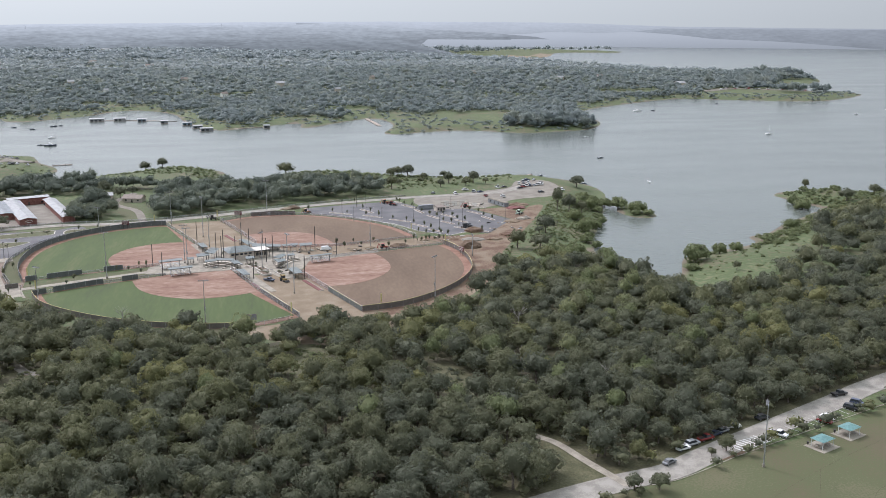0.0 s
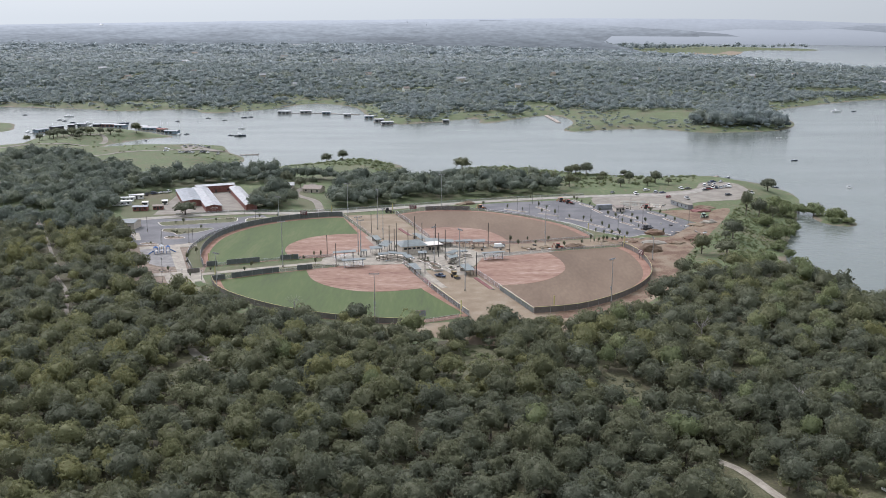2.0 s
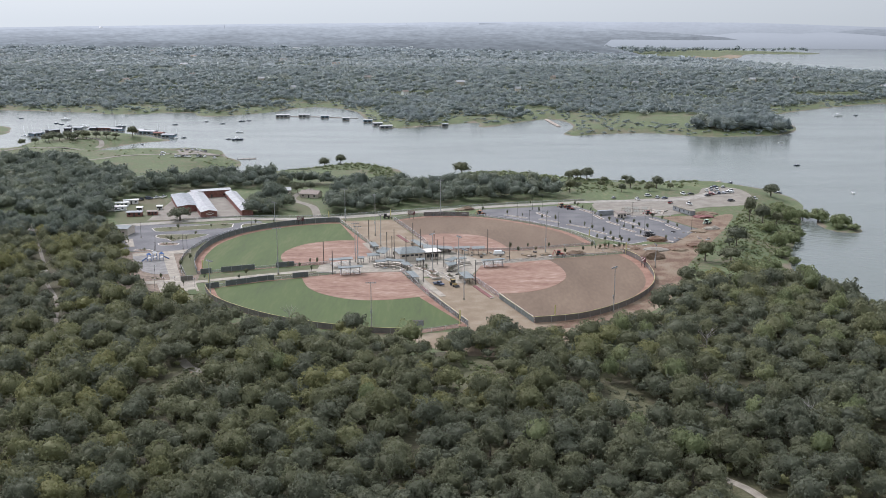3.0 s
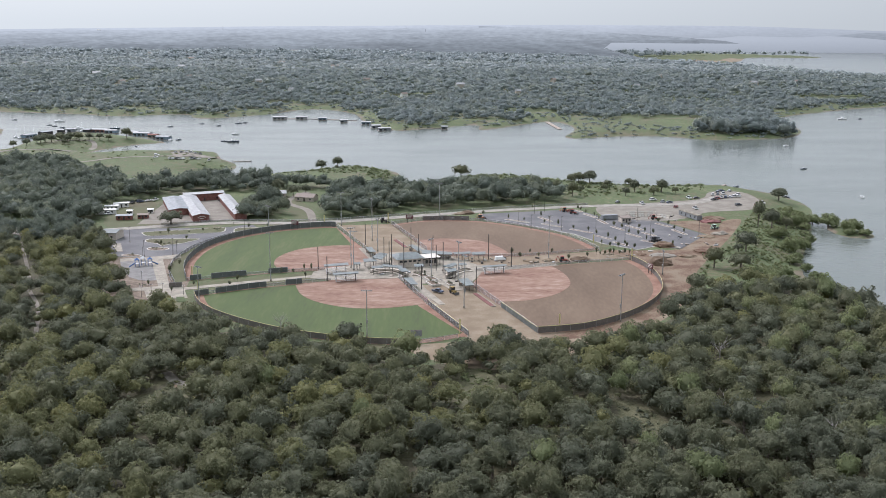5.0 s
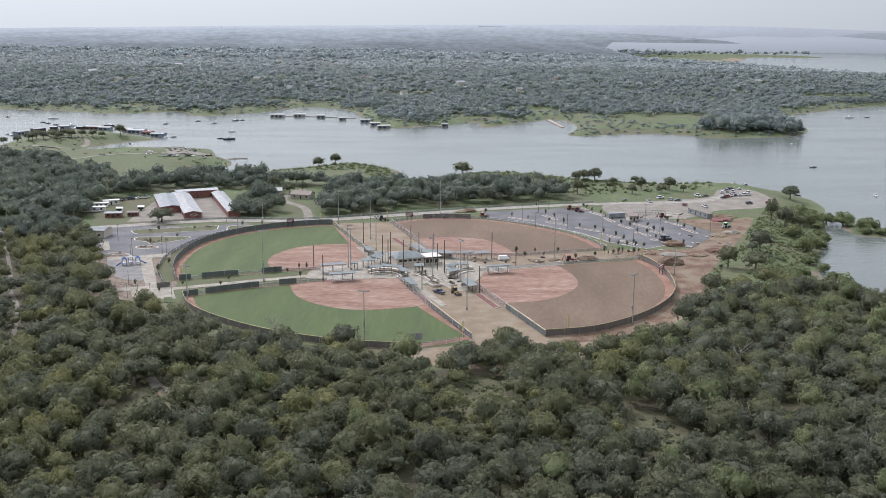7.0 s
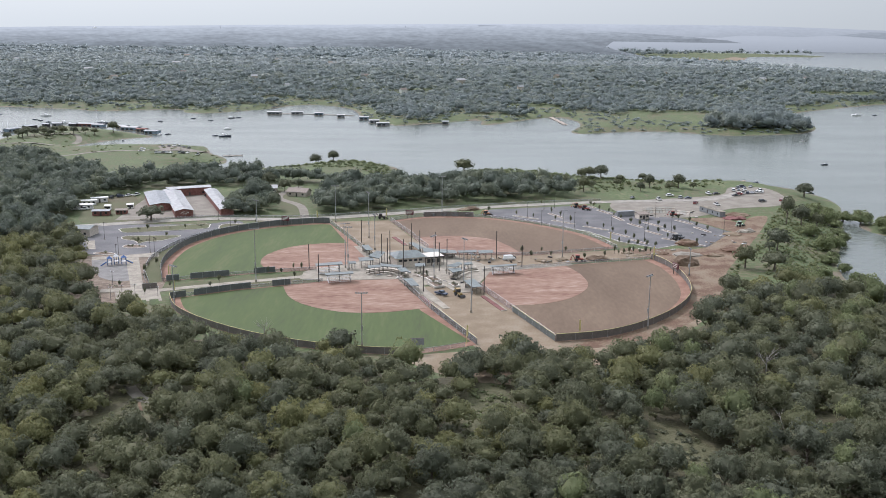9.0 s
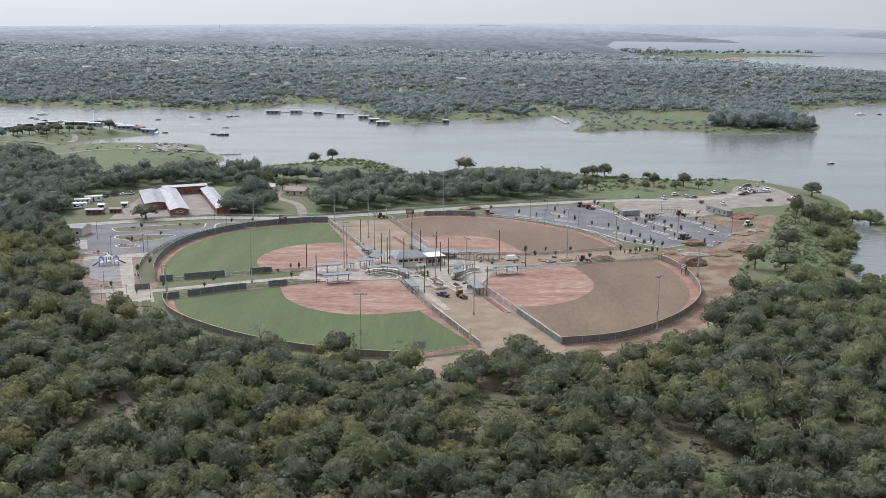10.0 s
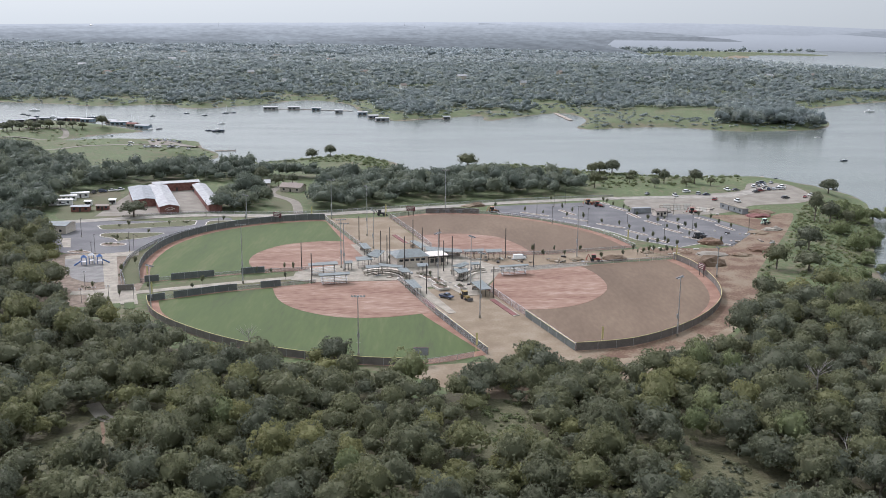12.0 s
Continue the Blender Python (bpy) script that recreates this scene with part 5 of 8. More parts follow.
CAR_ROW = [(189.8, 590.7), (194, 593), (198.2, 595.4), (185.6, 571.9), (189.3, 576.1), (193, 580.4), (196, 581), (199, 582), (202, 583), (205, 584), (195.7, 601.8), (164.8, 538.8), (195.9, 551), (208.8, 555.3), (214, 559.4), (153.2, 560.7), (149, 562.5), (134, 556.1), (144, 570.2), (118.8, 561.2), (170, 577.4), (175, 577.5), (153.5, 543.8), (207, 590), (200, 606), (206, 607)]
kinds = ("suv", "sedan", "pickup", "sedan", "suv", "pickup")
tones = ("white", "silver", "white", "black", "grey", "white", "dark blue", "red", "white")
for i, (x, y) in enumerate(CAR_ROW):
    vehicle(kinds[i % 6], tones[(i * 4) % 9], x, y, (80, 70, 85, 20, 15)[i % 5] if i < 11 else 20 + 40 * (i % 3))
for i, (x, y) in enumerate([(q, 765) for q in (-234, -231, -228, -225, -222, -215, -212, -208.5, -200)] + [(-240, 806), (-236, 810), (-232, 813), (-228.5, 816), (-225, 817), (-221, 818), (-252, 788), (-249, 774), (-306, 902)]):
    z = float(land_height(np.array([x]), np.array([y]))[0]) + 0.3
    vehicle(("suv", "sedan", "pickup")[i % 3], ("white", "silver", "black", "white")[i % 4], x, y, 85 if i < 15 else 10, z=z)
for i, (x, y) in enumerate(((-203, 513), (-207, 535), (-203.7, 548), (-200, 552), (-196, 556), (-192, 560), (-188, 562), (-183, 566), (-198, 560), (-206, 541))):
    vehicle(("pickup", "suv", "sedan")[i % 3], ("white", "white", "silver", "black", "dark blue")[i % 5], x, y, 30 + 20 * (i % 4))


def wheel_loader(x, y, turn, colour, label, group="construction machines"):
    """A backhoe loader: chassis, cab, bucket on two arms, rear boom, four wheels."""
    ob = thing("backhoe_loader", label, "machine", group, pose(x, y, 0.12, 0, 0, turn))
    bm = bmesh.new()
    box(bm, -1.6, -0.6, 0.7, 2.0, 0.6, 1.5)
    bmesh.ops.bevel(bm, geom=bm.edges, offset=0.12, segments=1, affect="EDGES")
    part("chassis", bm, colour, ob)
    bm = bmesh.new()
    box(bm, -1.3, -0.75, 1.5, 0.4, 0.75, 2.8)
    cab = part("cab", bm, M_GLASS, ob)
    bm = bmesh.new()
    box(bm, -1.45, -0.85, 2.8, 0.55, 0.85, 2.95)
    part("cab_roof", bm, colour, cab)
    for s in (-1, 1):
        bm = bmesh.new()
        rod(bm, (0.6, s * 0.75, 1.5), (2.9, s * 0.75, 0.6), 0.12, None, 6)
        part("loader_arm", bm, colour, ob)
    bm = bmesh.new()
    extrude_profile(bm, [(2.7, 0.2), (3.6, 0.2), (3.0, 1.0), (2.75, 1.0)], 2.3)
    part("bucket", bm, M_DARK, ob)
    bm = bmesh.new()
    rod(bm, (-1.6, 0, 1.2), (-2.6, 0, 3.0), 0.16, None, 6)
    rod(bm, (-2.6, 0, 3.0), (-3.4, 0, 1.2), 0.13, None, 6)
    box(bm, -3.7, -0.35, 0.7, -3.1, 0.35, 1.2)
    part("boom", bm, colour, ob)
    for u, r in ((-1.0, 0.72), (1.6, 0.5)):
        for s in (-1, 1):
            bm = bmesh.new()
            rod(bm, (u, s * 0.65, r), (u, s * 1.05, r), r, None, 14)
            part("wheel", bm, M_TYRE, ob)


M_CAT = plain("machine_yellow", (0.24, 0.165, 0.05), rough=0.5)
M_RED = plain("machine_red", (0.26, 0.06, 0.045), rough=0.5)
M_ORANGE = plain("machine_orange", (0.36, 0.16, 0.08), rough=0.5)
M_GREENW = plain("pale_green_tarp", (0.5, 0.62, 0.52), rough=0.6)
for x, y, r, c, lab in ((8, 336, -60, M_CAT, "yellow backhoe loader on sandy ground"), (131, 504, 10, M_RED, "red loader beside the building site"), (80, 528, 20, M_ORANGE, "orange machine on the new car park"), (84, 521, -30, M_RED, "red machine on the new car park"),
                         (63, 395, 0, M_RED, "small red loader beside a soil heap"), (26, 503, 30, M_ORANGE, "orange machine at the car park corner"), (160, 476, 40, M_GREENW, "pale machine on bare soil"), (-32, 492, 0, M_DARK, "dark utility cart by the fence"), (118, 441, 30, M_DARK, "dark machine beside a kerbed island")):
    wheel_loader(x, y, r, c, lab)


def mound(x, y, r, h, mat, seed, label):
    rng = np.random.default_rng(seed)
    bm = bmesh.new()
    bmesh.ops.create_icosphere(bm, subdivisions=3, radius=1)
    for v in bm.verts:
        n = noise.noise(v.co * 2.2 + Vector((seed, 0, 0)))
        v.co = Vector((v.co.x * r * (1 + 0.25 * n), v.co.y * r * 0.7 * (1 + 0.3 * n), max(-0.1, v.co.z * h * (1 + 0.5 * n))))
    ob = part("mound", bm, mat)
    ob.location = (x, y, 0.0)
    tagged(ob, label, "soil heap", "soil heaps")


for i, (x, y, r, h, m) in enumerate(((72, 399, 5, 1.8, M_BROWN), (56, 398, 3, 1.0, M_SAND), (121, 431, 6, 2.2, M_SOIL), (140, 418, 7, 1.6, M_SOIL), (128, 408, 5, 1.2, M_SOIL), (46, 396, 3, 0.8, M_SAND), (165, 500, 6, 1.5, M_SOIL), (168, 508, 7, 1.3, M_SOIL), (150, 455, 5, 1.0, M_SAND), (88, 412, 3, 1.0, M_SAND), (104, 412, 4, 0.8, M_SOIL), (14, 519, 4, 1.4, M_SAND), (18, 521, 5, 1.8, M_BROWN), (158, 462, 4, 1.2, M_CONC))):
    mound(x, y, r, h, m, i, "heap of brown and sandy soil on bare ground")


def rubble(n, area, seed, label):
    """Loose slabs, pipes and boards left lying on the building ground."""
    rng = np.random.default_rng(seed)
    for i in range(n):
        x, y = rng.uniform(area[0], area[2]), rng.uniform(area[1], area[3])
        bm = bmesh.new()
        w, d, h = rng.uniform(0.6, 3.0), rng.uniform(0.4, 1.4), rng.uniform(0.2, 0.8)
        box(bm, -w / 2, -d / 2, 0, w / 2, d / 2, h)
        bmesh.ops.bevel(bm, geom=bm.edges, offset=0.06, segments=1, affect="EDGES")
        ob = part("pallet", bm, (M_CONC, M_WOOD, M_STEEL, M_KERB, M_DARK)[int(rng.integers(5))])
        ob.matrix_basis = pose(x, y, 0.05, 0, 0, rng.uniform(0, 180))
        tagged(ob, label, "building material", "building materials")


rubble(26, (8, 388, 60, 404), 1, "stack of building material on bare ground")
rubble(16, (108, 498, 150, 522), 2, "pallet of building material on the gravel")
rubble(14, (130, 430, 152, 458), 3, "stack of building material beside the car park")
rubble(10, (-30, 360, -8, 372), 4, "low bench or box on the plaza")
rubble(12, (86, 406, 112, 420), 5, "stake and board pile by the field corner")
rubble(10, (2, 352, 14, 380), 6, "low box on the plaza steps")


def small_building(name, label, x, y, w, d, h, turn, wall, roofm, rise=1.2, z=0.0, group="", category="building"):
    """A gabled building: walls with thickness, two roof slopes with eaves, a door and windows."""
    ob = thing(name, label, category, group, pose(x, y, z, 0, 0, turn))
    bm = bmesh.new()
    extrude_profile(bm, [(-d / 2, 0), (-d / 2, h), (0, h + rise), (d / 2, h), (d / 2, 0)], w)
    bmesh.ops.rotate(bm, verts=bm.verts, matrix=Matrix.Rotation(math.pi / 2, 3, "Z"))
    part("wall", bm, wall, ob)
    e = 0.5
    for s in (-1, 1):
        bm = bmesh.new()
        q = [(-w / 2 - e, 0, h + rise + 0.08), (w / 2 + e, 0, h + rise + 0.08), (w / 2 + e, s * (d / 2 + e), h - rise * e / (d / 2) + 0.08), (-w / 2 - e, s * (d / 2 + e), h - rise * e / (d / 2) + 0.08)]
        t = [bm.verts.new(c) for c in q]
        b = [bm.verts.new((c[0], c[1], c[2] + 0.15)) for c in q]
        bm.faces.new(t)
        bm.faces.new(b[::-1])
        for i in range(4):
            bm.faces.new((t[i], t[(i + 1) % 4], b[(i + 1) % 4], b[i]))
        bmesh.ops.recalc_face_normals(bm, faces=bm.faces)
        part("roof", bm, roofm, ob)
    bm = bmesh.new()
    box(bm, -0.5, -d / 2 - 0.06, 0, 0.5, -d / 2, 2.05)
    part("door", bm, M_DARK, ob)
    for u in (-0.32, 0.32):
        bm = bmesh.new()
        box(bm, u * w - 0.6, -d / 2 - 0.06, 1.0, u * w + 0.6, -d / 2, 2.1)
        part("window", bm, M_GLASS, ob)
    return ob


# ---- brick building with three wings round a yard ----
def wing(name, label, x, y, length, depth, h, turn, roofm, rise):
    ob = small_building(name, label, x, y, length, depth, h, turn, M_BRICK, roofm, rise, 0.05, "wings of the brick building")
    n = int(length / 2.5)
    seam = bmesh.new()
    for s in (-1, 1):
        for i in range(1, n):
            u = -length / 2 + length * i / n
            rod(seam, (u, 0.05 * s, h + rise + 0.26), (u, s * (depth / 2 + 0.4), h + 0.16), 0.05, None, 4)
    part("seams", seam, roofm, ob)


wing("brick_building", "long red brick wing with a white metal roof", -153.5, 528, 74, 9.5, 3.7, 110.5, M_METAL_WHITE, 1.0)
wing("brick_building", "grey-roofed side wing of the brick building", -166, 534, 46, 13, 3.6, 110.5, M_METAL_GREY, 0.8)
wing("brick_building", "red brick rear wing with a white roof", -157, 567, 26, 8, 4.6, 24, M_METAL_WHITE, 0.6)
wing("brick_building", "narrow red brick wing with a white metal roof", -130.5, 532, 70, 7, 3.6, 110.5, M_METAL_WHITE, 0.9)
bm = bmesh.new()
for i in range(9):
    t = radians(20 + i * 17.5)
    box(bm, math.cos(t) * 2.2 - 0.2, -0.05, 2.0 + math.sin(t) * 1.0, math.cos(t) * 2.2 + 0.2, 0.05, 2.35 + math.sin(t) * 1.0)
box(bm, -1.3, -0.05, 1.9, 1.3, 0.05, 2.2)
sign = part("wall_sign", bm, M_BAR)
sign.matrix_basis = pose(-140.1, 492.9, 0.0, 0, 0, 20.5)
tagged(sign, "pale lettering in an arch on brick", "sign")
M_TRAILER = plain("white_trailer_siding", (0.66, 0.65, 0.62), rough=0.6)
M_SHINGLE = plain("brown_shingle_roof", (0.24, 0.2, 0.17), rough=0.9, scale=3)
M_TAN = plain("tan_siding", (0.45, 0.4, 0.33), rough=0.8)
small_building("garden_shed", "brown shed with a pale flat roof", -188, 499, 9, 5, 2.6, 8, M_BRICK, M_METAL_GREY, 0.4, 0, "sheds")
small_building("garden_shed", "small brown shed with a dark roof", -178, 503, 6, 4, 2.3, 8, M_BRICK, M_SHINGLE, 0.5, 0, "sheds")
small_building("garden_shed", "small white hut on grass", -189.7, 515, 3, 3, 2.4, 0, M_TRAILER, M_TRAILER, 0.4, 0, "sheds")
small_building("garden_shed", "small white hut on grass", -178.5, 520, 3, 3, 2.4, 10, M_TRAILER, M_TRAILER, 0.4, 0, "sheds")
small_building("trailer", "long white trailer at the edge of trees", -205, 516, 12, 3, 2.8, 12, M_TRAILER, M_TRAILER, 0.3, 0, "trailers")
small_building("trailer", "white camper trailer among parked vehicles", -203, 539, 9, 3, 2.8, 25, M_TRAILER, M_TRAILER, 0.3, 0, "trailers")
small_building("trailer", "white camper trailer among parked vehicles", -206, 530, 8, 2.8, 2.7, 20, M_TRAILER, M_TRAILER, 0.3, 0, "trailers")
small_building("house", "small house with a pale roof among trees", -110, 580, 12, 8, 2.8, 10, M_TAN, M_METAL_WHITE, 1.4, 0, "houses by the lane")
small_building("house", "brown-roofed house beside a gravel lane", -88, 566, 13, 8, 2.8, -15, M_TAN, M_SHINGLE, 1.8, 0, "houses by the lane")
small_building("house", "grey-roofed house behind shrubs", -112, 520, 9, 7, 2.8, 30, M_TAN, M_SHINGLE, 1.5, 0, "houses by the lane")
small_building("restroom", "grey park restroom beside the car park", -181, 447, 15, 9, 3.8, -8, M_BLOCK, M_ROOF, 1.0, 0.05)
small_building("restroom", "tan block restroom beside the car park", 112, 497, 6, 5, 2.8, 15, M_BLOCK, M_SHINGLE, 0.8, 0.05)
bm = bmesh.new()
box(bm, -5, -1.3, 0.2, 5, 1.3, 2.9)
bmesh.ops.bevel(bm, geom=bm.edges, offset=0.05, segments=1, affect="EDGES")
for name, lab, x, y, r in (("shipping_container", "grey shipping container beside the building site", 104, 504, 15),):
    ob = thing(name, lab, "container", "site containers", pose(x, y, 0.05, 0, 0, r))
    part("body", bm.copy(), M_METAL_GREY, ob)
    b2 = bmesh.new()
    for s in (-1, 1):
        box(b2, 5.0, s * 0.65 - 0.6, 0.3, 5.06, s * 0.65 + 0.6, 2.8)
    part("doors", b2, M_STEEL, ob)
bm.free()


# ---- picnic shelters ----
def shelter(x, y, turn):
    ob = thing("picnic_shelter", "teal-roofed picnic shelter on a concrete pad", "shelter", "picnic shelters", pose(x, y, 0.05, 0, 0, turn))
    bm = bmesh.new()
    box(bm, -4, -3.4, -0.1, 4, 3.4, 0.12)
    part("pad", bm, M_CONC, ob)
    bm = bmesh.new()
    low = [bm.verts.new(c) for c in ((-2.9, -2.3, 2.6), (2.9, -2.3, 2.6), (2.9, 2.3, 2.6), (-2.9, 2.3, 2.6))]
    ridge = [bm.verts.new((-1.0, 0, 3.2)), bm.verts.new((1.0, 0, 3.2))]
    al = low + ridge
    for f in ((0, 1, 5, 4), (1, 2, 5), (2, 3, 4, 5), (3, 0, 4), (3, 2, 1, 0)):
        bm.faces.new([al[i] for i in f])
    part("roof", bm, M_TEAL, ob)
    for a in (-2.5, 2.5):
        for b in (-1.9, 1.9):
            bm = bmesh.new()
            rod(bm, (a, b, 0.1), (a, b, 2.62), 0.1, None, 8)
            part("post", bm, M_TRAILER, ob)


def picnic_table(x, y, turn):
    ob = thing("picnic_table", "grey picnic table with two benches", "table", "picnic tables", pose(x, y, 0.17, 0, 0, turn))
    for name, y0, y1, z in (("tabletop", -0.4, 0.4, 0.75), ("bench", -0.95, -0.65, 0.45), ("bench", 0.65, 0.95, 0.45)):
        bm = bmesh.new()
        box(bm, -1.1, y0, z - 0.06, 1.1, y1, z)
        part(name, bm, M_CONC, ob)
    for u in (-0.8, 0.8):
        bm = bmesh.new()
        rod(bm, (u, -0.85, 0.42), (u, -0.3, 0), 0.05, None, 6)
        rod(bm, (u, 0.85, 0.42), (u, 0.3, 0), 0.05, None, 6)
        rod(bm, (u, -0.85, 0.4), (u, 0.85, 0.4), 0.04, None, 6)
        rod(bm, (u, 0, 0), (u, 0, 0.7), 0.05, None, 6)
        part("leg_frame", bm, M_STEEL, ob)


for x, y in ((158.5, 121.5), (171, 127.8)):
    shelter(x, y, 24)
    for d in (-1.5, 1.5):
        picnic_table(x + d, y + d * 0.45, 114)
    bm = bmesh.new()
    rod(bm, (0, 0, 0), (0, 0, 0.9), 0.28, 0.33, 10)
    ob = part("litter_bin", bm, M_DARK)
    ob.location = (x - 3.4, y + 2.0, 0.17)
    tagged(ob, "dark round litter bin beside a shelter", "bin", "litter bins")
light_pole(135, 112, 19.2, 60)


# ---- playground ----
def playground():
    blue = plain("playground_blue", (0.05, 0.11, 0.27), rough=0.5)
    ob = thing("play_structure", "blue climbing frame with towers and slides", "play structure", m=pose(-142, 384, 0.1, 0, 0, 25))
    for i, (x, y) in enumerate(((-3, 0), (0, 1), (3, -0.5))):
        for a in (-0.9, 0.9):
            for b in (-0.9, 0.9):
                bm = bmesh.new()
                rod(bm, (x + a, y + b, 0), (x + a, y + b, 3.2 + 0.4 * (i == 1)), 0.09, None, 6)
                part("post", bm, blue, ob)
        bm = bmesh.new()
        box(bm, x - 1, y - 1, 1.4, x + 1, y + 1, 1.5)
        part("platform", bm, M_STEEL, ob)
        bm = bmesh.new()
        bmesh.ops.create_cone(bm, segments=4, radius1=1.7, radius2=0.1, depth=1.0, cap_ends=True, matrix=Matrix.Translation((x, y, 3.7 + 0.4 * (i == 1))) @ Matrix.Rotation(math.pi / 4, 4, "Z"))
        part("roof", bm, M_STEEL if i == 1 else blue, ob)
    for x, s in ((-4.2, -1), (4.2, 1)):
        bm = bmesh.new()
        for k in range(6):
            a, b = k / 6, (k + 1) / 6
            rod(bm, (x + s * 2.6 * a, 0, 1.5 * (1 - a) + 0.1), (x + s * 2.6 * b, 0, 1.5 * (1 - b) + 0.1), 0.3, None, 6)
        part("slide", bm, blue, ob)


playground()


# ---- lake: boats, docks ----
M_HULL = plain("white_boat_hull", (0.72, 0.72, 0.7), rough=0.35)
M_NAVY = plain("dark_boat_hull", (0.05, 0.06, 0.08), rough=0.35)
BOAT = {}


def boat(kind, x, y, turn, dark=False):
    key = (kind, dark)
    if key in BOAT:
        return copy_thing(BOAT[key], pose(x, y, WATER, 0, 0, turn))
    tone = "dark" if dark else "white"
    L = {"motorboat": 6.0, "sailboat": 8.0, "cruiser": 12.0}[kind]
    ob = thing(kind, {"motorboat": f"small {tone} motorboat lying on the lake", "sailboat": f"moored {tone} sailboat with bare mast", "cruiser": f"large {tone} cabin cruiser on the lake"}[kind], "boat", "boats on the lake", pose(x, y, WATER, 0, 0, turn))
    bm = bmesh.new()
    n, rows = 9, []
    for i in range(n):
        t = i / (n - 1)
        w = L * 0.17 * (1 - max(0, t - 0.45) ** 2 * 3.2)
        rows.append([bm.verts.new(((t - 0.5) * L, s * w * k, z)) for s, k, z in ((-1, 1, L * 0.11 + 0.1 * t * t * L * 0.3), (-1, 0.7, -0.2), (1, 0.7, -0.2), (1, 1, L * 0.11 + 0.1 * t * t * L * 0.3))])
    for a, b in zip(rows, rows[1:]):
        for i in range(4):
            bm.faces.new((a[i], a[(i + 1) % 4], b[(i + 1) % 4], b[i]))
    bm.faces.new(rows[0])
    bm.faces.new(rows[-1][::-1])
    bmesh.ops.recalc_face_normals(bm, faces=bm.faces)
    part("hull", bm, M_NAVY if dark else M_HULL, ob)
    bm = bmesh.new()
    extrude_profile(bm, [(-0.12 * L, 0.1 * L), (-0.1 * L, 0.2 * L), (0.1 * L, 0.2 * L), (0.2 * L, 0.1 * L)], L * 0.22, L * 0.17)
    part("cabin", bm, M_GLASS if kind == "motorboat" else M_HULL, ob)
    bm = bmesh.new()
    box(bm, -0.12 * L, -0.1 * L, 0.2 * L, 0.08 * L, 0.1 * L, 0.21 * L + 0.04)
    part("cabin_top", bm, M_HULL, ob)
    if kind == "sailboat":
        bm = bmesh.new()
        rod(bm, (0.1 * L, 0, 0.1 * L), (0.1 * L, 0, 1.35 * L), 0.07, 0.05, 6)
        rod(bm, (0.1 * L, 0, 0.24 * L), (-0.35 * L, 0, 0.24 * L), 0.08, None, 6)
        part("mast", bm, M_ALU, ob)
    if kind == "cruiser":
        bm = bmesh.new()
        box(bm, -0.2 * L, -0.1 * L, 0.27 * L, 0.02 * L, 0.1 * L, 0.28 * L)
        part("hardtop", bm, M_HULL, ob)
        bm = bmesh.new()
        for u in (-0.19, 0.01):
            for s in (-1, 1):
                rod(bm, (u * L, s * 0.09 * L, 0.2 * L), (u * L, s * 0.09 * L, 0.27 * L), 0.06, None, 6)
        part("hardtop_posts", bm, M_ALU, ob)
    BOAT[key] = ob
    return ob


for k, x, y, r, d in (("motorboat", -545, 1174, 10, True), ("cruiser", -480, 1155, 5, False), ("motorboat", -464, 1098, 0, True), ("motorboat", -279, 961, 20, True), ("motorboat", -435.5, 1062.9, 10, True), ("motorboat", -448, 1081, 0, True), ("cruiser", -423.5, 1066, 8, False), ("motorboat", -475, 1110, 0, True), ("cruiser", -382, 1070, -10, True), ("motorboat", -325, 1097, 20, True), ("motorboat", -295.8, 1133, 0, True), ("motorboat", -269.7, 1109, 10, True), ("sailboat", -252, 1140, 20, True),
                      ("motorboat", -245, 1147, 0, True), ("sailboat", -229.7, 1014.8, 10, False), ("motorboat", -228, 950, 0, True), ("cruiser", -217, 943.6, 10, True), ("motorboat", 355.4, 926, 10, False), ("motorboat", 314, 760, 10, True), ("cruiser", 530, 1220, -5, False), ("motorboat", 305.9, 620, 90, False), ("sailboat", 570.9, 917.5, 0, False), ("motorboat", 556, 1226, 0, True), ("motorboat", 813, 1122, 0, False), ("motorboat", 215, 662, 60, True), ("motorboat", 228, 664, 40, True), ("motorboat", 250, 618, 10, True), ("motorboat", 900, 1180, 10, False), ("motorboat", 700, 1320, 10, True)):
    boat(k, x, y, r, d)


def boathouse(x, y, w, d, turn, roofm, wall, label):
    """A floating boat shed: raft, closed walls, shallow roof, dark panels in place of open berths."""
    ob = thing("boat_shed", label, "boat shed", "floating boat sheds", pose(x, y, WATER, 0, 0, turn))
    bm = bmesh.new()
    box(bm, -w / 2 - 0.5, -d / 2 - 0.5, -0.3, w / 2 + 0.5, d / 2 + 0.5, 0.35)
    part("raft", bm, M_WOOD, ob)
    bm = bmesh.new()
    box(bm, -w / 2, -d / 2, 0.35, w / 2, d / 2, 3.4)
    part("wall", bm, wall, ob)
    bm = bmesh.new()
    extrude_profile(bm, [(-d / 2 - 0.6, 3.4), (0, 4.2), (d / 2 + 0.6, 3.4), (d / 2 + 0.6, 3.25), (-d / 2 - 0.6, 3.25)], w + 1.2)
    bmesh.ops.rotate(bm, verts=bm.verts, matrix=Matrix.Rotation(math.pi / 2, 3, "Z"))
    part("roof", bm, roofm, ob)
    # dark panels on the closed wall paint the shade inside open berths
    for i in range(int(w / 5)):
        bm = bmesh.new()
        u = -w / 2 + 2.5 + i * 5
        box(bm, u - 1.6, -d / 2 - 0.08, 0.5, u + 1.6, -d / 2, 2.3)
        part("berth_shade_panel", bm, M_GLASS, ob)


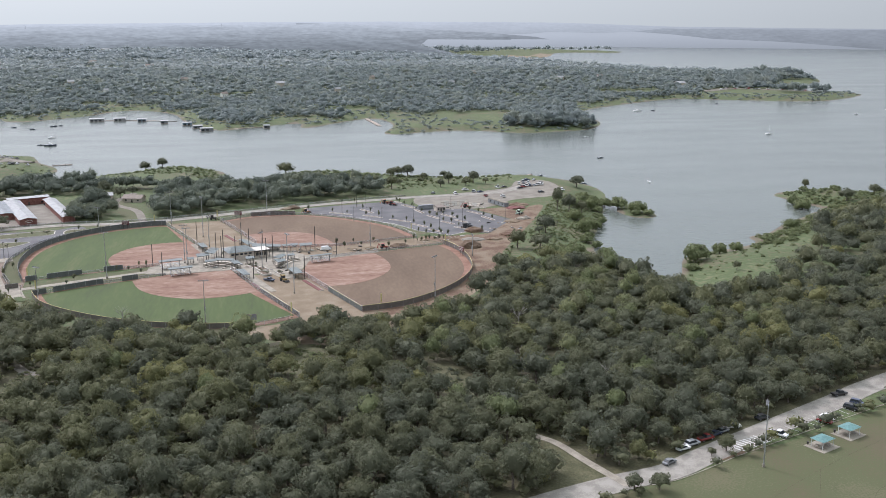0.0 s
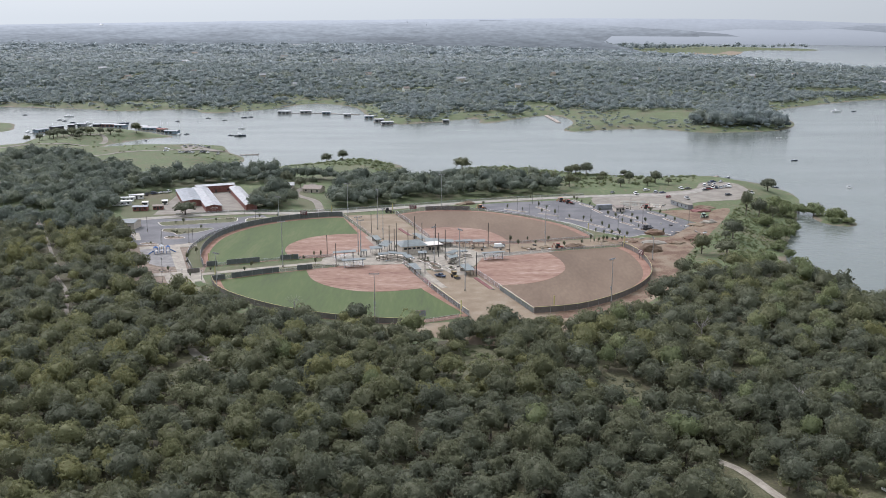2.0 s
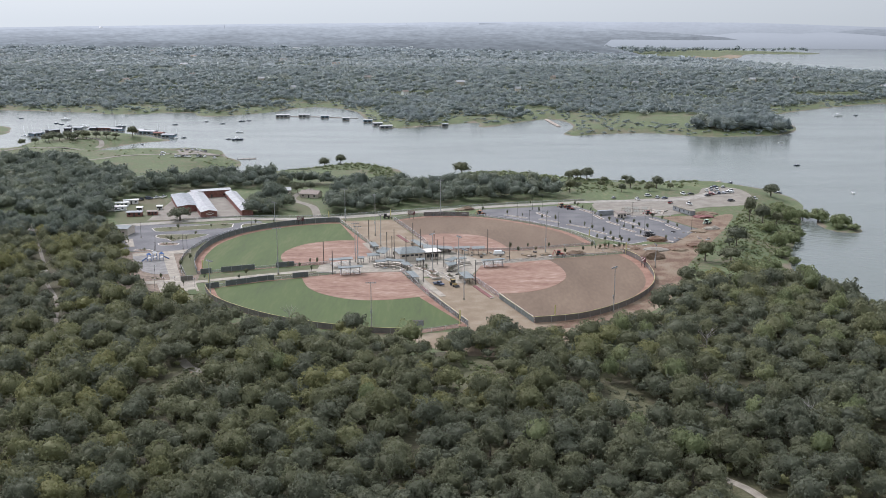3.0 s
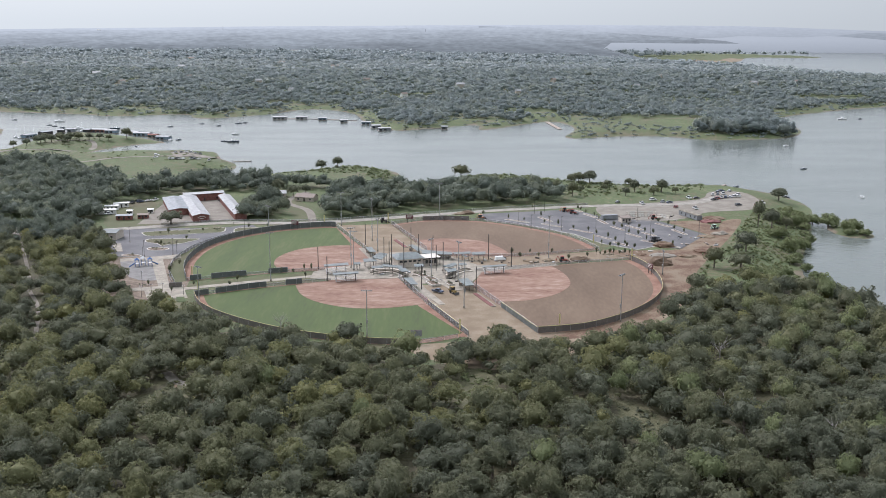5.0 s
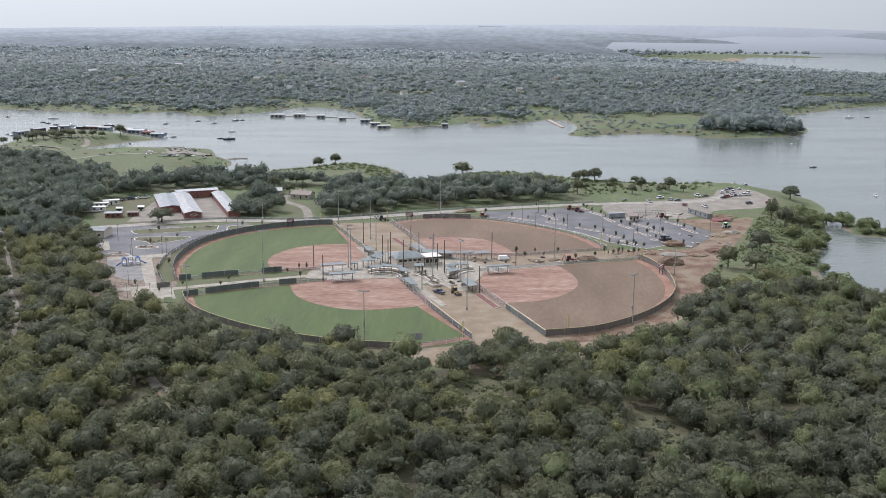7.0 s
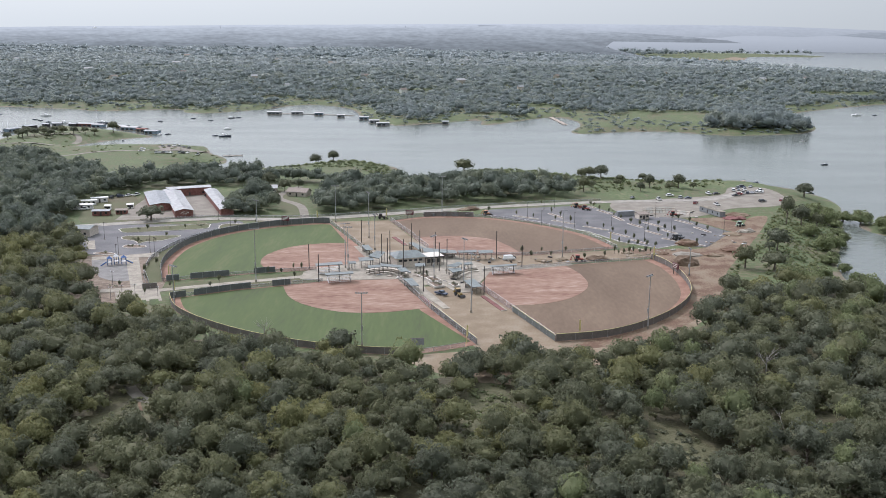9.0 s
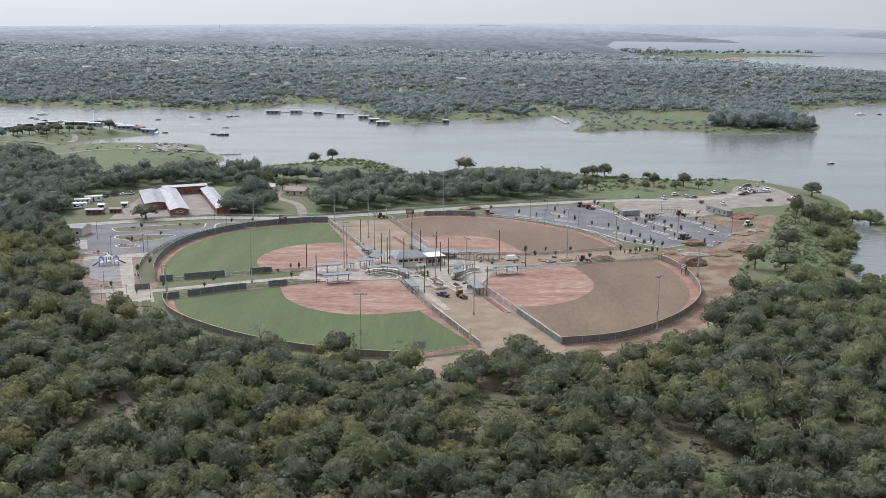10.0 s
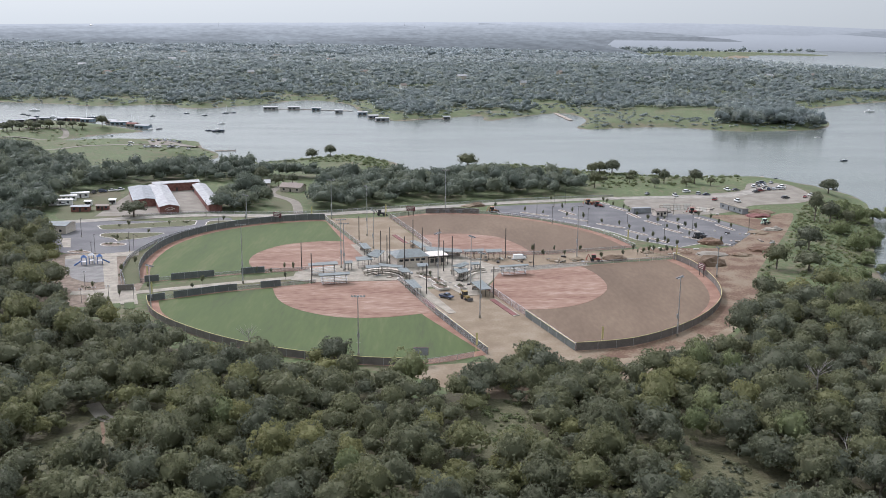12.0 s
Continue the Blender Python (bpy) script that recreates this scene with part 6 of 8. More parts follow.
M_BLUEW = plain("blue_grey_siding", (0.2, 0.26, 0.31), rough=0.6)
for x, y, w, d, r, rm, wl in ((-209.6, 1196, 22, 10, 3, M_METAL_WHITE, M_METAL_WHITE), (-182, 1200, 18, 10, 3, M_METAL_WHITE, M_METAL_WHITE), (-153, 1186, 13, 10, 3, M_METAL_WHITE, M_BLUEW), (-122.7, 1157, 11, 9, 5, M_METAL_WHITE, M_METAL_GREY), (-93, 1132, 14, 8, 10, M_METAL_WHITE, M_BLUEW), (-78, 1092, 14, 9, 15, M_METAL_WHITE, M_METAL_GREY), (-66, 1062, 18, 10, 12, M_METAL_WHITE, M_METAL_GREY), (4, 1082, 9, 9, 0, M_METAL_GREY, M_SCREEN),
                               (-329, 1001, 24, 12, -12, M_METAL_WHITE, M_BLUEW), (-312, 984, 13, 10, -12, M_BRICK, M_WOOD), (-296, 966, 19, 10, -14, M_METAL_GREY, M_BLUEW), (-342, 1014, 15, 9, -12, M_METAL_WHITE, M_WOOD), (-372, 1027, 17, 9, -8, M_METAL_WHITE, M_BLUEW), (-389, 1036, 20, 9, -6, M_METAL_WHITE, M_BRICK), (-402, 1034, 10, 9, -5, M_METAL_GREY, M_DARK), (-421, 1038, 12, 9, 5, M_METAL_GREY, M_METAL_GREY), (-430, 1029, 9, 8, 5, M_METAL_GREY, M_DARK), (-440, 1010, 18, 9, 60, M_METAL_GREY, M_DARK), (-446, 980, 22, 9, 70, M_METAL_GREY, M_BLUEW)):
    boathouse(x, y, w * 0.78, d * 0.8, r, rm, wl, "floating boat shed with a shallow metal roof")


def pier(points, width, label):
    ob = thing("pier", label, "pier", "piers", Matrix.Translation((points[0][0], points[0][1], WATER)))
    for a, b in zip(points, points[1:]):
        d = (Vector(b) - Vector(a)).normalized()
        n = Vector((-d.y, d.x)) * width / 2
        o = Vector(points[0])
        bm = bmesh.new()
        q = [Vector(a) - o + n, Vector(b) - o + n, Vector(b) - o - n, Vector(a) - o - n]
        t, l = [bm.verts.new((v.x, v.y, 0.6)) for v in q], [bm.verts.new((v.x, v.y, 0.2)) for v in q]
        bm.faces.new(t)
        for i in range(4):
            bm.faces.new((t[i], l[i], l[(i + 1) % 4], t[(i + 1) % 4]))
        bmesh.ops.recalc_face_normals(bm, faces=bm.faces)
        part("deck", bm, M_WOOD, ob)
        for k in range(4):
            p = Vector(a).lerp(Vector(b), k / 3) - o
            bm = bmesh.new()
            rod(bm, (p.x, p.y, -2), (p.x, p.y, 1.6), 0.18, None, 6)
            part("pile", bm, M_DARK, ob)


pier([(-220, 1203), (-170, 1200), (-109, 1180)], 2.5, "grey floating pier linking boat sheds")
pier([(-58, 1070), (-30, 1076)], 2.5, "grey floating pier near the far shore")
pier([(-27, 1078), (4, 1092)], 2.0, "thin floating pier to a dark boat shed")
pier([(134, 1172), (141, 1080)], 5.0, "broad grey boat ramp jetty")
pier([(-186, 794), (-170, 798)], 2.0, "short pier at the tip of the spit")
pier([(205, 655), (222, 672)], 2.5, "short pier beside the boat ramp")
for x, y in ((-412, 1044), (-380, 1044), (-352, 1022), (-322, 1012), (-318, 1006), (-306, 984), (-452, 972), (-455, 990), (-450, 1002), (-448, 1018), (-286, 958), (-460, 980)):
    boat("sailboat", x, y, 80, False)

# ---- far houses ----
for i, (x, y, w, r) in enumerate(FAR_HOUSES_PLAN):
    z = float(land_height(np.array([float(x)]), np.array([float(y)]))[0])
    small_building("house", "pale distant house among woods" if i % 3 else "white-walled distant house among woods", x, y, w, w * 0.55, 5.0 + (i % 3), r * 57, M_TRAILER if i % 3 == 0 else M_TAN, M_SHINGLE if i % 2 else M_METAL_WHITE, 2.6, z - 0.3, "houses on the far shore")


# ---- masts and a water tower on the horizon ----
def radio_mast(x, y, h):
    z = float(land_height(np.array([float(x)]), np.array([float(y)]))[0])
    ob = thing("radio_mast", "thin grey lattice mast far off", "mast", "distant masts", Matrix.Translation((x, y, z)))
    bm = bmesh.new()
    rod(bm, (0, 0, 0), (0, 0, h), 1.2, 0.6, 4)
    part("mast", bm, M_STEEL, ob)
    bm = bmesh.new()
    rod(bm, (0, 0, h), (0, 0, h + 6), 0.25, None, 4)
    part("antenna", bm, M_STEEL, ob)


for x, y, h in ((-985, 4380, 76), (-175, 4560, 70), (-80, 4300, 62)):
    radio_mast(x, y, h)
# the white siding on the tower imitates the haze in front of it
wt = thing("water_tower", "far water tower, pale with haze in its colour", "water tower", m=Matrix.Translation((-1540, 4380, 24)))
bm = bmesh.new()
rod(bm, (0, 0, 0), (0, 0, 60), 2.5, 2.0, 8)
part("stem", bm, M_TRAILER, wt)
bm = bmesh.new()
bmesh.ops.create_uvsphere(bm, u_segments=12, v_segments=8, radius=1, matrix=Matrix.Translation((0, 0, 62)) @ Matrix.Diagonal((9, 9, 5, 1)))
part("tank", bm, M_TRAILER, wt)

# camp on the far point
drape("lane", [(760, 1500), (828, 1528), (900, 1522), (975, 1490)], 22, 0.4, M_GRAVEL, "pale gravel camp ground on the far point")
for i in range(26):
    x, y = 800 + 6.4 * i + (i * 37 % 5), 1512 + (i * 53 % 23) - max(0, i - 16) * 2.2
    z = float(land_height(np.array([x]), np.array([y]))[0])
    if z > WATER + 0.5:
        vehicle(("van", "suv", "pickup")[i % 3], ("white", "silver", "white", "grey", "red")[i % 5], x, y, 37 * i % 180, z=z + 0.4)

# ---- west side: kerbed beds, outer fence, forecourt posts ----
def bed(outline, fill, label, z=0.08):
    """A kerbed bed of free outline: a kerb as a real step round grass or mulch."""
    cx, cy = sum(q[0] for q in outline) / len(outline), sum(q[1] for q in outline) / len(outline)
    ob = thing("planting_island", label, "planting bed", "car park islands", Matrix.Translation((cx, cy, z)))
    rim = [(x - cx, y - cy) for x, y in smooth(outline, 3, True)]
    inner = toward(rim, (0, 0), 0.5)
    bm = bmesh.new()
    rings = [[bm.verts.new((x, y, h)) for x, y in pts] for pts, h in ((rim, 0), (rim, 0.18), (inner, 0.18), (inner, 0.02))]
    n = len(rim)
    for a, b in zip(rings, rings[1:]):
        for i in range(n):
            bm.faces.new((a[i], a[(i + 1) % n], b[(i + 1) % n], b[i]))
    bmesh.ops.recalc_face_normals(bm, faces=bm.faces)
    part("kerb", bm, M_KERB, ob)
    bm = bmesh.new()
    f = bm.faces.new([bm.verts.new((x, y, 0.13)) for x, y in inner])
    bmesh.ops.triangulate(bm, faces=[f])
    bmesh.ops.recalc_face_normals(bm, faces=bm.faces)
    part("grass" if fill is M_LAWN else "mulch", bm, fill, ob)


bed([(-164.5, 457), (-164.5, 462), (-144, 468.5), (-124, 475), (-121, 469.7), (-121.5, 463), (-134, 458.5), (-148, 454.5), (-159.7, 451.5)], M_LAWN, "long kerbed grass island in the car park")
bed([(-156.8, 436.7), (-157.2, 443.5), (-144, 445), (-131.4, 445.7), (-130, 442.3), (-136.6, 433), (-142.8, 430), (-145.5, 426.5), (-149.3, 432)], M_LAWN, "kerbed grass island with shrubs in the car park")
bed([(-151.4, 420.5), (-148.7, 424), (-140.4, 422), (-140.7, 417.7), (-148, 416.6)], M_BARK_BED, "small round kerbed bed with dry shrubs")
bed([(-113, 460.4), (-115.5, 474), (-102.2, 475), (-98.6, 463)], M_LAWN, "kerbed grass corner beside the fence")
bed([(-160, 405), (-158, 408), (-152, 407), (-149, 403.5), (-154, 402.5)], M_BARK_BED, "small kerbed bed beside the path")
fence([(-118.1, 350.9), (-126.1, 371), (-130, 392.7), (-129.7, 406.7), (-127.2, 423.9), (-120.5, 442.6), (-102.1, 460.8)], 1.8, "grey chain-link fence round the outfield bank", step=4.0)
fence([(-118.6, 343.8), (-113.2, 345.5)], 2.2, "short fence panel with a brown windscreen", fabric=M_SCREEN_BROWN, step=3.0)


def bollard_lamp(x, y, h):
    ob = thing("path_lamp", "slim dark lamp on the concrete forecourt", "lamp", "forecourt lamps", Matrix.Translation((x, y, 0.14)))
    bm = bmesh.new()
    rod(bm, (0, 0, 0), (0, 0, h), 0.09, 0.06, 8)
    part("post", bm, M_DARK, ob)
    bm = bmesh.new()
    rod(bm, (-0.5, 0, h), (0.5, 0, h), 0.06, None, 6)
    part("arm", bm, M_DARK, ob)
    for s in (-0.5, 0.5):
        bm = bmesh.new()
        rod(bm, (s, 0, h - 0.2), (s, 0, h + 0.12), 0.2, 0.1, 8)
        part("lamp", bm, M_STEEL, ob)


for x, y, h in ((-123.4, 333.5, 4.2), (-118.4, 333.7, 4.6), (-126, 328, 5.0), (-130.8, 345, 7.0), (-117.8, 324, 4.2), (-109, 332, 4.4)):
    bollard_lamp(x, y, h)


# ---- warm-up strips beside the foul lines ----
for q in ([(-7.5, 334.5), (-5.6, 335.2), (1.4, 315.6), (-0.5, 314.8)], [(16.6, 335.6), (18.6, 336.4), (25.6, 316.4), (23.6, 315.6)], [(-23.8, 444.1), (-21.7, 445), (-15, 426.3), (-16.9, 425.5)]):
    slab("bullpen", q, 0.24, M_CLAY_DARK, label="dark red warm-up strip edged with concrete", category="field")
    slab("kerb", ribbon([q[1], q[2]], 0.5), 0.3, M_CONC, label="concrete edge of a warm-up strip", category="kerb")
    slab("kerb", ribbon([q[3], q[2]], 0.8), 0.29, M_CONC, label="concrete end of a warm-up strip", category="kerb")

# ---- building ground east of the fields ----
mound(110.5, 391, 6.5, 3.4, M_BROWN, 40, "dark brown heap of topsoil beside the fence")
mound(115.5, 409, 7, 1.1, M_GRAVEL, 41, "grey heap of crushed stone")
mound(163, 497, 6.5, 1.5, M_CLAY_DARK, 42, "heap of dark red clay by the lawn")
mound(160.5, 463, 3.5, 1.5, M_GRAVEL, 43, "grey heap of gravel on bare soil")
for k, line in enumerate(([(97, 404), (112, 418), (127, 424), (147, 444), (168, 460)], [(99, 408), (114, 422), (129, 428), (146, 450), (158, 464)])):
    drape("wheel_track", line, 0.5, 0.09, M_SAND, "pale wheel track across the bare soil", "track")


# ---- stone terraces behind the backstops, shrubs in the planters ----
def terrace(line, centre, label):
    """Three curved seat steps, each one higher than the one before it."""
    ob = thing("seat_terrace", label, "terrace", "seat terraces", Matrix.Translation((centre[0], centre[1], 0.2)))
    rel = [(x - centre[0], y - centre[1]) for x, y in smooth(line, 5)]
    for k in range(3):
        rim = ribbon(toward(rel, (0, 0), -1.3 * k - 0.6), 1.25)
        bm = bmesh.new()
        top = [bm.verts.new((x, y, 0.45 * (k + 1))) for x, y in rim]
        low = [bm.verts.new((x, y, 0)) for x, y in rim]
        n = len(rim)
        half = n // 2
        for i in range(half - 1):
            bm.faces.new((top[i], top[i + 1], top[n - 2 - i], top[n - 1 - i]))
        for i in range(n):
            bm.faces.new((top[i], top[(i + 1) % n], low[(i + 1) % n], low[i]))
        bmesh.ops.recalc_face_normals(bm, faces=bm.faces)
        part("step", bm, M_CONC if k % 2 else M_BLOCK, ob)


terrace([(-30, 368), (-27, 371), (-22.5, 371.5), (-18.5, 368.5), (-15.5, 363)], (-26, 355), "curved tan stone seat steps behind home plate")
terrace([(8, 362), (10.5, 368), (13.5, 372.5), (17.5, 374.5)], (24, 358), "curved pale concrete seat steps beside the plaza")


def panel_stack(x, y, turn, n):
    """Concrete wall panels leaning on a timber rack."""
    ob = thing("panel_stack", "grey concrete wall panels leaning on a rack", "building material", "building materials", pose(x, y, 0.06, 0, 0, turn))
    for k in range(n):
        bm = bmesh.new()
        box(bm, k * 1.9, -0.1, 0, k * 1.9 + 1.7, 0.12, 2.6)
        bmesh.ops.rotate(bm, verts=bm.verts, cent=(0, 0, 0), matrix=Matrix.Rotation(radians(-38), 3, "X"))
        part("panel", bm, M_KERB if k % 3 else M_BLOCK, ob)
    bm = bmesh.new()
    box(bm, -0.2, 0.9, 0, n * 1.9, 1.1, 1.5)
    part("rack", bm, M_WOOD, ob)


panel_stack(116, 512, 8, 10)
panel_stack(117, 517, 8, 10)
panel_stack(134, 510, -30, 4)


def site_hall(x, y, length, turn):
    """A long low steel site building with a flat ribbed roof."""
    ob = thing("site_building", "long low grey steel site building on gravel", "building", "", pose(x, y, 0.06, 0, 0, turn))
    bm = bmesh.new()
    box(bm, -length / 2, -1.8, 0.2, length / 2, 1.8, 3.0)
    part("wall", bm, M_METAL_GREY, ob)
    bm = bmesh.new()
    box(bm, -length / 2 - 0.2, -2.0, 3.0, length / 2 + 0.2, 2.0, 3.2)
    for k in range(int(length)):
        box(bm, -length / 2 + k, -2.0, 3.2, -length / 2 + k + 0.1, 2.0, 3.26)
    part("roof", bm, M_CONC, ob)
    for k in range(4):
        bm = bmesh.new()
        u = -length * 0.38 + k * length * 0.25
        box(bm, u, -1.86, 0.4 if k == 1 else 1.2, u + 1.0, -1.8, 2.3)
        part("door" if k == 1 else "window", bm, M_DARK if k == 1 else M_GLASS, ob)


site_hall(154.6, 511, 20, -71)

# ---- trees ----
def dome(level):
    """A ball of triangles: vertices on the unit sphere."""
    bm = bmesh.new()
    bmesh.ops.create_icosphere(bm, subdivisions=level, radius=1)
    v = np.array([tuple(q.co) for q in bm.verts])
    f = np.array([[q.index for q in p.verts] for p in bm.faces])
    bm.free()
    return v, f


def puff_crown(seed, puffs, leaves, leaf, tall=1.0, level=3, ruffle=0.45):
    """A crown of rounded leaf puffs set with small leaf sprays, for a tree of crown radius 1 with its foot at z 0. Vertices and triangles."""
    rng = np.random.default_rng(seed)
    squash = np.array((1, 1, 0.82 * tall))
    c0 = np.array((0, 0, 0.92 * tall))
    k = np.arange(puffs) + rng.uniform(-0.3, 0.3, puffs)
    up = 0.98 - 1.35 * (k + 0.5) / puffs
    turn = k * 2.39996 + rng.uniform(-0.25, 0.25, puffs)
    flat = np.sqrt(np.clip(1 - up ** 2, 0, 1))
    out = np.stack([np.cos(turn) * flat, np.sin(turn) * flat, up], 1)
    lean = 1 + 0.16 * np.sin(turn * 2 + seed)
    size = rng.uniform(0.75, 1.25, puffs) * (0.36 if puffs < 12 else 1.27 / math.sqrt(puffs))
    centre = out * ((0.94 - size) * rng.uniform(0.78, 1.06, puffs) * lean)[:, None]
    # the inner mass: a shell that bulges where the puffs are
    ball, tri = dome(level)
    along = ball @ centre.T
    miss = size[None] ** 2 - ((centre ** 2).sum(1)[None] - along ** 2)
    reach = np.where((miss > 0) & (along > 0), along + np.sqrt(np.clip(miss, 0, None)), 0.42).max(1)
    verts = [ball * (np.clip(reach, 0.42, 1.2) * 0.84 * rng.uniform(0.92, 1.05, len(ball)))[:, None] * squash + c0]
    which = rng.choice(puffs, leaves, p=size ** 2 / (size ** 2).sum())
    d = rng.normal(size=(leaves, 3)) * 0.8 + out[which] * 0.8
    d[:, 2] += 0.2
    d /= np.linalg.norm(d, axis=1)[:, None]
    p = (centre[which] + d * (size[which] * rng.uniform(0.82, 1.1, leaves))[:, None]) * squash + c0
    n = d + rng.normal(size=d.shape) * ruffle
    n /= np.linalg.norm(n, axis=1)[:, None]
    u = np.cross(n, rng.normal(size=d.shape))
    u /= np.linalg.norm(u, axis=1)[:, None]
    w = np.cross(n, u)
    s = (leaf * rng.uniform(0.5, 1.4, leaves))[:, None]
    bend = rng.uniform(-0.6, 0.6, (leaves, 1))
    verts.append(np.stack([p + u * s * 1.15, p - u * s * 0.6 + w * s * (0.95 + bend), p - u * s * 0.6 - w * s * (0.95 - bend) + n * s * 0.3], 1).reshape(-1, 3))
    return np.concatenate(verts), np.concatenate([tri, len(ball) + np.arange(leaves)[:, None] * 3 + np.array([[0, 1, 2]])])


def trunk_shape(seed, seg=6):
    """A tapered trunk that forks into limbs, for the same unit tree."""
    rng = np.random.default_rng(seed)
    bm = bmesh.new()
    rod(bm, (0, 0, -0.15), (0.02, 0.01, 0.75), 0.075, 0.05, seg)
    for i in range(5):
        a = i * 1.26 + rng.uniform(-0.4, 0.4)
        rod(bm, (0.02, 0.01, 0.5 + 0.05 * i), (math.cos(a) * 0.5, math.sin(a) * 0.5, 1.0 + rng.uniform(0, 0.2)), 0.04, 0.012, seg)
    return bm


def spots(poly, step, seed, keep=1.0, avoid=(), margin=0.0):
    """Uneven places inside a polygon, clear of other areas."""
    rng = np.random.default_rng(seed)
    xs, ys = np.array(poly).T
    gx, gy = np.meshgrid(np.arange(xs.min(), xs.max(), step), np.arange(ys.min(), ys.max(), step))
    px = (gx + rng.uniform(-0.45, 0.45, gx.shape) * step).ravel()
    py = (gy + rng.uniform(-0.45, 0.45, gy.shape) * step).ravel()
    ok = inside(px, py, poly) & (rng.random(px.shape) < keep)
    for a in avoid:
        near = inside(px, py, a)
        if margin:
            near |= edge_distance(px, py, a) < margin
        ok &= ~near
    return np.stack([px[ok], py[ok]], 1)


def scatter(name, protos, where, size, mat, label, category, seed, flat=1.0, sink=0.0):
    """One mesh of many trees of kind stuff. size: smallest and largest crown radius; where: places x, y."""
    rng = np.random.default_rng(seed)
    n = len(where)
    z = land_height(where[:, 0], where[:, 1])
    where, z = where[z > WATER + 0.3], z[z > WATER + 0.3]
    n = len(where)
    which = rng.integers(len(protos), size=n)
    rad = size[0] + (size[1] - size[0]) * rng.random(n) ** 1.3
    turn = rng.uniform(0, 6.283, n)
    rise = rad * rng.uniform(0.8, 1.3, n) * flat
    drift = np.array([noise.noise((x * 0.012, y * 0.012, seed)) for x, y in where])
    tint = np.clip(0.25 + drift * 0.28 + rng.normal(size=n) * 0.24, 0, 0.999)
    vs, fs, ts, base = [], [], [], 0
    for k, (pv, pf) in enumerate(protos):
        sel = np.nonzero(which == k)[0]
        if not len(sel):
            continue
        c, s = np.cos(turn[sel])[:, None], np.sin(turn[sel])[:, None]
        x = (pv[None, :, 0] * c - pv[None, :, 1] * s) * rad[sel][:, None] + where[sel, 0][:, None]
        y = (pv[None, :, 0] * s + pv[None, :, 1] * c) * rad[sel][:, None] + where[sel, 1][:, None]
        zz = pv[None, :, 2] * rise[sel][:, None] + z[sel][:, None] - sink * rise[sel][:, None]
        vs.append(np.stack([x, y, zz], -1).reshape(-1, 3))
        fs.append((pf[None] + (base + np.arange(len(sel)) * len(pv))[:, None, None]).reshape(-1, 3))
        ts.append(np.repeat(tint[sel], len(pf)))
        base += len(sel) * len(pv)
    v, f, t = np.concatenate(vs), np.concatenate(fs), np.concatenate(ts)
    me = bpy.data.meshes.new(name)
    me.vertices.add(len(v))
    me.vertices.foreach_set("co", v.astype(np.float32).ravel())
    me.loops.add(f.size)
    me.loops.foreach_set("vertex_index", f.astype(np.int32).ravel())
    me.polygons.add(len(f))
    me.polygons.foreach_set("loop_start", np.arange(0, f.size, 3, dtype=np.int32))
    me.update(calc_edges=True)
    me.polygons.foreach_set("use_smooth", np.ones(len(f), bool))
    at = me.attributes.new("tint", "FLOAT", "FACE")
    at.data.foreach_set("value", t.astype(np.float32))
    return tagged(finish(name, me, mat), label, category, kind="stuff")


NEAR_PROTOS = [puff_crown(sd, n, 980, 0.054, t, 2) for sd, n, t in ((1, 44, 1.0), (2, 54, 1.1), (3, 40, 0.92), (4, 50, 1.2), (5, 58, 1.0), (6, 46, 1.05))]
MID_PROTOS = [puff_crown(sd, 24, 420, 0.068, t, 2) for sd, t in ((11, 1.0), (12, 1.15), (13, 0.95), (14, 1.1))]
LOW_PROTOS = [puff_crown(sd, 14, 190, 0.08, 1.05, 2) for sd in (15, 16, 17, 18)]
FAR_PROTOS = [puff_crown(sd, 7, 22, 0.15, t, 1, 0.1) for sd, t in ((21, 1.0), (22, 1.15), (23, 0.9), (24, 1.05), (25, 1.0))]
FAINT_PROTOS = [puff_crown(sd, 5, 8, 0.24, t, 1, 0.1) for sd, t in ((26, 1.0), (27, 1.1), (28, 0.9))]

FIELD_AREAS = [smooth(o, 4) + b[1:] + [h] + a[::-1][:-1] for _, o, b, a, _, h, _, _ in FIELDS]
WORKS = [(-122, 400), (-122, 330), (-104, 322), (-84, 292), (-40, 264), (-10, 260), (14, 268), (38, 270), (62, 276), (80, 296), (106, 330), (124, 352), (150, 400), (166, 450), (180, 500), (220, 570), (220, 640), (60, 700), (60, 560), (-60, 500), (-120, 500)]
PLAY = [(-172, 470), (-170, 380), (-150, 330), (-112, 322), (-112, 500), (-180, 500)]
ROADS = [ribbon(ROAD, 11), ribbon(SOUTH_ROAD, 10.5), ribbon(TRAIL, 5), ribbon([(-256, 492), (-243, 474), (-222, 432), (-189, 363), (-165, 314), (-154, 286), (-144, 258), (-135, 241)], 1.0)]
CLEARINGS = [smooth(c, 4, True) for c in ([(-97, 205), (-89, 217), (-83, 229), (-79, 227), (-75, 213), (-76, 202), (-85, 194), (-95, 197)], [(10, 236), (18, 240), (22, 222), (18, 206), (10, 198), (8, 216)], [(58, 212), (66, 204), (72, 186), (66, 178), (54, 186), (57, 200)], [(84, 206), (104, 211), (106, 203), (88, 197)])]
for c in CLEARINGS:
    slab("clearing", c, 0.03, M_DRY, 0.2, "structure", "dry olive grass in a woodland clearing", "grass")
drape("lane", [(-90, 236), (-83.5, 226.5), (-76, 224)], 3.6, 0.08, M_GRAVEL, "pale gravel track between the trees")
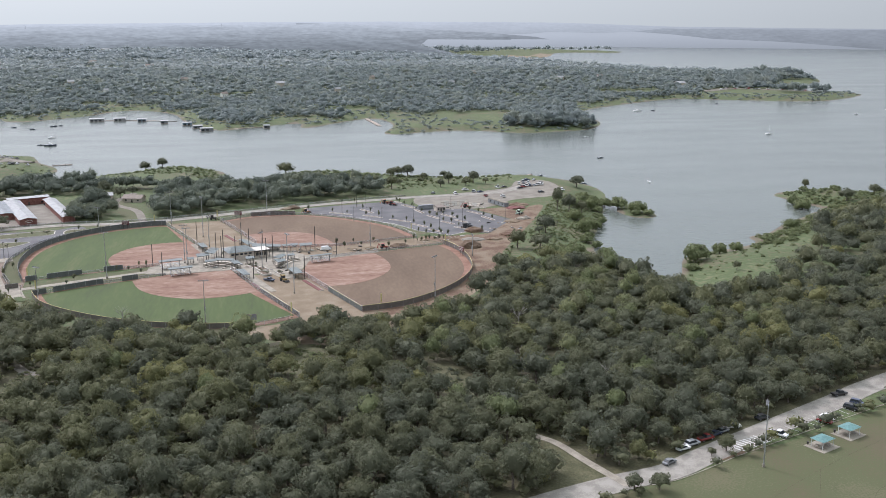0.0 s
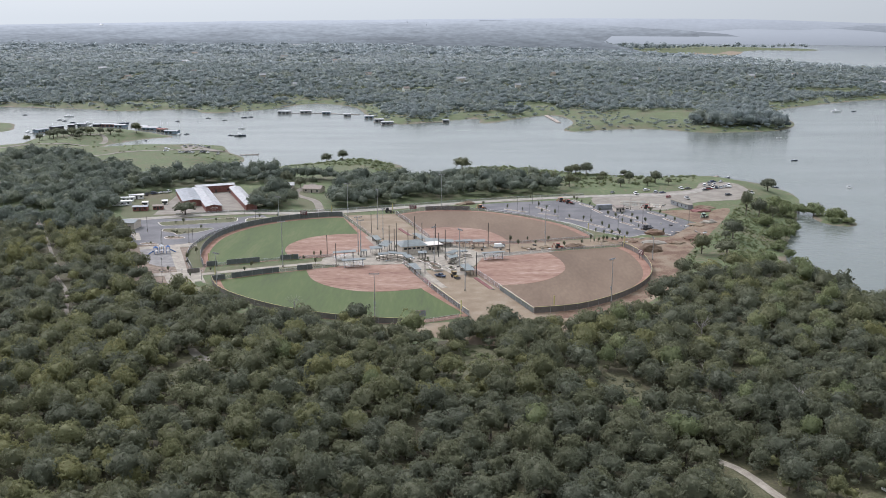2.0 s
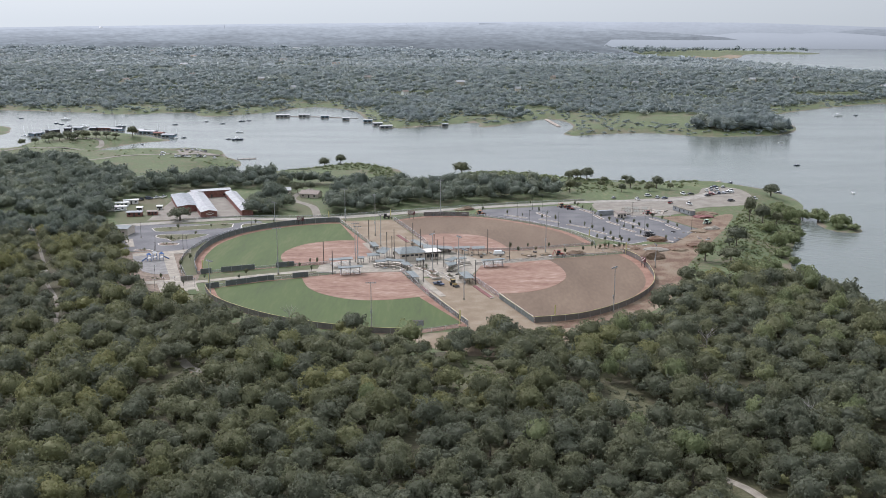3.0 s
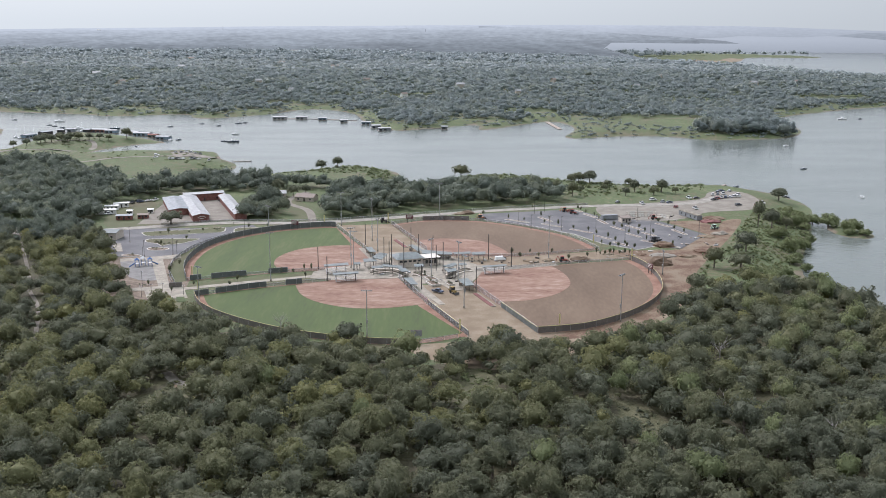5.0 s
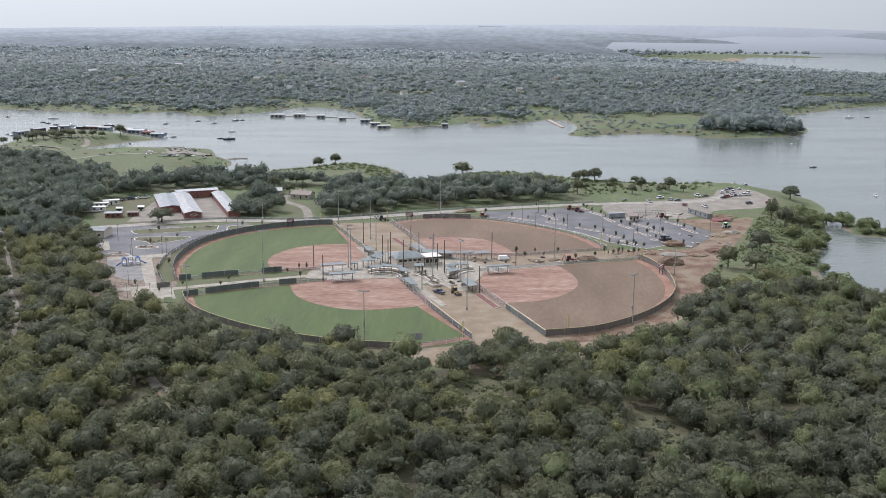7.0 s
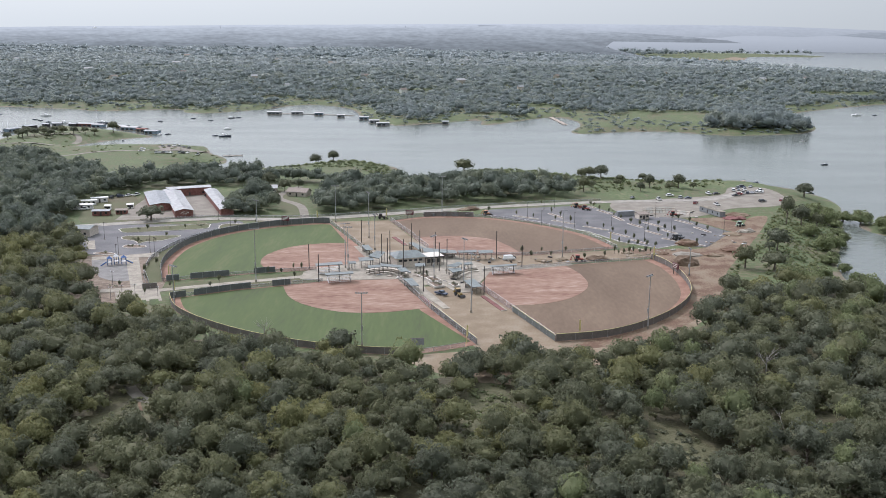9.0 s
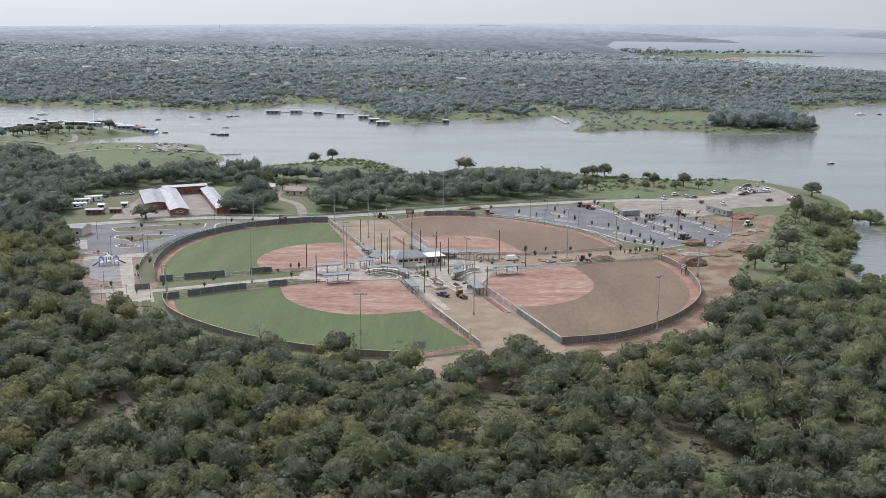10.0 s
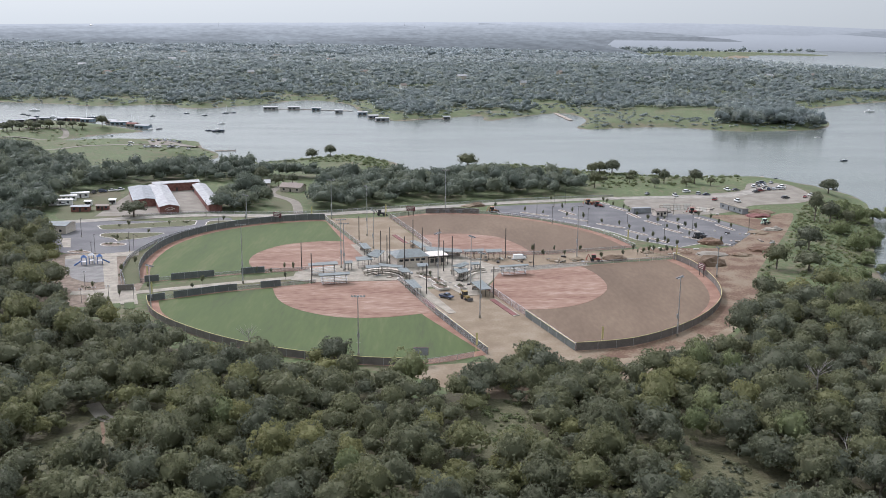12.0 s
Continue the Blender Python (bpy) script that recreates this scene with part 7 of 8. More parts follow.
drape("lane", [(-83.5, 224), (-79, 211), (-80, 200), (-82, 190)], 0.8, 0.07, M_SOIL, "narrow dirt path across the clearing", "path")
YARD = [(-203, 486), (-116, 496), (-112, 520), (-90, 500), (-72, 500), (-78, 600), (-105, 610), (-112, 540), (-130, 574), (-196, 568), (-207, 545)]
slab("yard_lawn", smooth([(-128, 586), (-114, 596), (-99, 578), (-82, 540), (-77, 520), (-80, 502), (-87, 504), (-95, 532), (-112, 560)], 4, True), 0.03, M_LAWN, 0.2, "structure", "dry mown grass round a house and its drive", "grass")
slab("yard_lawn", smooth([(-192, 478), (-162, 480), (-170, 510), (-180, 540), (-191, 564), (-203, 562), (-204, 523)], 4, True), 0.03, M_LAWN, 0.2, "structure", "dry worn grass where trailers are parked", "grass")
LAWN_S = [(66, 99), (98, 101), (108, 108), (150, 126), (197, 146), (420, 240), (500, 100), (300, -200), (-60, -200), (-60, 60), (40, 88)]
LAWN_TRAIL = [(80, 139), (89, 124), (93, 112), (84, 108), (75, 111), (77, 126)]
SOUTH_WOODS = [(-330, 40), (40, 84), (62, 104), (92, 112), (120, 124), (183, 158), (300, 212), (420, 262), (420, 285), (330, 292), (296, 286), (255, 266), (215, 262), (200, 276), (188, 310), (184, 328), (172, 344), (152, 354), (128, 350), (114, 338), (99, 306), (80, 276), (69, 259), (61, 257), (48, 253), (35, 262), (26, 264), (18, 259), (9, 248), (-7, 241), (-14, 244), (-22, 256), (-31, 265), (-40, 262), (-50, 267), (-65, 269), (-80, 278), (-95, 293), (-103, 302), (-118, 310), (-126, 318), (-137, 333), (-144, 354), (-159, 392), (-180, 436), (-340, 440)]
slab("forest_floor", SOUTH_WOODS, 0.015, M_LITTER, 0.2, "structure", "dry leaf litter and thin grass under the oaks", "ground")
AVOID_S = CLEARINGS + ROADS + [LAWN_TRAIL, LAWN_S]


def tree_thing(name, label, group, proto, leafmat, seed):
    """One tree to copy: a trunk with limbs and a leafy crown, of crown radius 1."""
    ob = thing(name, label, "tree", group)
    part("trunk", trunk_shape(seed), M_BARK, ob)
    v, f = proto
    me = bpy.data.meshes.new("crown")
    me.from_pydata(v.tolist(), [], f.tolist())
    me.polygons.foreach_set("use_smooth", np.ones(len(f), bool))
    me.attributes.new("tint", "FLOAT", "FACE").data.foreach_set("value", np.full(len(f), 0.2, np.float32))
    finish("crown", me, leafmat, ob)
    return ob


def plant(ob, x, y, r, tall=1.0, turn=0.0):
    z = float(land_height(np.array([x]), np.array([y]))[0])
    return copy_thing(ob, Matrix.LocRotScale((x, y, z), Euler((0, 0, turn)), (r, r, r * tall)))


def place_first(ob, x, y, r, tall=1.0):
    z = float(land_height(np.array([x]), np.array([y]))[0])
    ob.matrix_basis = Matrix.LocRotScale((x, y, z), None, (r, r, r * tall))
    return ob


VIEW = [(-110, 60), (160, 60), (400, 300), (400, 440), (-320, 560), (-220, 320)]
all_south = spots(SOUTH_WOODS, 6.5, 5, 0.97, AVOID_S, 2.0)
front = inside(all_south[:, 0], all_south[:, 1], [(-40, 90), (60, 104), (200, 166), (200, 176), (130, 176), (90, 192), (-10, 172), (-60, 120)])
seen = inside(all_south[:, 0], all_south[:, 1], VIEW)
near = seen & ~front & (all_south[:, 1] < 215 + 0.1 * np.abs(all_south[:, 0] - 20))
scatter("woods", NEAR_PROTOS, all_south[near], (2.9, 5.9), M_LEAF, "dense green oak woods with rounded crowns", "woods", 1)
scatter("woods", MID_PROTOS, all_south[seen & ~front & ~near], (3.0, 5.8), M_LEAF, "green oak woods along the edge of the fields", "woods", 4)
scatter("woods", FAINT_PROTOS, all_south[~seen], (4.4, 8.0), M_LEAF, "more oak woods at the sides", "woods", 5)
OAKS = [tree_thing("oak_tree", lab, "oaks at the edge of the woods", NEAR_PROTOS[k], M_LEAF, k) for k, lab in enumerate(
    ("broad dark green oak in dense woods", "tall leafy oak crowded by its neighbours", "low spreading oak with a dense crown", "tall narrow oak in the woods", "round-crowned olive green oak", "full green oak near the road"))]
rng = np.random.default_rng(31)
for n, (x, y) in enumerate(all_south[front]):
    r, tall, turn = 2.9 + 2.8 * rng.random() ** 1.2, rng.uniform(0.85, 1.3), rng.uniform(0, 6.28)
    if n < 6:
        place_first(OAKS[n], x, y, r, tall)
    else:
        o = plant(OAKS[n % 6], x, y, 1, 1, turn)
        o.matrix_basis = Matrix.LocRotScale((x, y, 0), Euler((0, 0, turn)), (r, r, r * tall))
scatter("woods", MID_PROTOS, spots([(4, 228), (70, 240), (70, 256), (60, 255), (48, 251), (36, 260), (26, 262), (18, 257), (9, 246)], 5.5, 92, 0.9, CLEARINGS, 1.0), (2.4, 4.2), M_LEAF, "low oaks at the edge of the sandy ground", "woods", 92)
PALE_CROWNS = [(151, 210), (124, 178), (128, 182), (107, 154), (72, 151), (143, 239), (138, 244), (157, 206), (130, 229), (69, 156), (79, 254), (108, 205), (146, 298), (152, 304), (166, 323), (70, 256), (65, 226), (79, 207), (59, 215), (-9, 244), (68, 216), (141, 286), (158, 312), (134, 262), (150, 262), (120, 246), (164, 288), (170, 306), (156, 276), (126, 300), (134, 320), (172, 340), (150, 346), (60, 170), (30, 160), (-20, 190), (-52, 214), (96, 176), (176, 236), (190, 226), (204, 240)]
scatter("woods", MID_PROTOS, np.array(PALE_CROWNS, float), (3.6, 5.6), M_LEAF_LIGHT, "lighter green trees among the dark oaks", "woods", 8, 1.25)
NORTH_WEST = [(-430, 472), (-292, 474), (-280, 500), (-250, 502), (-238, 474), (-206, 480), (-204, 500), (-212, 540), (-206, 566), (-190, 574), (-184, 590), (-120, 600), (-104, 612), (-74, 604), (-70, 512), (-66, 503), (-45, 512), (-19, 528), (35, 549), (71, 560), (84, 566), (80, 606), (56, 622), (20, 620), (-28, 604), (-60, 610), (-108, 634), (-131, 641), (-153, 641), (-178, 650), (-197, 625), (-223, 605), (-240, 645), (-258, 672), (-282, 690), (-305, 730), (-346, 735), (-430, 700)]
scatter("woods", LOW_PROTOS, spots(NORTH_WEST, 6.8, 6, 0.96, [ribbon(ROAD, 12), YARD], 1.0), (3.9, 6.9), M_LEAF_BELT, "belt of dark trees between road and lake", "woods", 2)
EAST_LAND = [(318, 330), (330, 300), (420, 300), (560, 330), (640, 520), (560, 520), (470, 512), (420, 470), (385, 447), (359, 431), (337, 415), (314, 387), (318, 350)]
scatter("woods", LOW_PROTOS, spots(EAST_LAND, 9.0, 7, 0.95), (4.2, 7.2), M_LEAF, "dark woods east of the bay", "woods", 3)


SCHOOL_TREES = [(-121, 498), (-98, 500), (-94, 514), (-102, 545), (-108, 575), (-120, 572), (-116, 540)]
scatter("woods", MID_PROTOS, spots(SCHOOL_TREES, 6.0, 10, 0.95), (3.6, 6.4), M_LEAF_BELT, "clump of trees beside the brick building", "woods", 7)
BAY_WOODS = [(202, 264), (216, 273), (246, 303), (272, 324), (288, 341), (297, 362), (312, 386), (345, 424), (420, 440), (420, 285), (330, 292), (300, 286), (262, 266)]
scatter("woods", MID_PROTOS, spots(BAY_WOODS, 8.0, 9, 0.9), (3.6, 6.6), M_LEAF, "dark woods beside the bay meadow", "woods", 6)


def far_woods():
    # the two farther bands take the paler leaves, with more haze in the colour
    for d0, d1, step, leaves in ((950, 1500, 10.0, M_LEAF_FAR_HAZE), (1500, 2100, 13.0, M_LEAF_FAR_HAZE), (2100, 2650, 17.0, M_LEAF_HAZY), (2650, 3380, 23.0, M_LEAF_HAZY)):
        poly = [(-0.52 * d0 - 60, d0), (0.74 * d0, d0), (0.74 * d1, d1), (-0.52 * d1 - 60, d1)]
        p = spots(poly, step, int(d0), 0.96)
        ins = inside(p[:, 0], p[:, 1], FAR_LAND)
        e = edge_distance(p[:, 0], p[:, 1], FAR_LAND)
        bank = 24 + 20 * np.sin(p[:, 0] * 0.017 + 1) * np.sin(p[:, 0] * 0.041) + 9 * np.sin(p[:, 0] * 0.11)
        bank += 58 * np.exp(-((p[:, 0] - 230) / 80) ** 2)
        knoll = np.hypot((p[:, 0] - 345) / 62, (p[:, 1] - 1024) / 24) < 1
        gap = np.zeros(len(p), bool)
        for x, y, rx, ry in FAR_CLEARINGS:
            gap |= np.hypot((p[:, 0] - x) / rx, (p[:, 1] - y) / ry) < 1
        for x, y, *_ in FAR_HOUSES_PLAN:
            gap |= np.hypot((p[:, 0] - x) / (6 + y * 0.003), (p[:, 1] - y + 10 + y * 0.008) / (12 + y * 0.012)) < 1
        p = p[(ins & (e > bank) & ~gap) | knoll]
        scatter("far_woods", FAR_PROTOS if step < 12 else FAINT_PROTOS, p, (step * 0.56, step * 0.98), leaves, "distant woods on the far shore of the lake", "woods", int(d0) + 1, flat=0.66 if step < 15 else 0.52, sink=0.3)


FAR_CLEARINGS = [(300, 1115, 55, 55), (-110, 1270, 60, 30), (120, 1240, 40, 35), (250, 2600, 160, 60), (480, 2700, 120, 50), (-420, 1290, 50, 22), (620, 1500, 70, 30), (900, 1440, 170, 100), (1050, 1680, 120, 160), (-560, 1700, 14, 60), (-300, 1580, 10, 50), (40, 2250, 60, 40), (-600, 2050, 50, 60), (380, 1420, 60, 22), (-60, 1480, 40, 20), (-240, 1380, 30, 30), (540, 1900, 60, 40), (730, 1990, 80, 40), (-380, 2300, 90, 40)]
far_woods()

KNOLL = [(345 + 60 * math.cos(a * 0.5236), 1026 + 25 * math.sin(a * 0.5236)) for a in range(12)]
scatter("far_woods", LOW_PROTOS, spots(KNOLL, 9.0, 81, 0.95), (6.0, 9.5), M_LEAF_FAR_HAZE, "wooded knoll at the far shore", "woods", 81)
scatter("far_woods", LOW_PROTOS, np.concatenate([spots([(885, 1452), (930, 1450), (935, 1475), (890, 1478)], 11.0, 82, 0.9), spots([(806, 1316), (850, 1318), (858, 1342), (812, 1340)], 10.0, 85, 0.95), spots([(936, 1448), (985, 1452), (980, 1472), (940, 1468)], 10.0, 90, 0.9), spots([(975, 1520), (1020, 1520), (1022, 1560), (980, 1570)], 11.0, 83, 0.9), spots([(830, 1560), (940, 1580), (1080, 1800), (1190, 1900), (1230, 2060), (1100, 2000), (960, 1760), (820, 1640)], 12.0, 84, 0.7)]), (6.0, 10.0), M_LEAF_FAR_HAZE, "clumps of trees on the far point", "woods", 82)
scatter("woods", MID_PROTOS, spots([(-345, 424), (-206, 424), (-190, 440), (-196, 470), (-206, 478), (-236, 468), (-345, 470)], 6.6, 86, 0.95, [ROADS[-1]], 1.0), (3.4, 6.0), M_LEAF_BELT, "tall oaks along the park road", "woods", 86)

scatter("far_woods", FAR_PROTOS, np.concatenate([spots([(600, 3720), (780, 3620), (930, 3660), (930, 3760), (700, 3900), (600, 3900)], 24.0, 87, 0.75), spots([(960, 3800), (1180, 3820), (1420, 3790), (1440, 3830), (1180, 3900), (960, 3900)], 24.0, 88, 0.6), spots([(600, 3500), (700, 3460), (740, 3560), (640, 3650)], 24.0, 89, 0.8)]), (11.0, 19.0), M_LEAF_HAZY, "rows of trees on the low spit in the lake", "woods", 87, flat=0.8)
drape("bare_soil", [(860, 3400), (930, 3250), (1010, 3400), (1080, 3560)], 60, 0.6, M_SAND, "pale sand flat at the foot of the spit", "bare ground")

# ---- single trees, shrubs ----
LONE = tree_thing("shade_tree", "round leafy tree standing alone on grass", "single trees", puff_crown(71, 34, 900, 0.05, 0.92, 3), M_LEAF, 41)
low_crown = puff_crown(72, 30, 800, 0.055, 0.88, 3)
low_crown[0][:, 2] = low_crown[0][:, 2] * 1.15 - 0.42
WILLOW = tree_thing("willow_tree", "light green willow near the water", "shore willows", low_crown, M_LEAF_LIGHT, 42)
high_crown = puff_crown(74, 13, 800, 0.055, 0.7, 2)
high_crown[0][:, 2] += 0.45
TALL = tree_thing("shore_tree", "tall tree with a bare trunk near the shore", "shore trees", high_crown, M_LEAF, 43)
SAPLING = tree_thing("sapling", "young narrow tree staked in a planting bed", "young trees", puff_crown(73, 7, 150, 0.12, 0.95, 2), M_LEAF, 44)
rng = np.random.default_rng(77)
lone = [(-100, 742, 5.5, 1.1), (-84, 724, 5.5, 1.1), (17, 676, 7.5, 1.0), (112, 642, 6.5, 1.0), (104, 644, 6, 0.9), (98, 640, 4.5, 1.1), (129, 588, 3.4, 1.2), (138, 604, 4.6, 1.3), (149, 592, 3.8, 1.0), (157, 603, 5.2, 1.2), (92, 586, 5, 1.3), (74, 600, 4, 1.5), (117, 606, 3.2, 1.1), (165, 596, 2.8, 1.2), (100, 604, 3.4, 0.9), (84, 612, 4.2, 1.1), (123, 628, 3.6, 0.9), (140, 636, 4, 0.9), (-156, 484, 7.5, 0.75), (-118, 508, 5, 0.9), (-112, 512, 4.5, 0.9), (-104, 506, 5, 0.9), (-112, 598, 6, 1.1), (-92, 592, 4, 1.1), (-99, 580, 4.5, 1.2),
        (129.5, 123.5, 3.2, 1.05), (94.4, 105, 2.9, 1.1), (101.1, 104, 3.1, 1.1), (124, 121.5, 1.5, 1.1), (135, 384, 5.4, 1.3), (162, 422, 6.6, 1.1), (157, 418, 3, 1.1), (147, 381, 6.4, 0.85), (197, 488, 6, 1.3), (233, 583, 7, 0.85), (401, 493, 6.5, 1.0), (428, 502, 5.6, 0.95), (277, 335, 5.5, 0.8), (252, 311, 6.3, 0.75), (300, 357, 4.6, 0.9), (232, 321, 2.2, 1.5), (217, 292, 2.5, 1.8), (231, 293, 2.5, 1.6),  (-31, 264, 5.4, 1.15), (25, 261, 5.6, 1.1), (19, 258, 4.2, 1.0), (-326, 936, 6.5, 1.1), (-389, 872, 6, 1.0), (-383, 884, 5.5, 1.0), (-392, 890, 6, 1.0), (-376, 892, 5.5, 1.0), (-368, 886, 5, 1.0), (-362, 900, 5.5, 1.0), (-354, 906, 5, 1.0), (-372, 904, 5.5, 1.0), (-382, 902, 5, 1.0), (-398, 860, 4.5, 1.0), (-403, 842, 4, 1.2), (-366, 872, 3, 1.0), (-346, 914, 4.5, 1.0), (-338, 917, 4, 1.0), (-396, 880, 5.2, 1.0), (-386, 912, 5, 1.0), (-370, 916, 5, 1.0)]
for n, (x, y, r, t) in enumerate(lone):
    if n == 0:
        place_first(LONE, x, y, r, t)
    else:
        o = plant(LONE, x, y, 1, 1)
        o.matrix_basis = Matrix.LocRotScale(o.location, Euler((0, 0, rng.uniform(0, 6.28))), (r, r, r * t))
willows = [(194, 443, 7.5, 0.95), (193.6, 469, 6, 0.85), (219, 509, 6, 1.1), (212, 465, 4, 1.1), (185, 415, 5, 0.7), (169, 385, 5.5, 0.7), (159, 370, 5.5, 0.75), (149, 369, 6, 0.75), (208, 506, 5.5, 1.0), (216, 520, 5.5, 1.0), (224, 538, 5, 1.0), (240, 512, 8.5, 0.8), (247, 496, 8, 0.75), (252, 486, 5, 0.6), (234, 522, 6.5, 0.8), (243, 488, 4, 0.7), (214, 478, 4.5, 0.85), (222, 502, 4.5, 0.85), (204, 452, 4.5, 0.9), (190, 424, 4, 0.9), (187, 402, 4, 0.9), (228, 530, 5, 1.0), (197, 470, 4.5, 1.0), (184, 380, 4.5, 1.0), 
           (228, 358, 8, 1.0), (246, 369, 5, 1.0), (259, 375, 5, 0.9), (371, 512, 5, 1.0), (367, 492, 8, 0.85), (323, 431, 6.5, 0.7), (290, 397, 6, 0.7), (271, 376, 4, 0.6), (311, 406, 4.3, 0.7), (218, 343, 4.5, 0.6), (204, 314, 3.4, 0.8), (386, 483, 5, 0.5), (288, 382, 4, 0.6), (350, 452, 4, 0.6), (395, 540, 4.5, 0.7), (415, 530, 5, 0.7), (445, 520, 5, 0.8), (182, 352, 5, 1.1), (190, 312, 5, 1.0)]
for n, (x, y, r, t) in enumerate(willows):
    if n == 0:
        place_first(WILLOW, x, y, r, t)
    else:
        o = plant(WILLOW, x, y, 1, 1)
        o.matrix_basis = Matrix.LocRotScale(o.location, Euler((0, 0, rng.uniform(0, 6.28))), (r, r, r * t))
for n, (x, y, r, t) in enumerate(((188, 485, 4.4, 2.2), (205, 486, 4, 1.5), (402, 549, 3.2, 1.9))):
    if n == 0:
        place_first(TALL, x, y, r, t)
    else:
        o = plant(TALL, x, y, 1, 1)
        o.matrix_basis = Matrix.LocRotScale(o.location, Euler((0, 0, n)), (r, r, r * t))
young = []
for x0, y0, x1, y1 in ISLANDS:
    young += [(x0 * 0.9 + x1 * 0.1, y0 * 0.9 + y1 * 0.1), (x0 * 0.15 + x1 * 0.85, y0 * 0.15 + y1 * 0.85)]
young += [(-35.6, 416), (-22, 391), (-72.8, 370), (-66.9, 368), (-62.7, 376), (-59, 374), (-124, 383), (-125, 369), (-60, 360), (-5, 366), (-150, 457), (-132, 462), (-146, 428), (-136, 442), (-108, 472), (-98, 476), (28, 514), (60, 536), (76, 402), (66, 397), (92, 428), (96, 426), (100, 424), (104, 423), (88, 432), (-108, 346), (-92, 346), (-90, 354), (-128, 345), (-115, 335), (83.4, 408), (86.1, 408.2), (88.7, 409.5), (90.6, 409.5), (93.8, 409.6), (96.1, 409.7), (98.9, 410.8), (81.9, 410.3), (59.3, 411.4), (48.1, 411.1), (42, 399.7), (51.5, 402.4), (38.7, 409)]
for n, (x, y) in enumerate(young):
    r, t = rng.uniform(0.6, 0.95), rng.uniform(2.5, 3.4)
    if n == 0:
        SAPLING.matrix_basis = Matrix.LocRotScale((x, y, 0.15), None, (r, r, r * t))
    else:
        copy_thing(SAPLING, Matrix.Identity(4)).matrix_basis = Matrix.LocRotScale((x, y, 0.15), Euler((0, 0, rng.uniform(0, 6.28))), (r, r, r * t))

# scrub, reeds and low growth
SCRUB = [puff_crown(sd, 5, 60, 0.15, 0.7, 1) for sd in (51, 52, 53)]
BAY_SCRUB = [(120, 352), (126, 376), (136, 398), (152, 434), (150, 400), (140, 372), (166, 384), (182, 360), (186, 400), (204, 446), (222, 488), (238, 530), (232, 560), (206, 540), (184, 500), (168, 460)]
scatter("scrub", SCRUB, spots(BAY_SCRUB, 2.8, 21, 0.85), (0.6, 1.8), M_LEAF_LIGHT, "light green scrub along the bay shore", "scrub", 21, 0.8, 0.4)
EAST_SCRUB = [(206, 320), (222, 362), (244, 380), (285, 399), (287, 413), (302, 419), (340, 454), (379, 488), (376, 534), (390, 554), (430, 546), (470, 524), (420, 472), (385, 448), (337, 416), (300, 380), (285, 392), (256, 380), (236, 366), (222, 345)]
scatter("scrub", SCRUB, spots(EAST_SCRUB, 3.6, 22, 0.75), (1.0, 3.0), M_LEAF_LIGHT, "light green scrub on the far side of the bay", "scrub", 22, 0.85, 0.35)
scatter("scrub", SCRUB, spots([(206, 320), (222, 366), (240, 394), (310, 405), (300, 370), (280, 330), (250, 290), (225, 275), (205, 290)], 3.0, 27, 0.22), (0.3, 1.8), M_LEAF_LIGHT, "low growth on the bay meadow", "scrub", 27, 0.7, 0.4)
PARK_SCRUB = [(-150, 690), (-120, 712), (-82, 752), (-44, 736), (-34, 690), (-20, 662), (8, 690), (70, 700), (116, 668), (160, 652), (206, 660), (190, 630), (110, 640), (60, 650), (-30, 640), (-60, 690)]
scatter("scrub", SCRUB, spots(PARK_SCRUB, 3.6, 23, 0.7), (0.8, 2.6), M_LEAF_LIGHT, "green scrub on the lake bank", "scrub", 23, 0.8, 0.35)
scatter("scrub", SCRUB, spots([(84, 592), (100, 584), (160, 600), (188, 612), (200, 640), (150, 648), (110, 636), (84, 640), (60, 640)], 4.2, 28, 0.5), (0.8, 2.6), M_LEAF_LIGHT, "low bushes on the bank between road and lake", "scrub", 28, 0.8, 0.35)
for k, c in enumerate(CLEARINGS):
    scatter("scrub", SCRUB, spots(c, 2.0, 30 + k, 0.55), (0.5, 1.7), M_LEAF_LIGHT if k % 2 else M_LEAF, "low scrub and dry grass in a woodland clearing", "scrub", 30 + k, 0.7, 0.35)
far_bank = spots([(-700, 960), (900, 960), (1100, 1560), (-700, 1420)], 9, 24, 0.5)
keep = inside(far_bank[:, 0], far_bank[:, 1], FAR_LAND) & (edge_distance(far_bank[:, 0], far_bank[:, 1], FAR_LAND) < 70)
scatter("scrub", SCRUB[:1], far_bank[keep], (2.2, 5.0), M_LEAF_FAR_HAZE, "far bank scrub with distance haze in its colour", "scrub", 24, 0.6, 0.3)
spit = spots([(-300, 836), (-217, 860), (-186, 796), (-178, 748), (-190, 730), (-290, 770), (-420, 800), (-430, 900), (-340, 940), (-300, 880)], 8, 25, 0.3)
scatter("scrub", SCRUB, spit, (0.8, 2.4), M_LEAF_LIGHT, "scattered scrub on the grassy spit", "scrub", 25, 0.6, 0.35)
UNDER = spots([(-190, 320), (-70, 80), (160, 100), (250, 200), (190, 290), (120, 326), (76, 264), (60, 252), (34, 257), (24, 260), (12, 243), (-12, 238), (-30, 250), (-62, 254), (-94, 278), (-122, 306)], 4.4, 26, 0.75, ROADS + CLEARINGS + [LAWN_TRAIL, LAWN_S])
scatter("undergrowth", [puff_crown(61, 9, 60, 0.13, 0.9, 1), puff_crown(62, 8, 60, 0.13, 0.8, 1)], UNDER, (1.4, 3.2), M_LEAF, "dark undergrowth beneath the oaks", "undergrowth", 26)

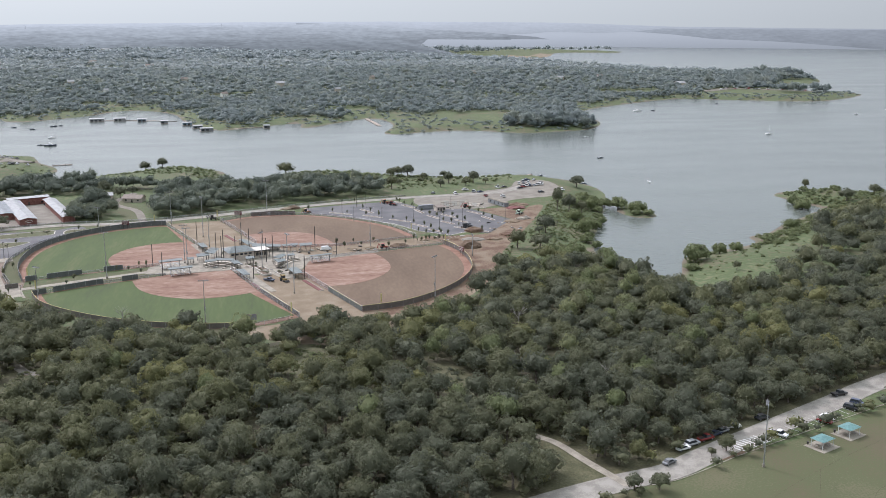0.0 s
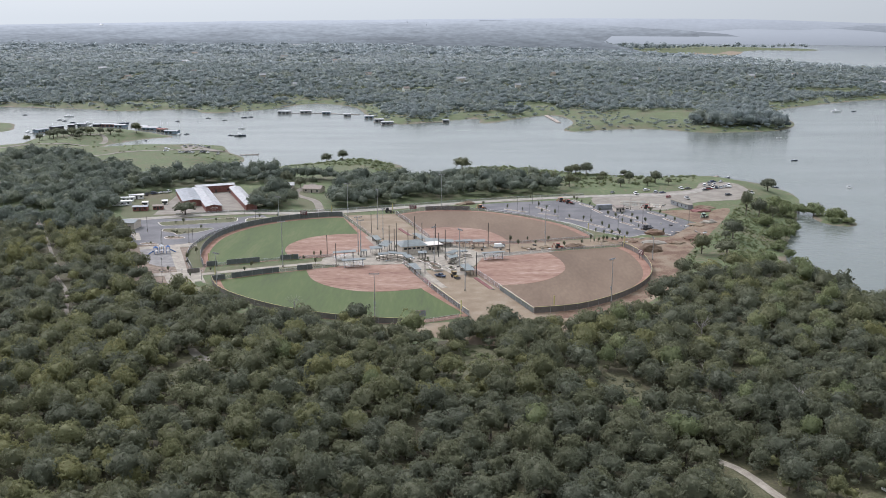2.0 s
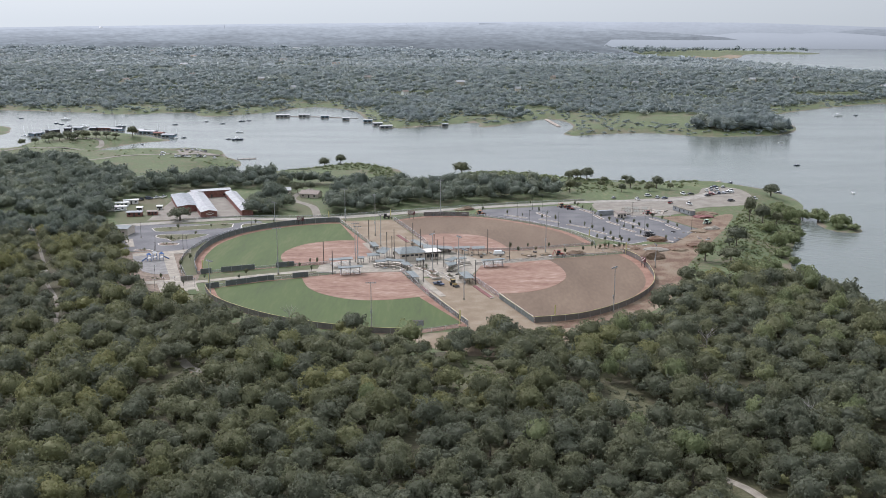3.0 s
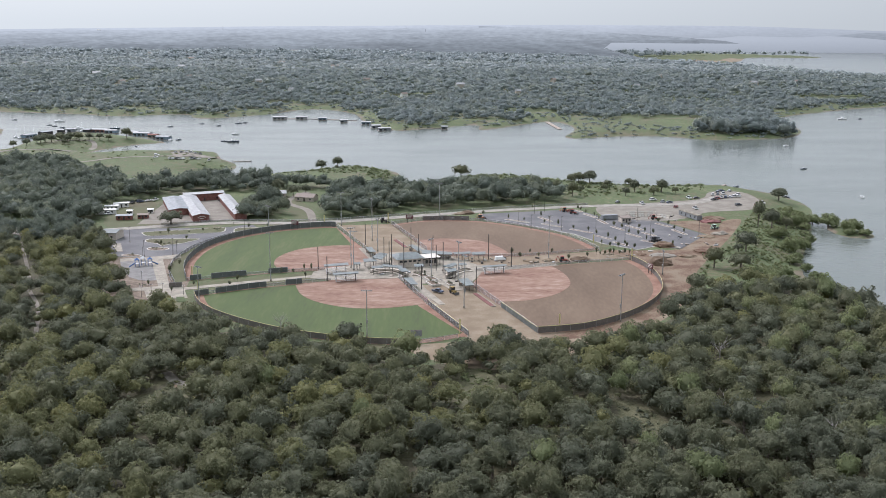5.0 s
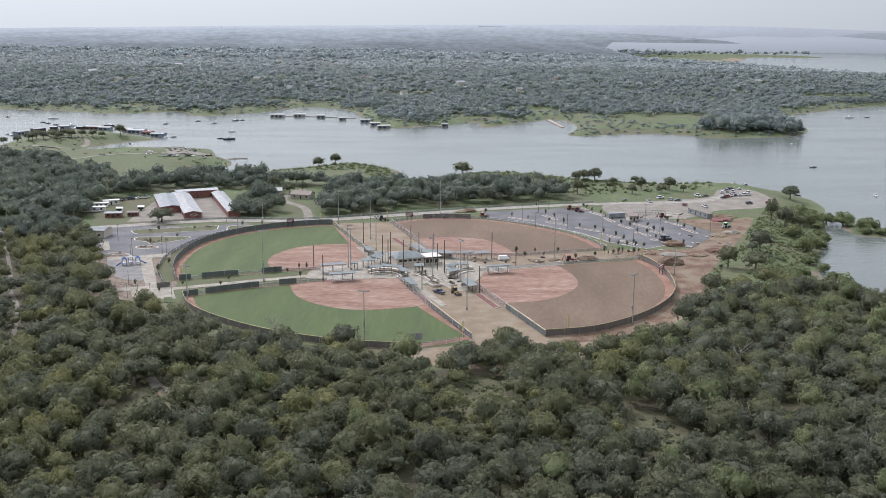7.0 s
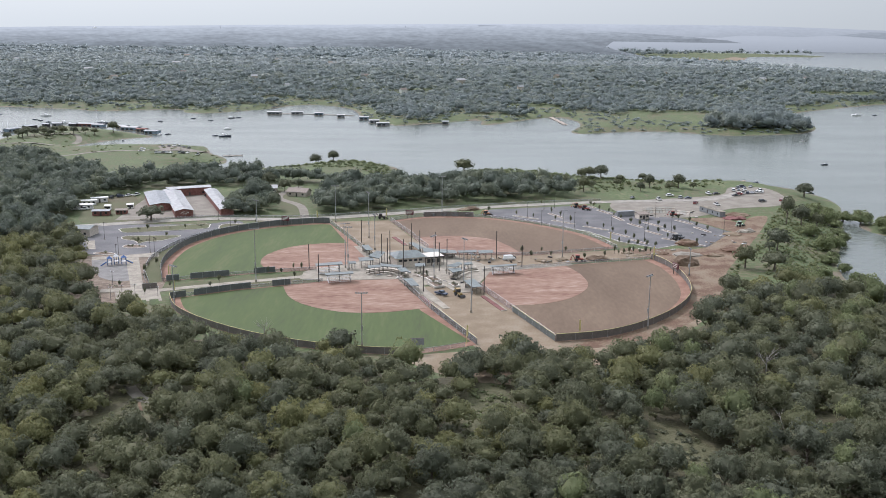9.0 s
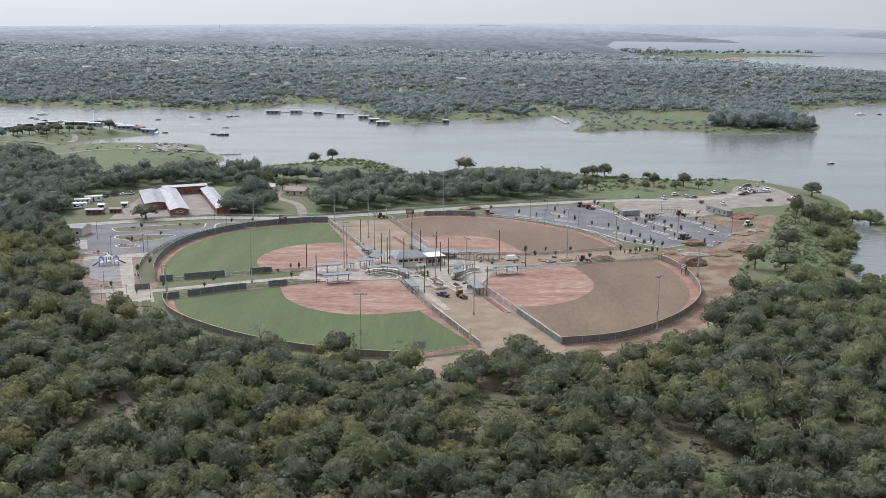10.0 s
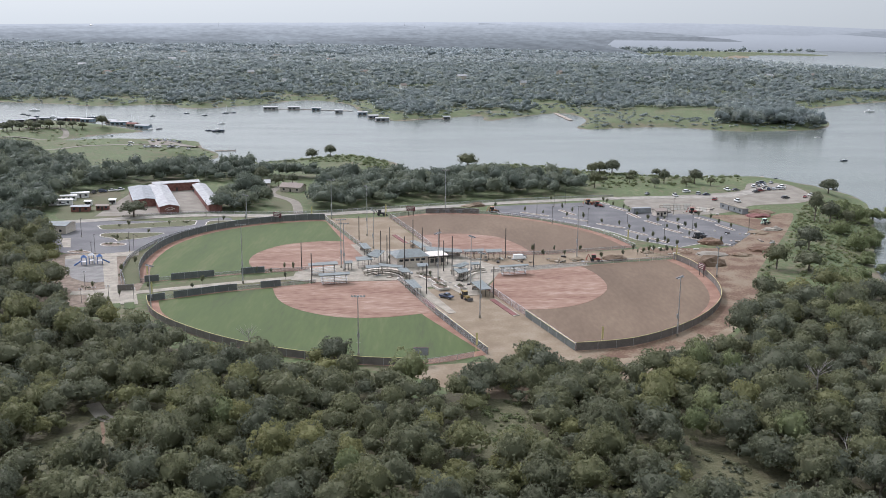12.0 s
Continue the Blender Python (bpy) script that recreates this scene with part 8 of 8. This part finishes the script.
BUSH = tree_thing("shrub", "low green shrub in a stone planter", "planter shrubs", SCRUB[0], M_LEAF, 46)
bushes = [(-1, 351), (-2.2, 354), (0.4, 348.6), (-3, 358), (-1.6, 361), (-5, 364), (-7, 367), (6, 352), (7, 349.6), (-10, 371), (-8.4, 369), (-147, 430), (-145.5, 431.5), (-143, 432), (-149, 433), (-140, 436), (-148, 420), (-146, 419), (-143, 420), (-151, 436), (-154, 405), (-156, 405.5), (-127, 470), (-125, 468), (-124.5, 471.5), (-129, 385), (-124, 364), (-133, 348), (-130, 346), (-155, 459), (-140, 463)]
for n, (x, y) in enumerate(bushes):
    r = 0.7 + 0.25 * (n % 3)
    if n == 0:
        BUSH.matrix_basis = Matrix.LocRotScale((x, y, 0.9), None, (r, r, r * 0.9))
    else:
        copy_thing(BUSH, Matrix.Identity(4)).matrix_basis = Matrix.LocRotScale((x, y, 0.9 if n < 5 else 0.6 if n < 9 else 0.15), Euler((0, 0, n)), (r, r, r * 0.9))


def dead_tree():
    """A bare grey snag: a leaning trunk with forked limbs and twigs."""
    rng = np.random.default_rng(91)
    bm = bmesh.new()
    rod(bm, (0, 0, -0.1), (0.05, 0.02, 1.0), 0.035, 0.02, 6)
    for i in range(7):
        a = i * 0.9 + rng.uniform(-0.3, 0.3)
        p = Vector((0.03, 0.01, 0.5 + 0.07 * i))
        q = p + Vector((math.cos(a) * 0.42, math.sin(a) * 0.42, rng.uniform(0.3, 0.6)))
        rod(bm, p, q, 0.014, 0.006, 5)
        for k in (-1, 1):
            rod(bm, p.lerp(q, 0.55), q + Vector((math.cos(a + k) * 0.22, math.sin(a + k) * 0.22, rng.uniform(0.02, 0.2))), 0.009, 0.004, 4)
    ob = thing("dead_tree", "bare grey dead tree at the edge of the woods", "tree", "dead trees")
    part("trunk", bm, M_SNAG, ob)
    return ob


M_SNAG = surface("weathered_grey_wood", [(0.3, (0.24, 0.22, 0.2)), (0.7, (0.36, 0.34, 0.31))], scale=1.5, fine=9, bump=0.6, depth=0.03)
SNAG = dead_tree()
for n, (x, y, r) in enumerate(((-57.9, 277, 6), (99.8, 246, 6.5), (87.9, 197, 6), (113, 177, 6))):
    if n == 0:
        place_first(SNAG, x, y, r)
    else:
        copy_thing(SNAG, Matrix.Identity(4)).matrix_basis = Matrix.LocRotScale((x, y, 0), Euler((0, 0, n * 1.3)), (r, r, r))
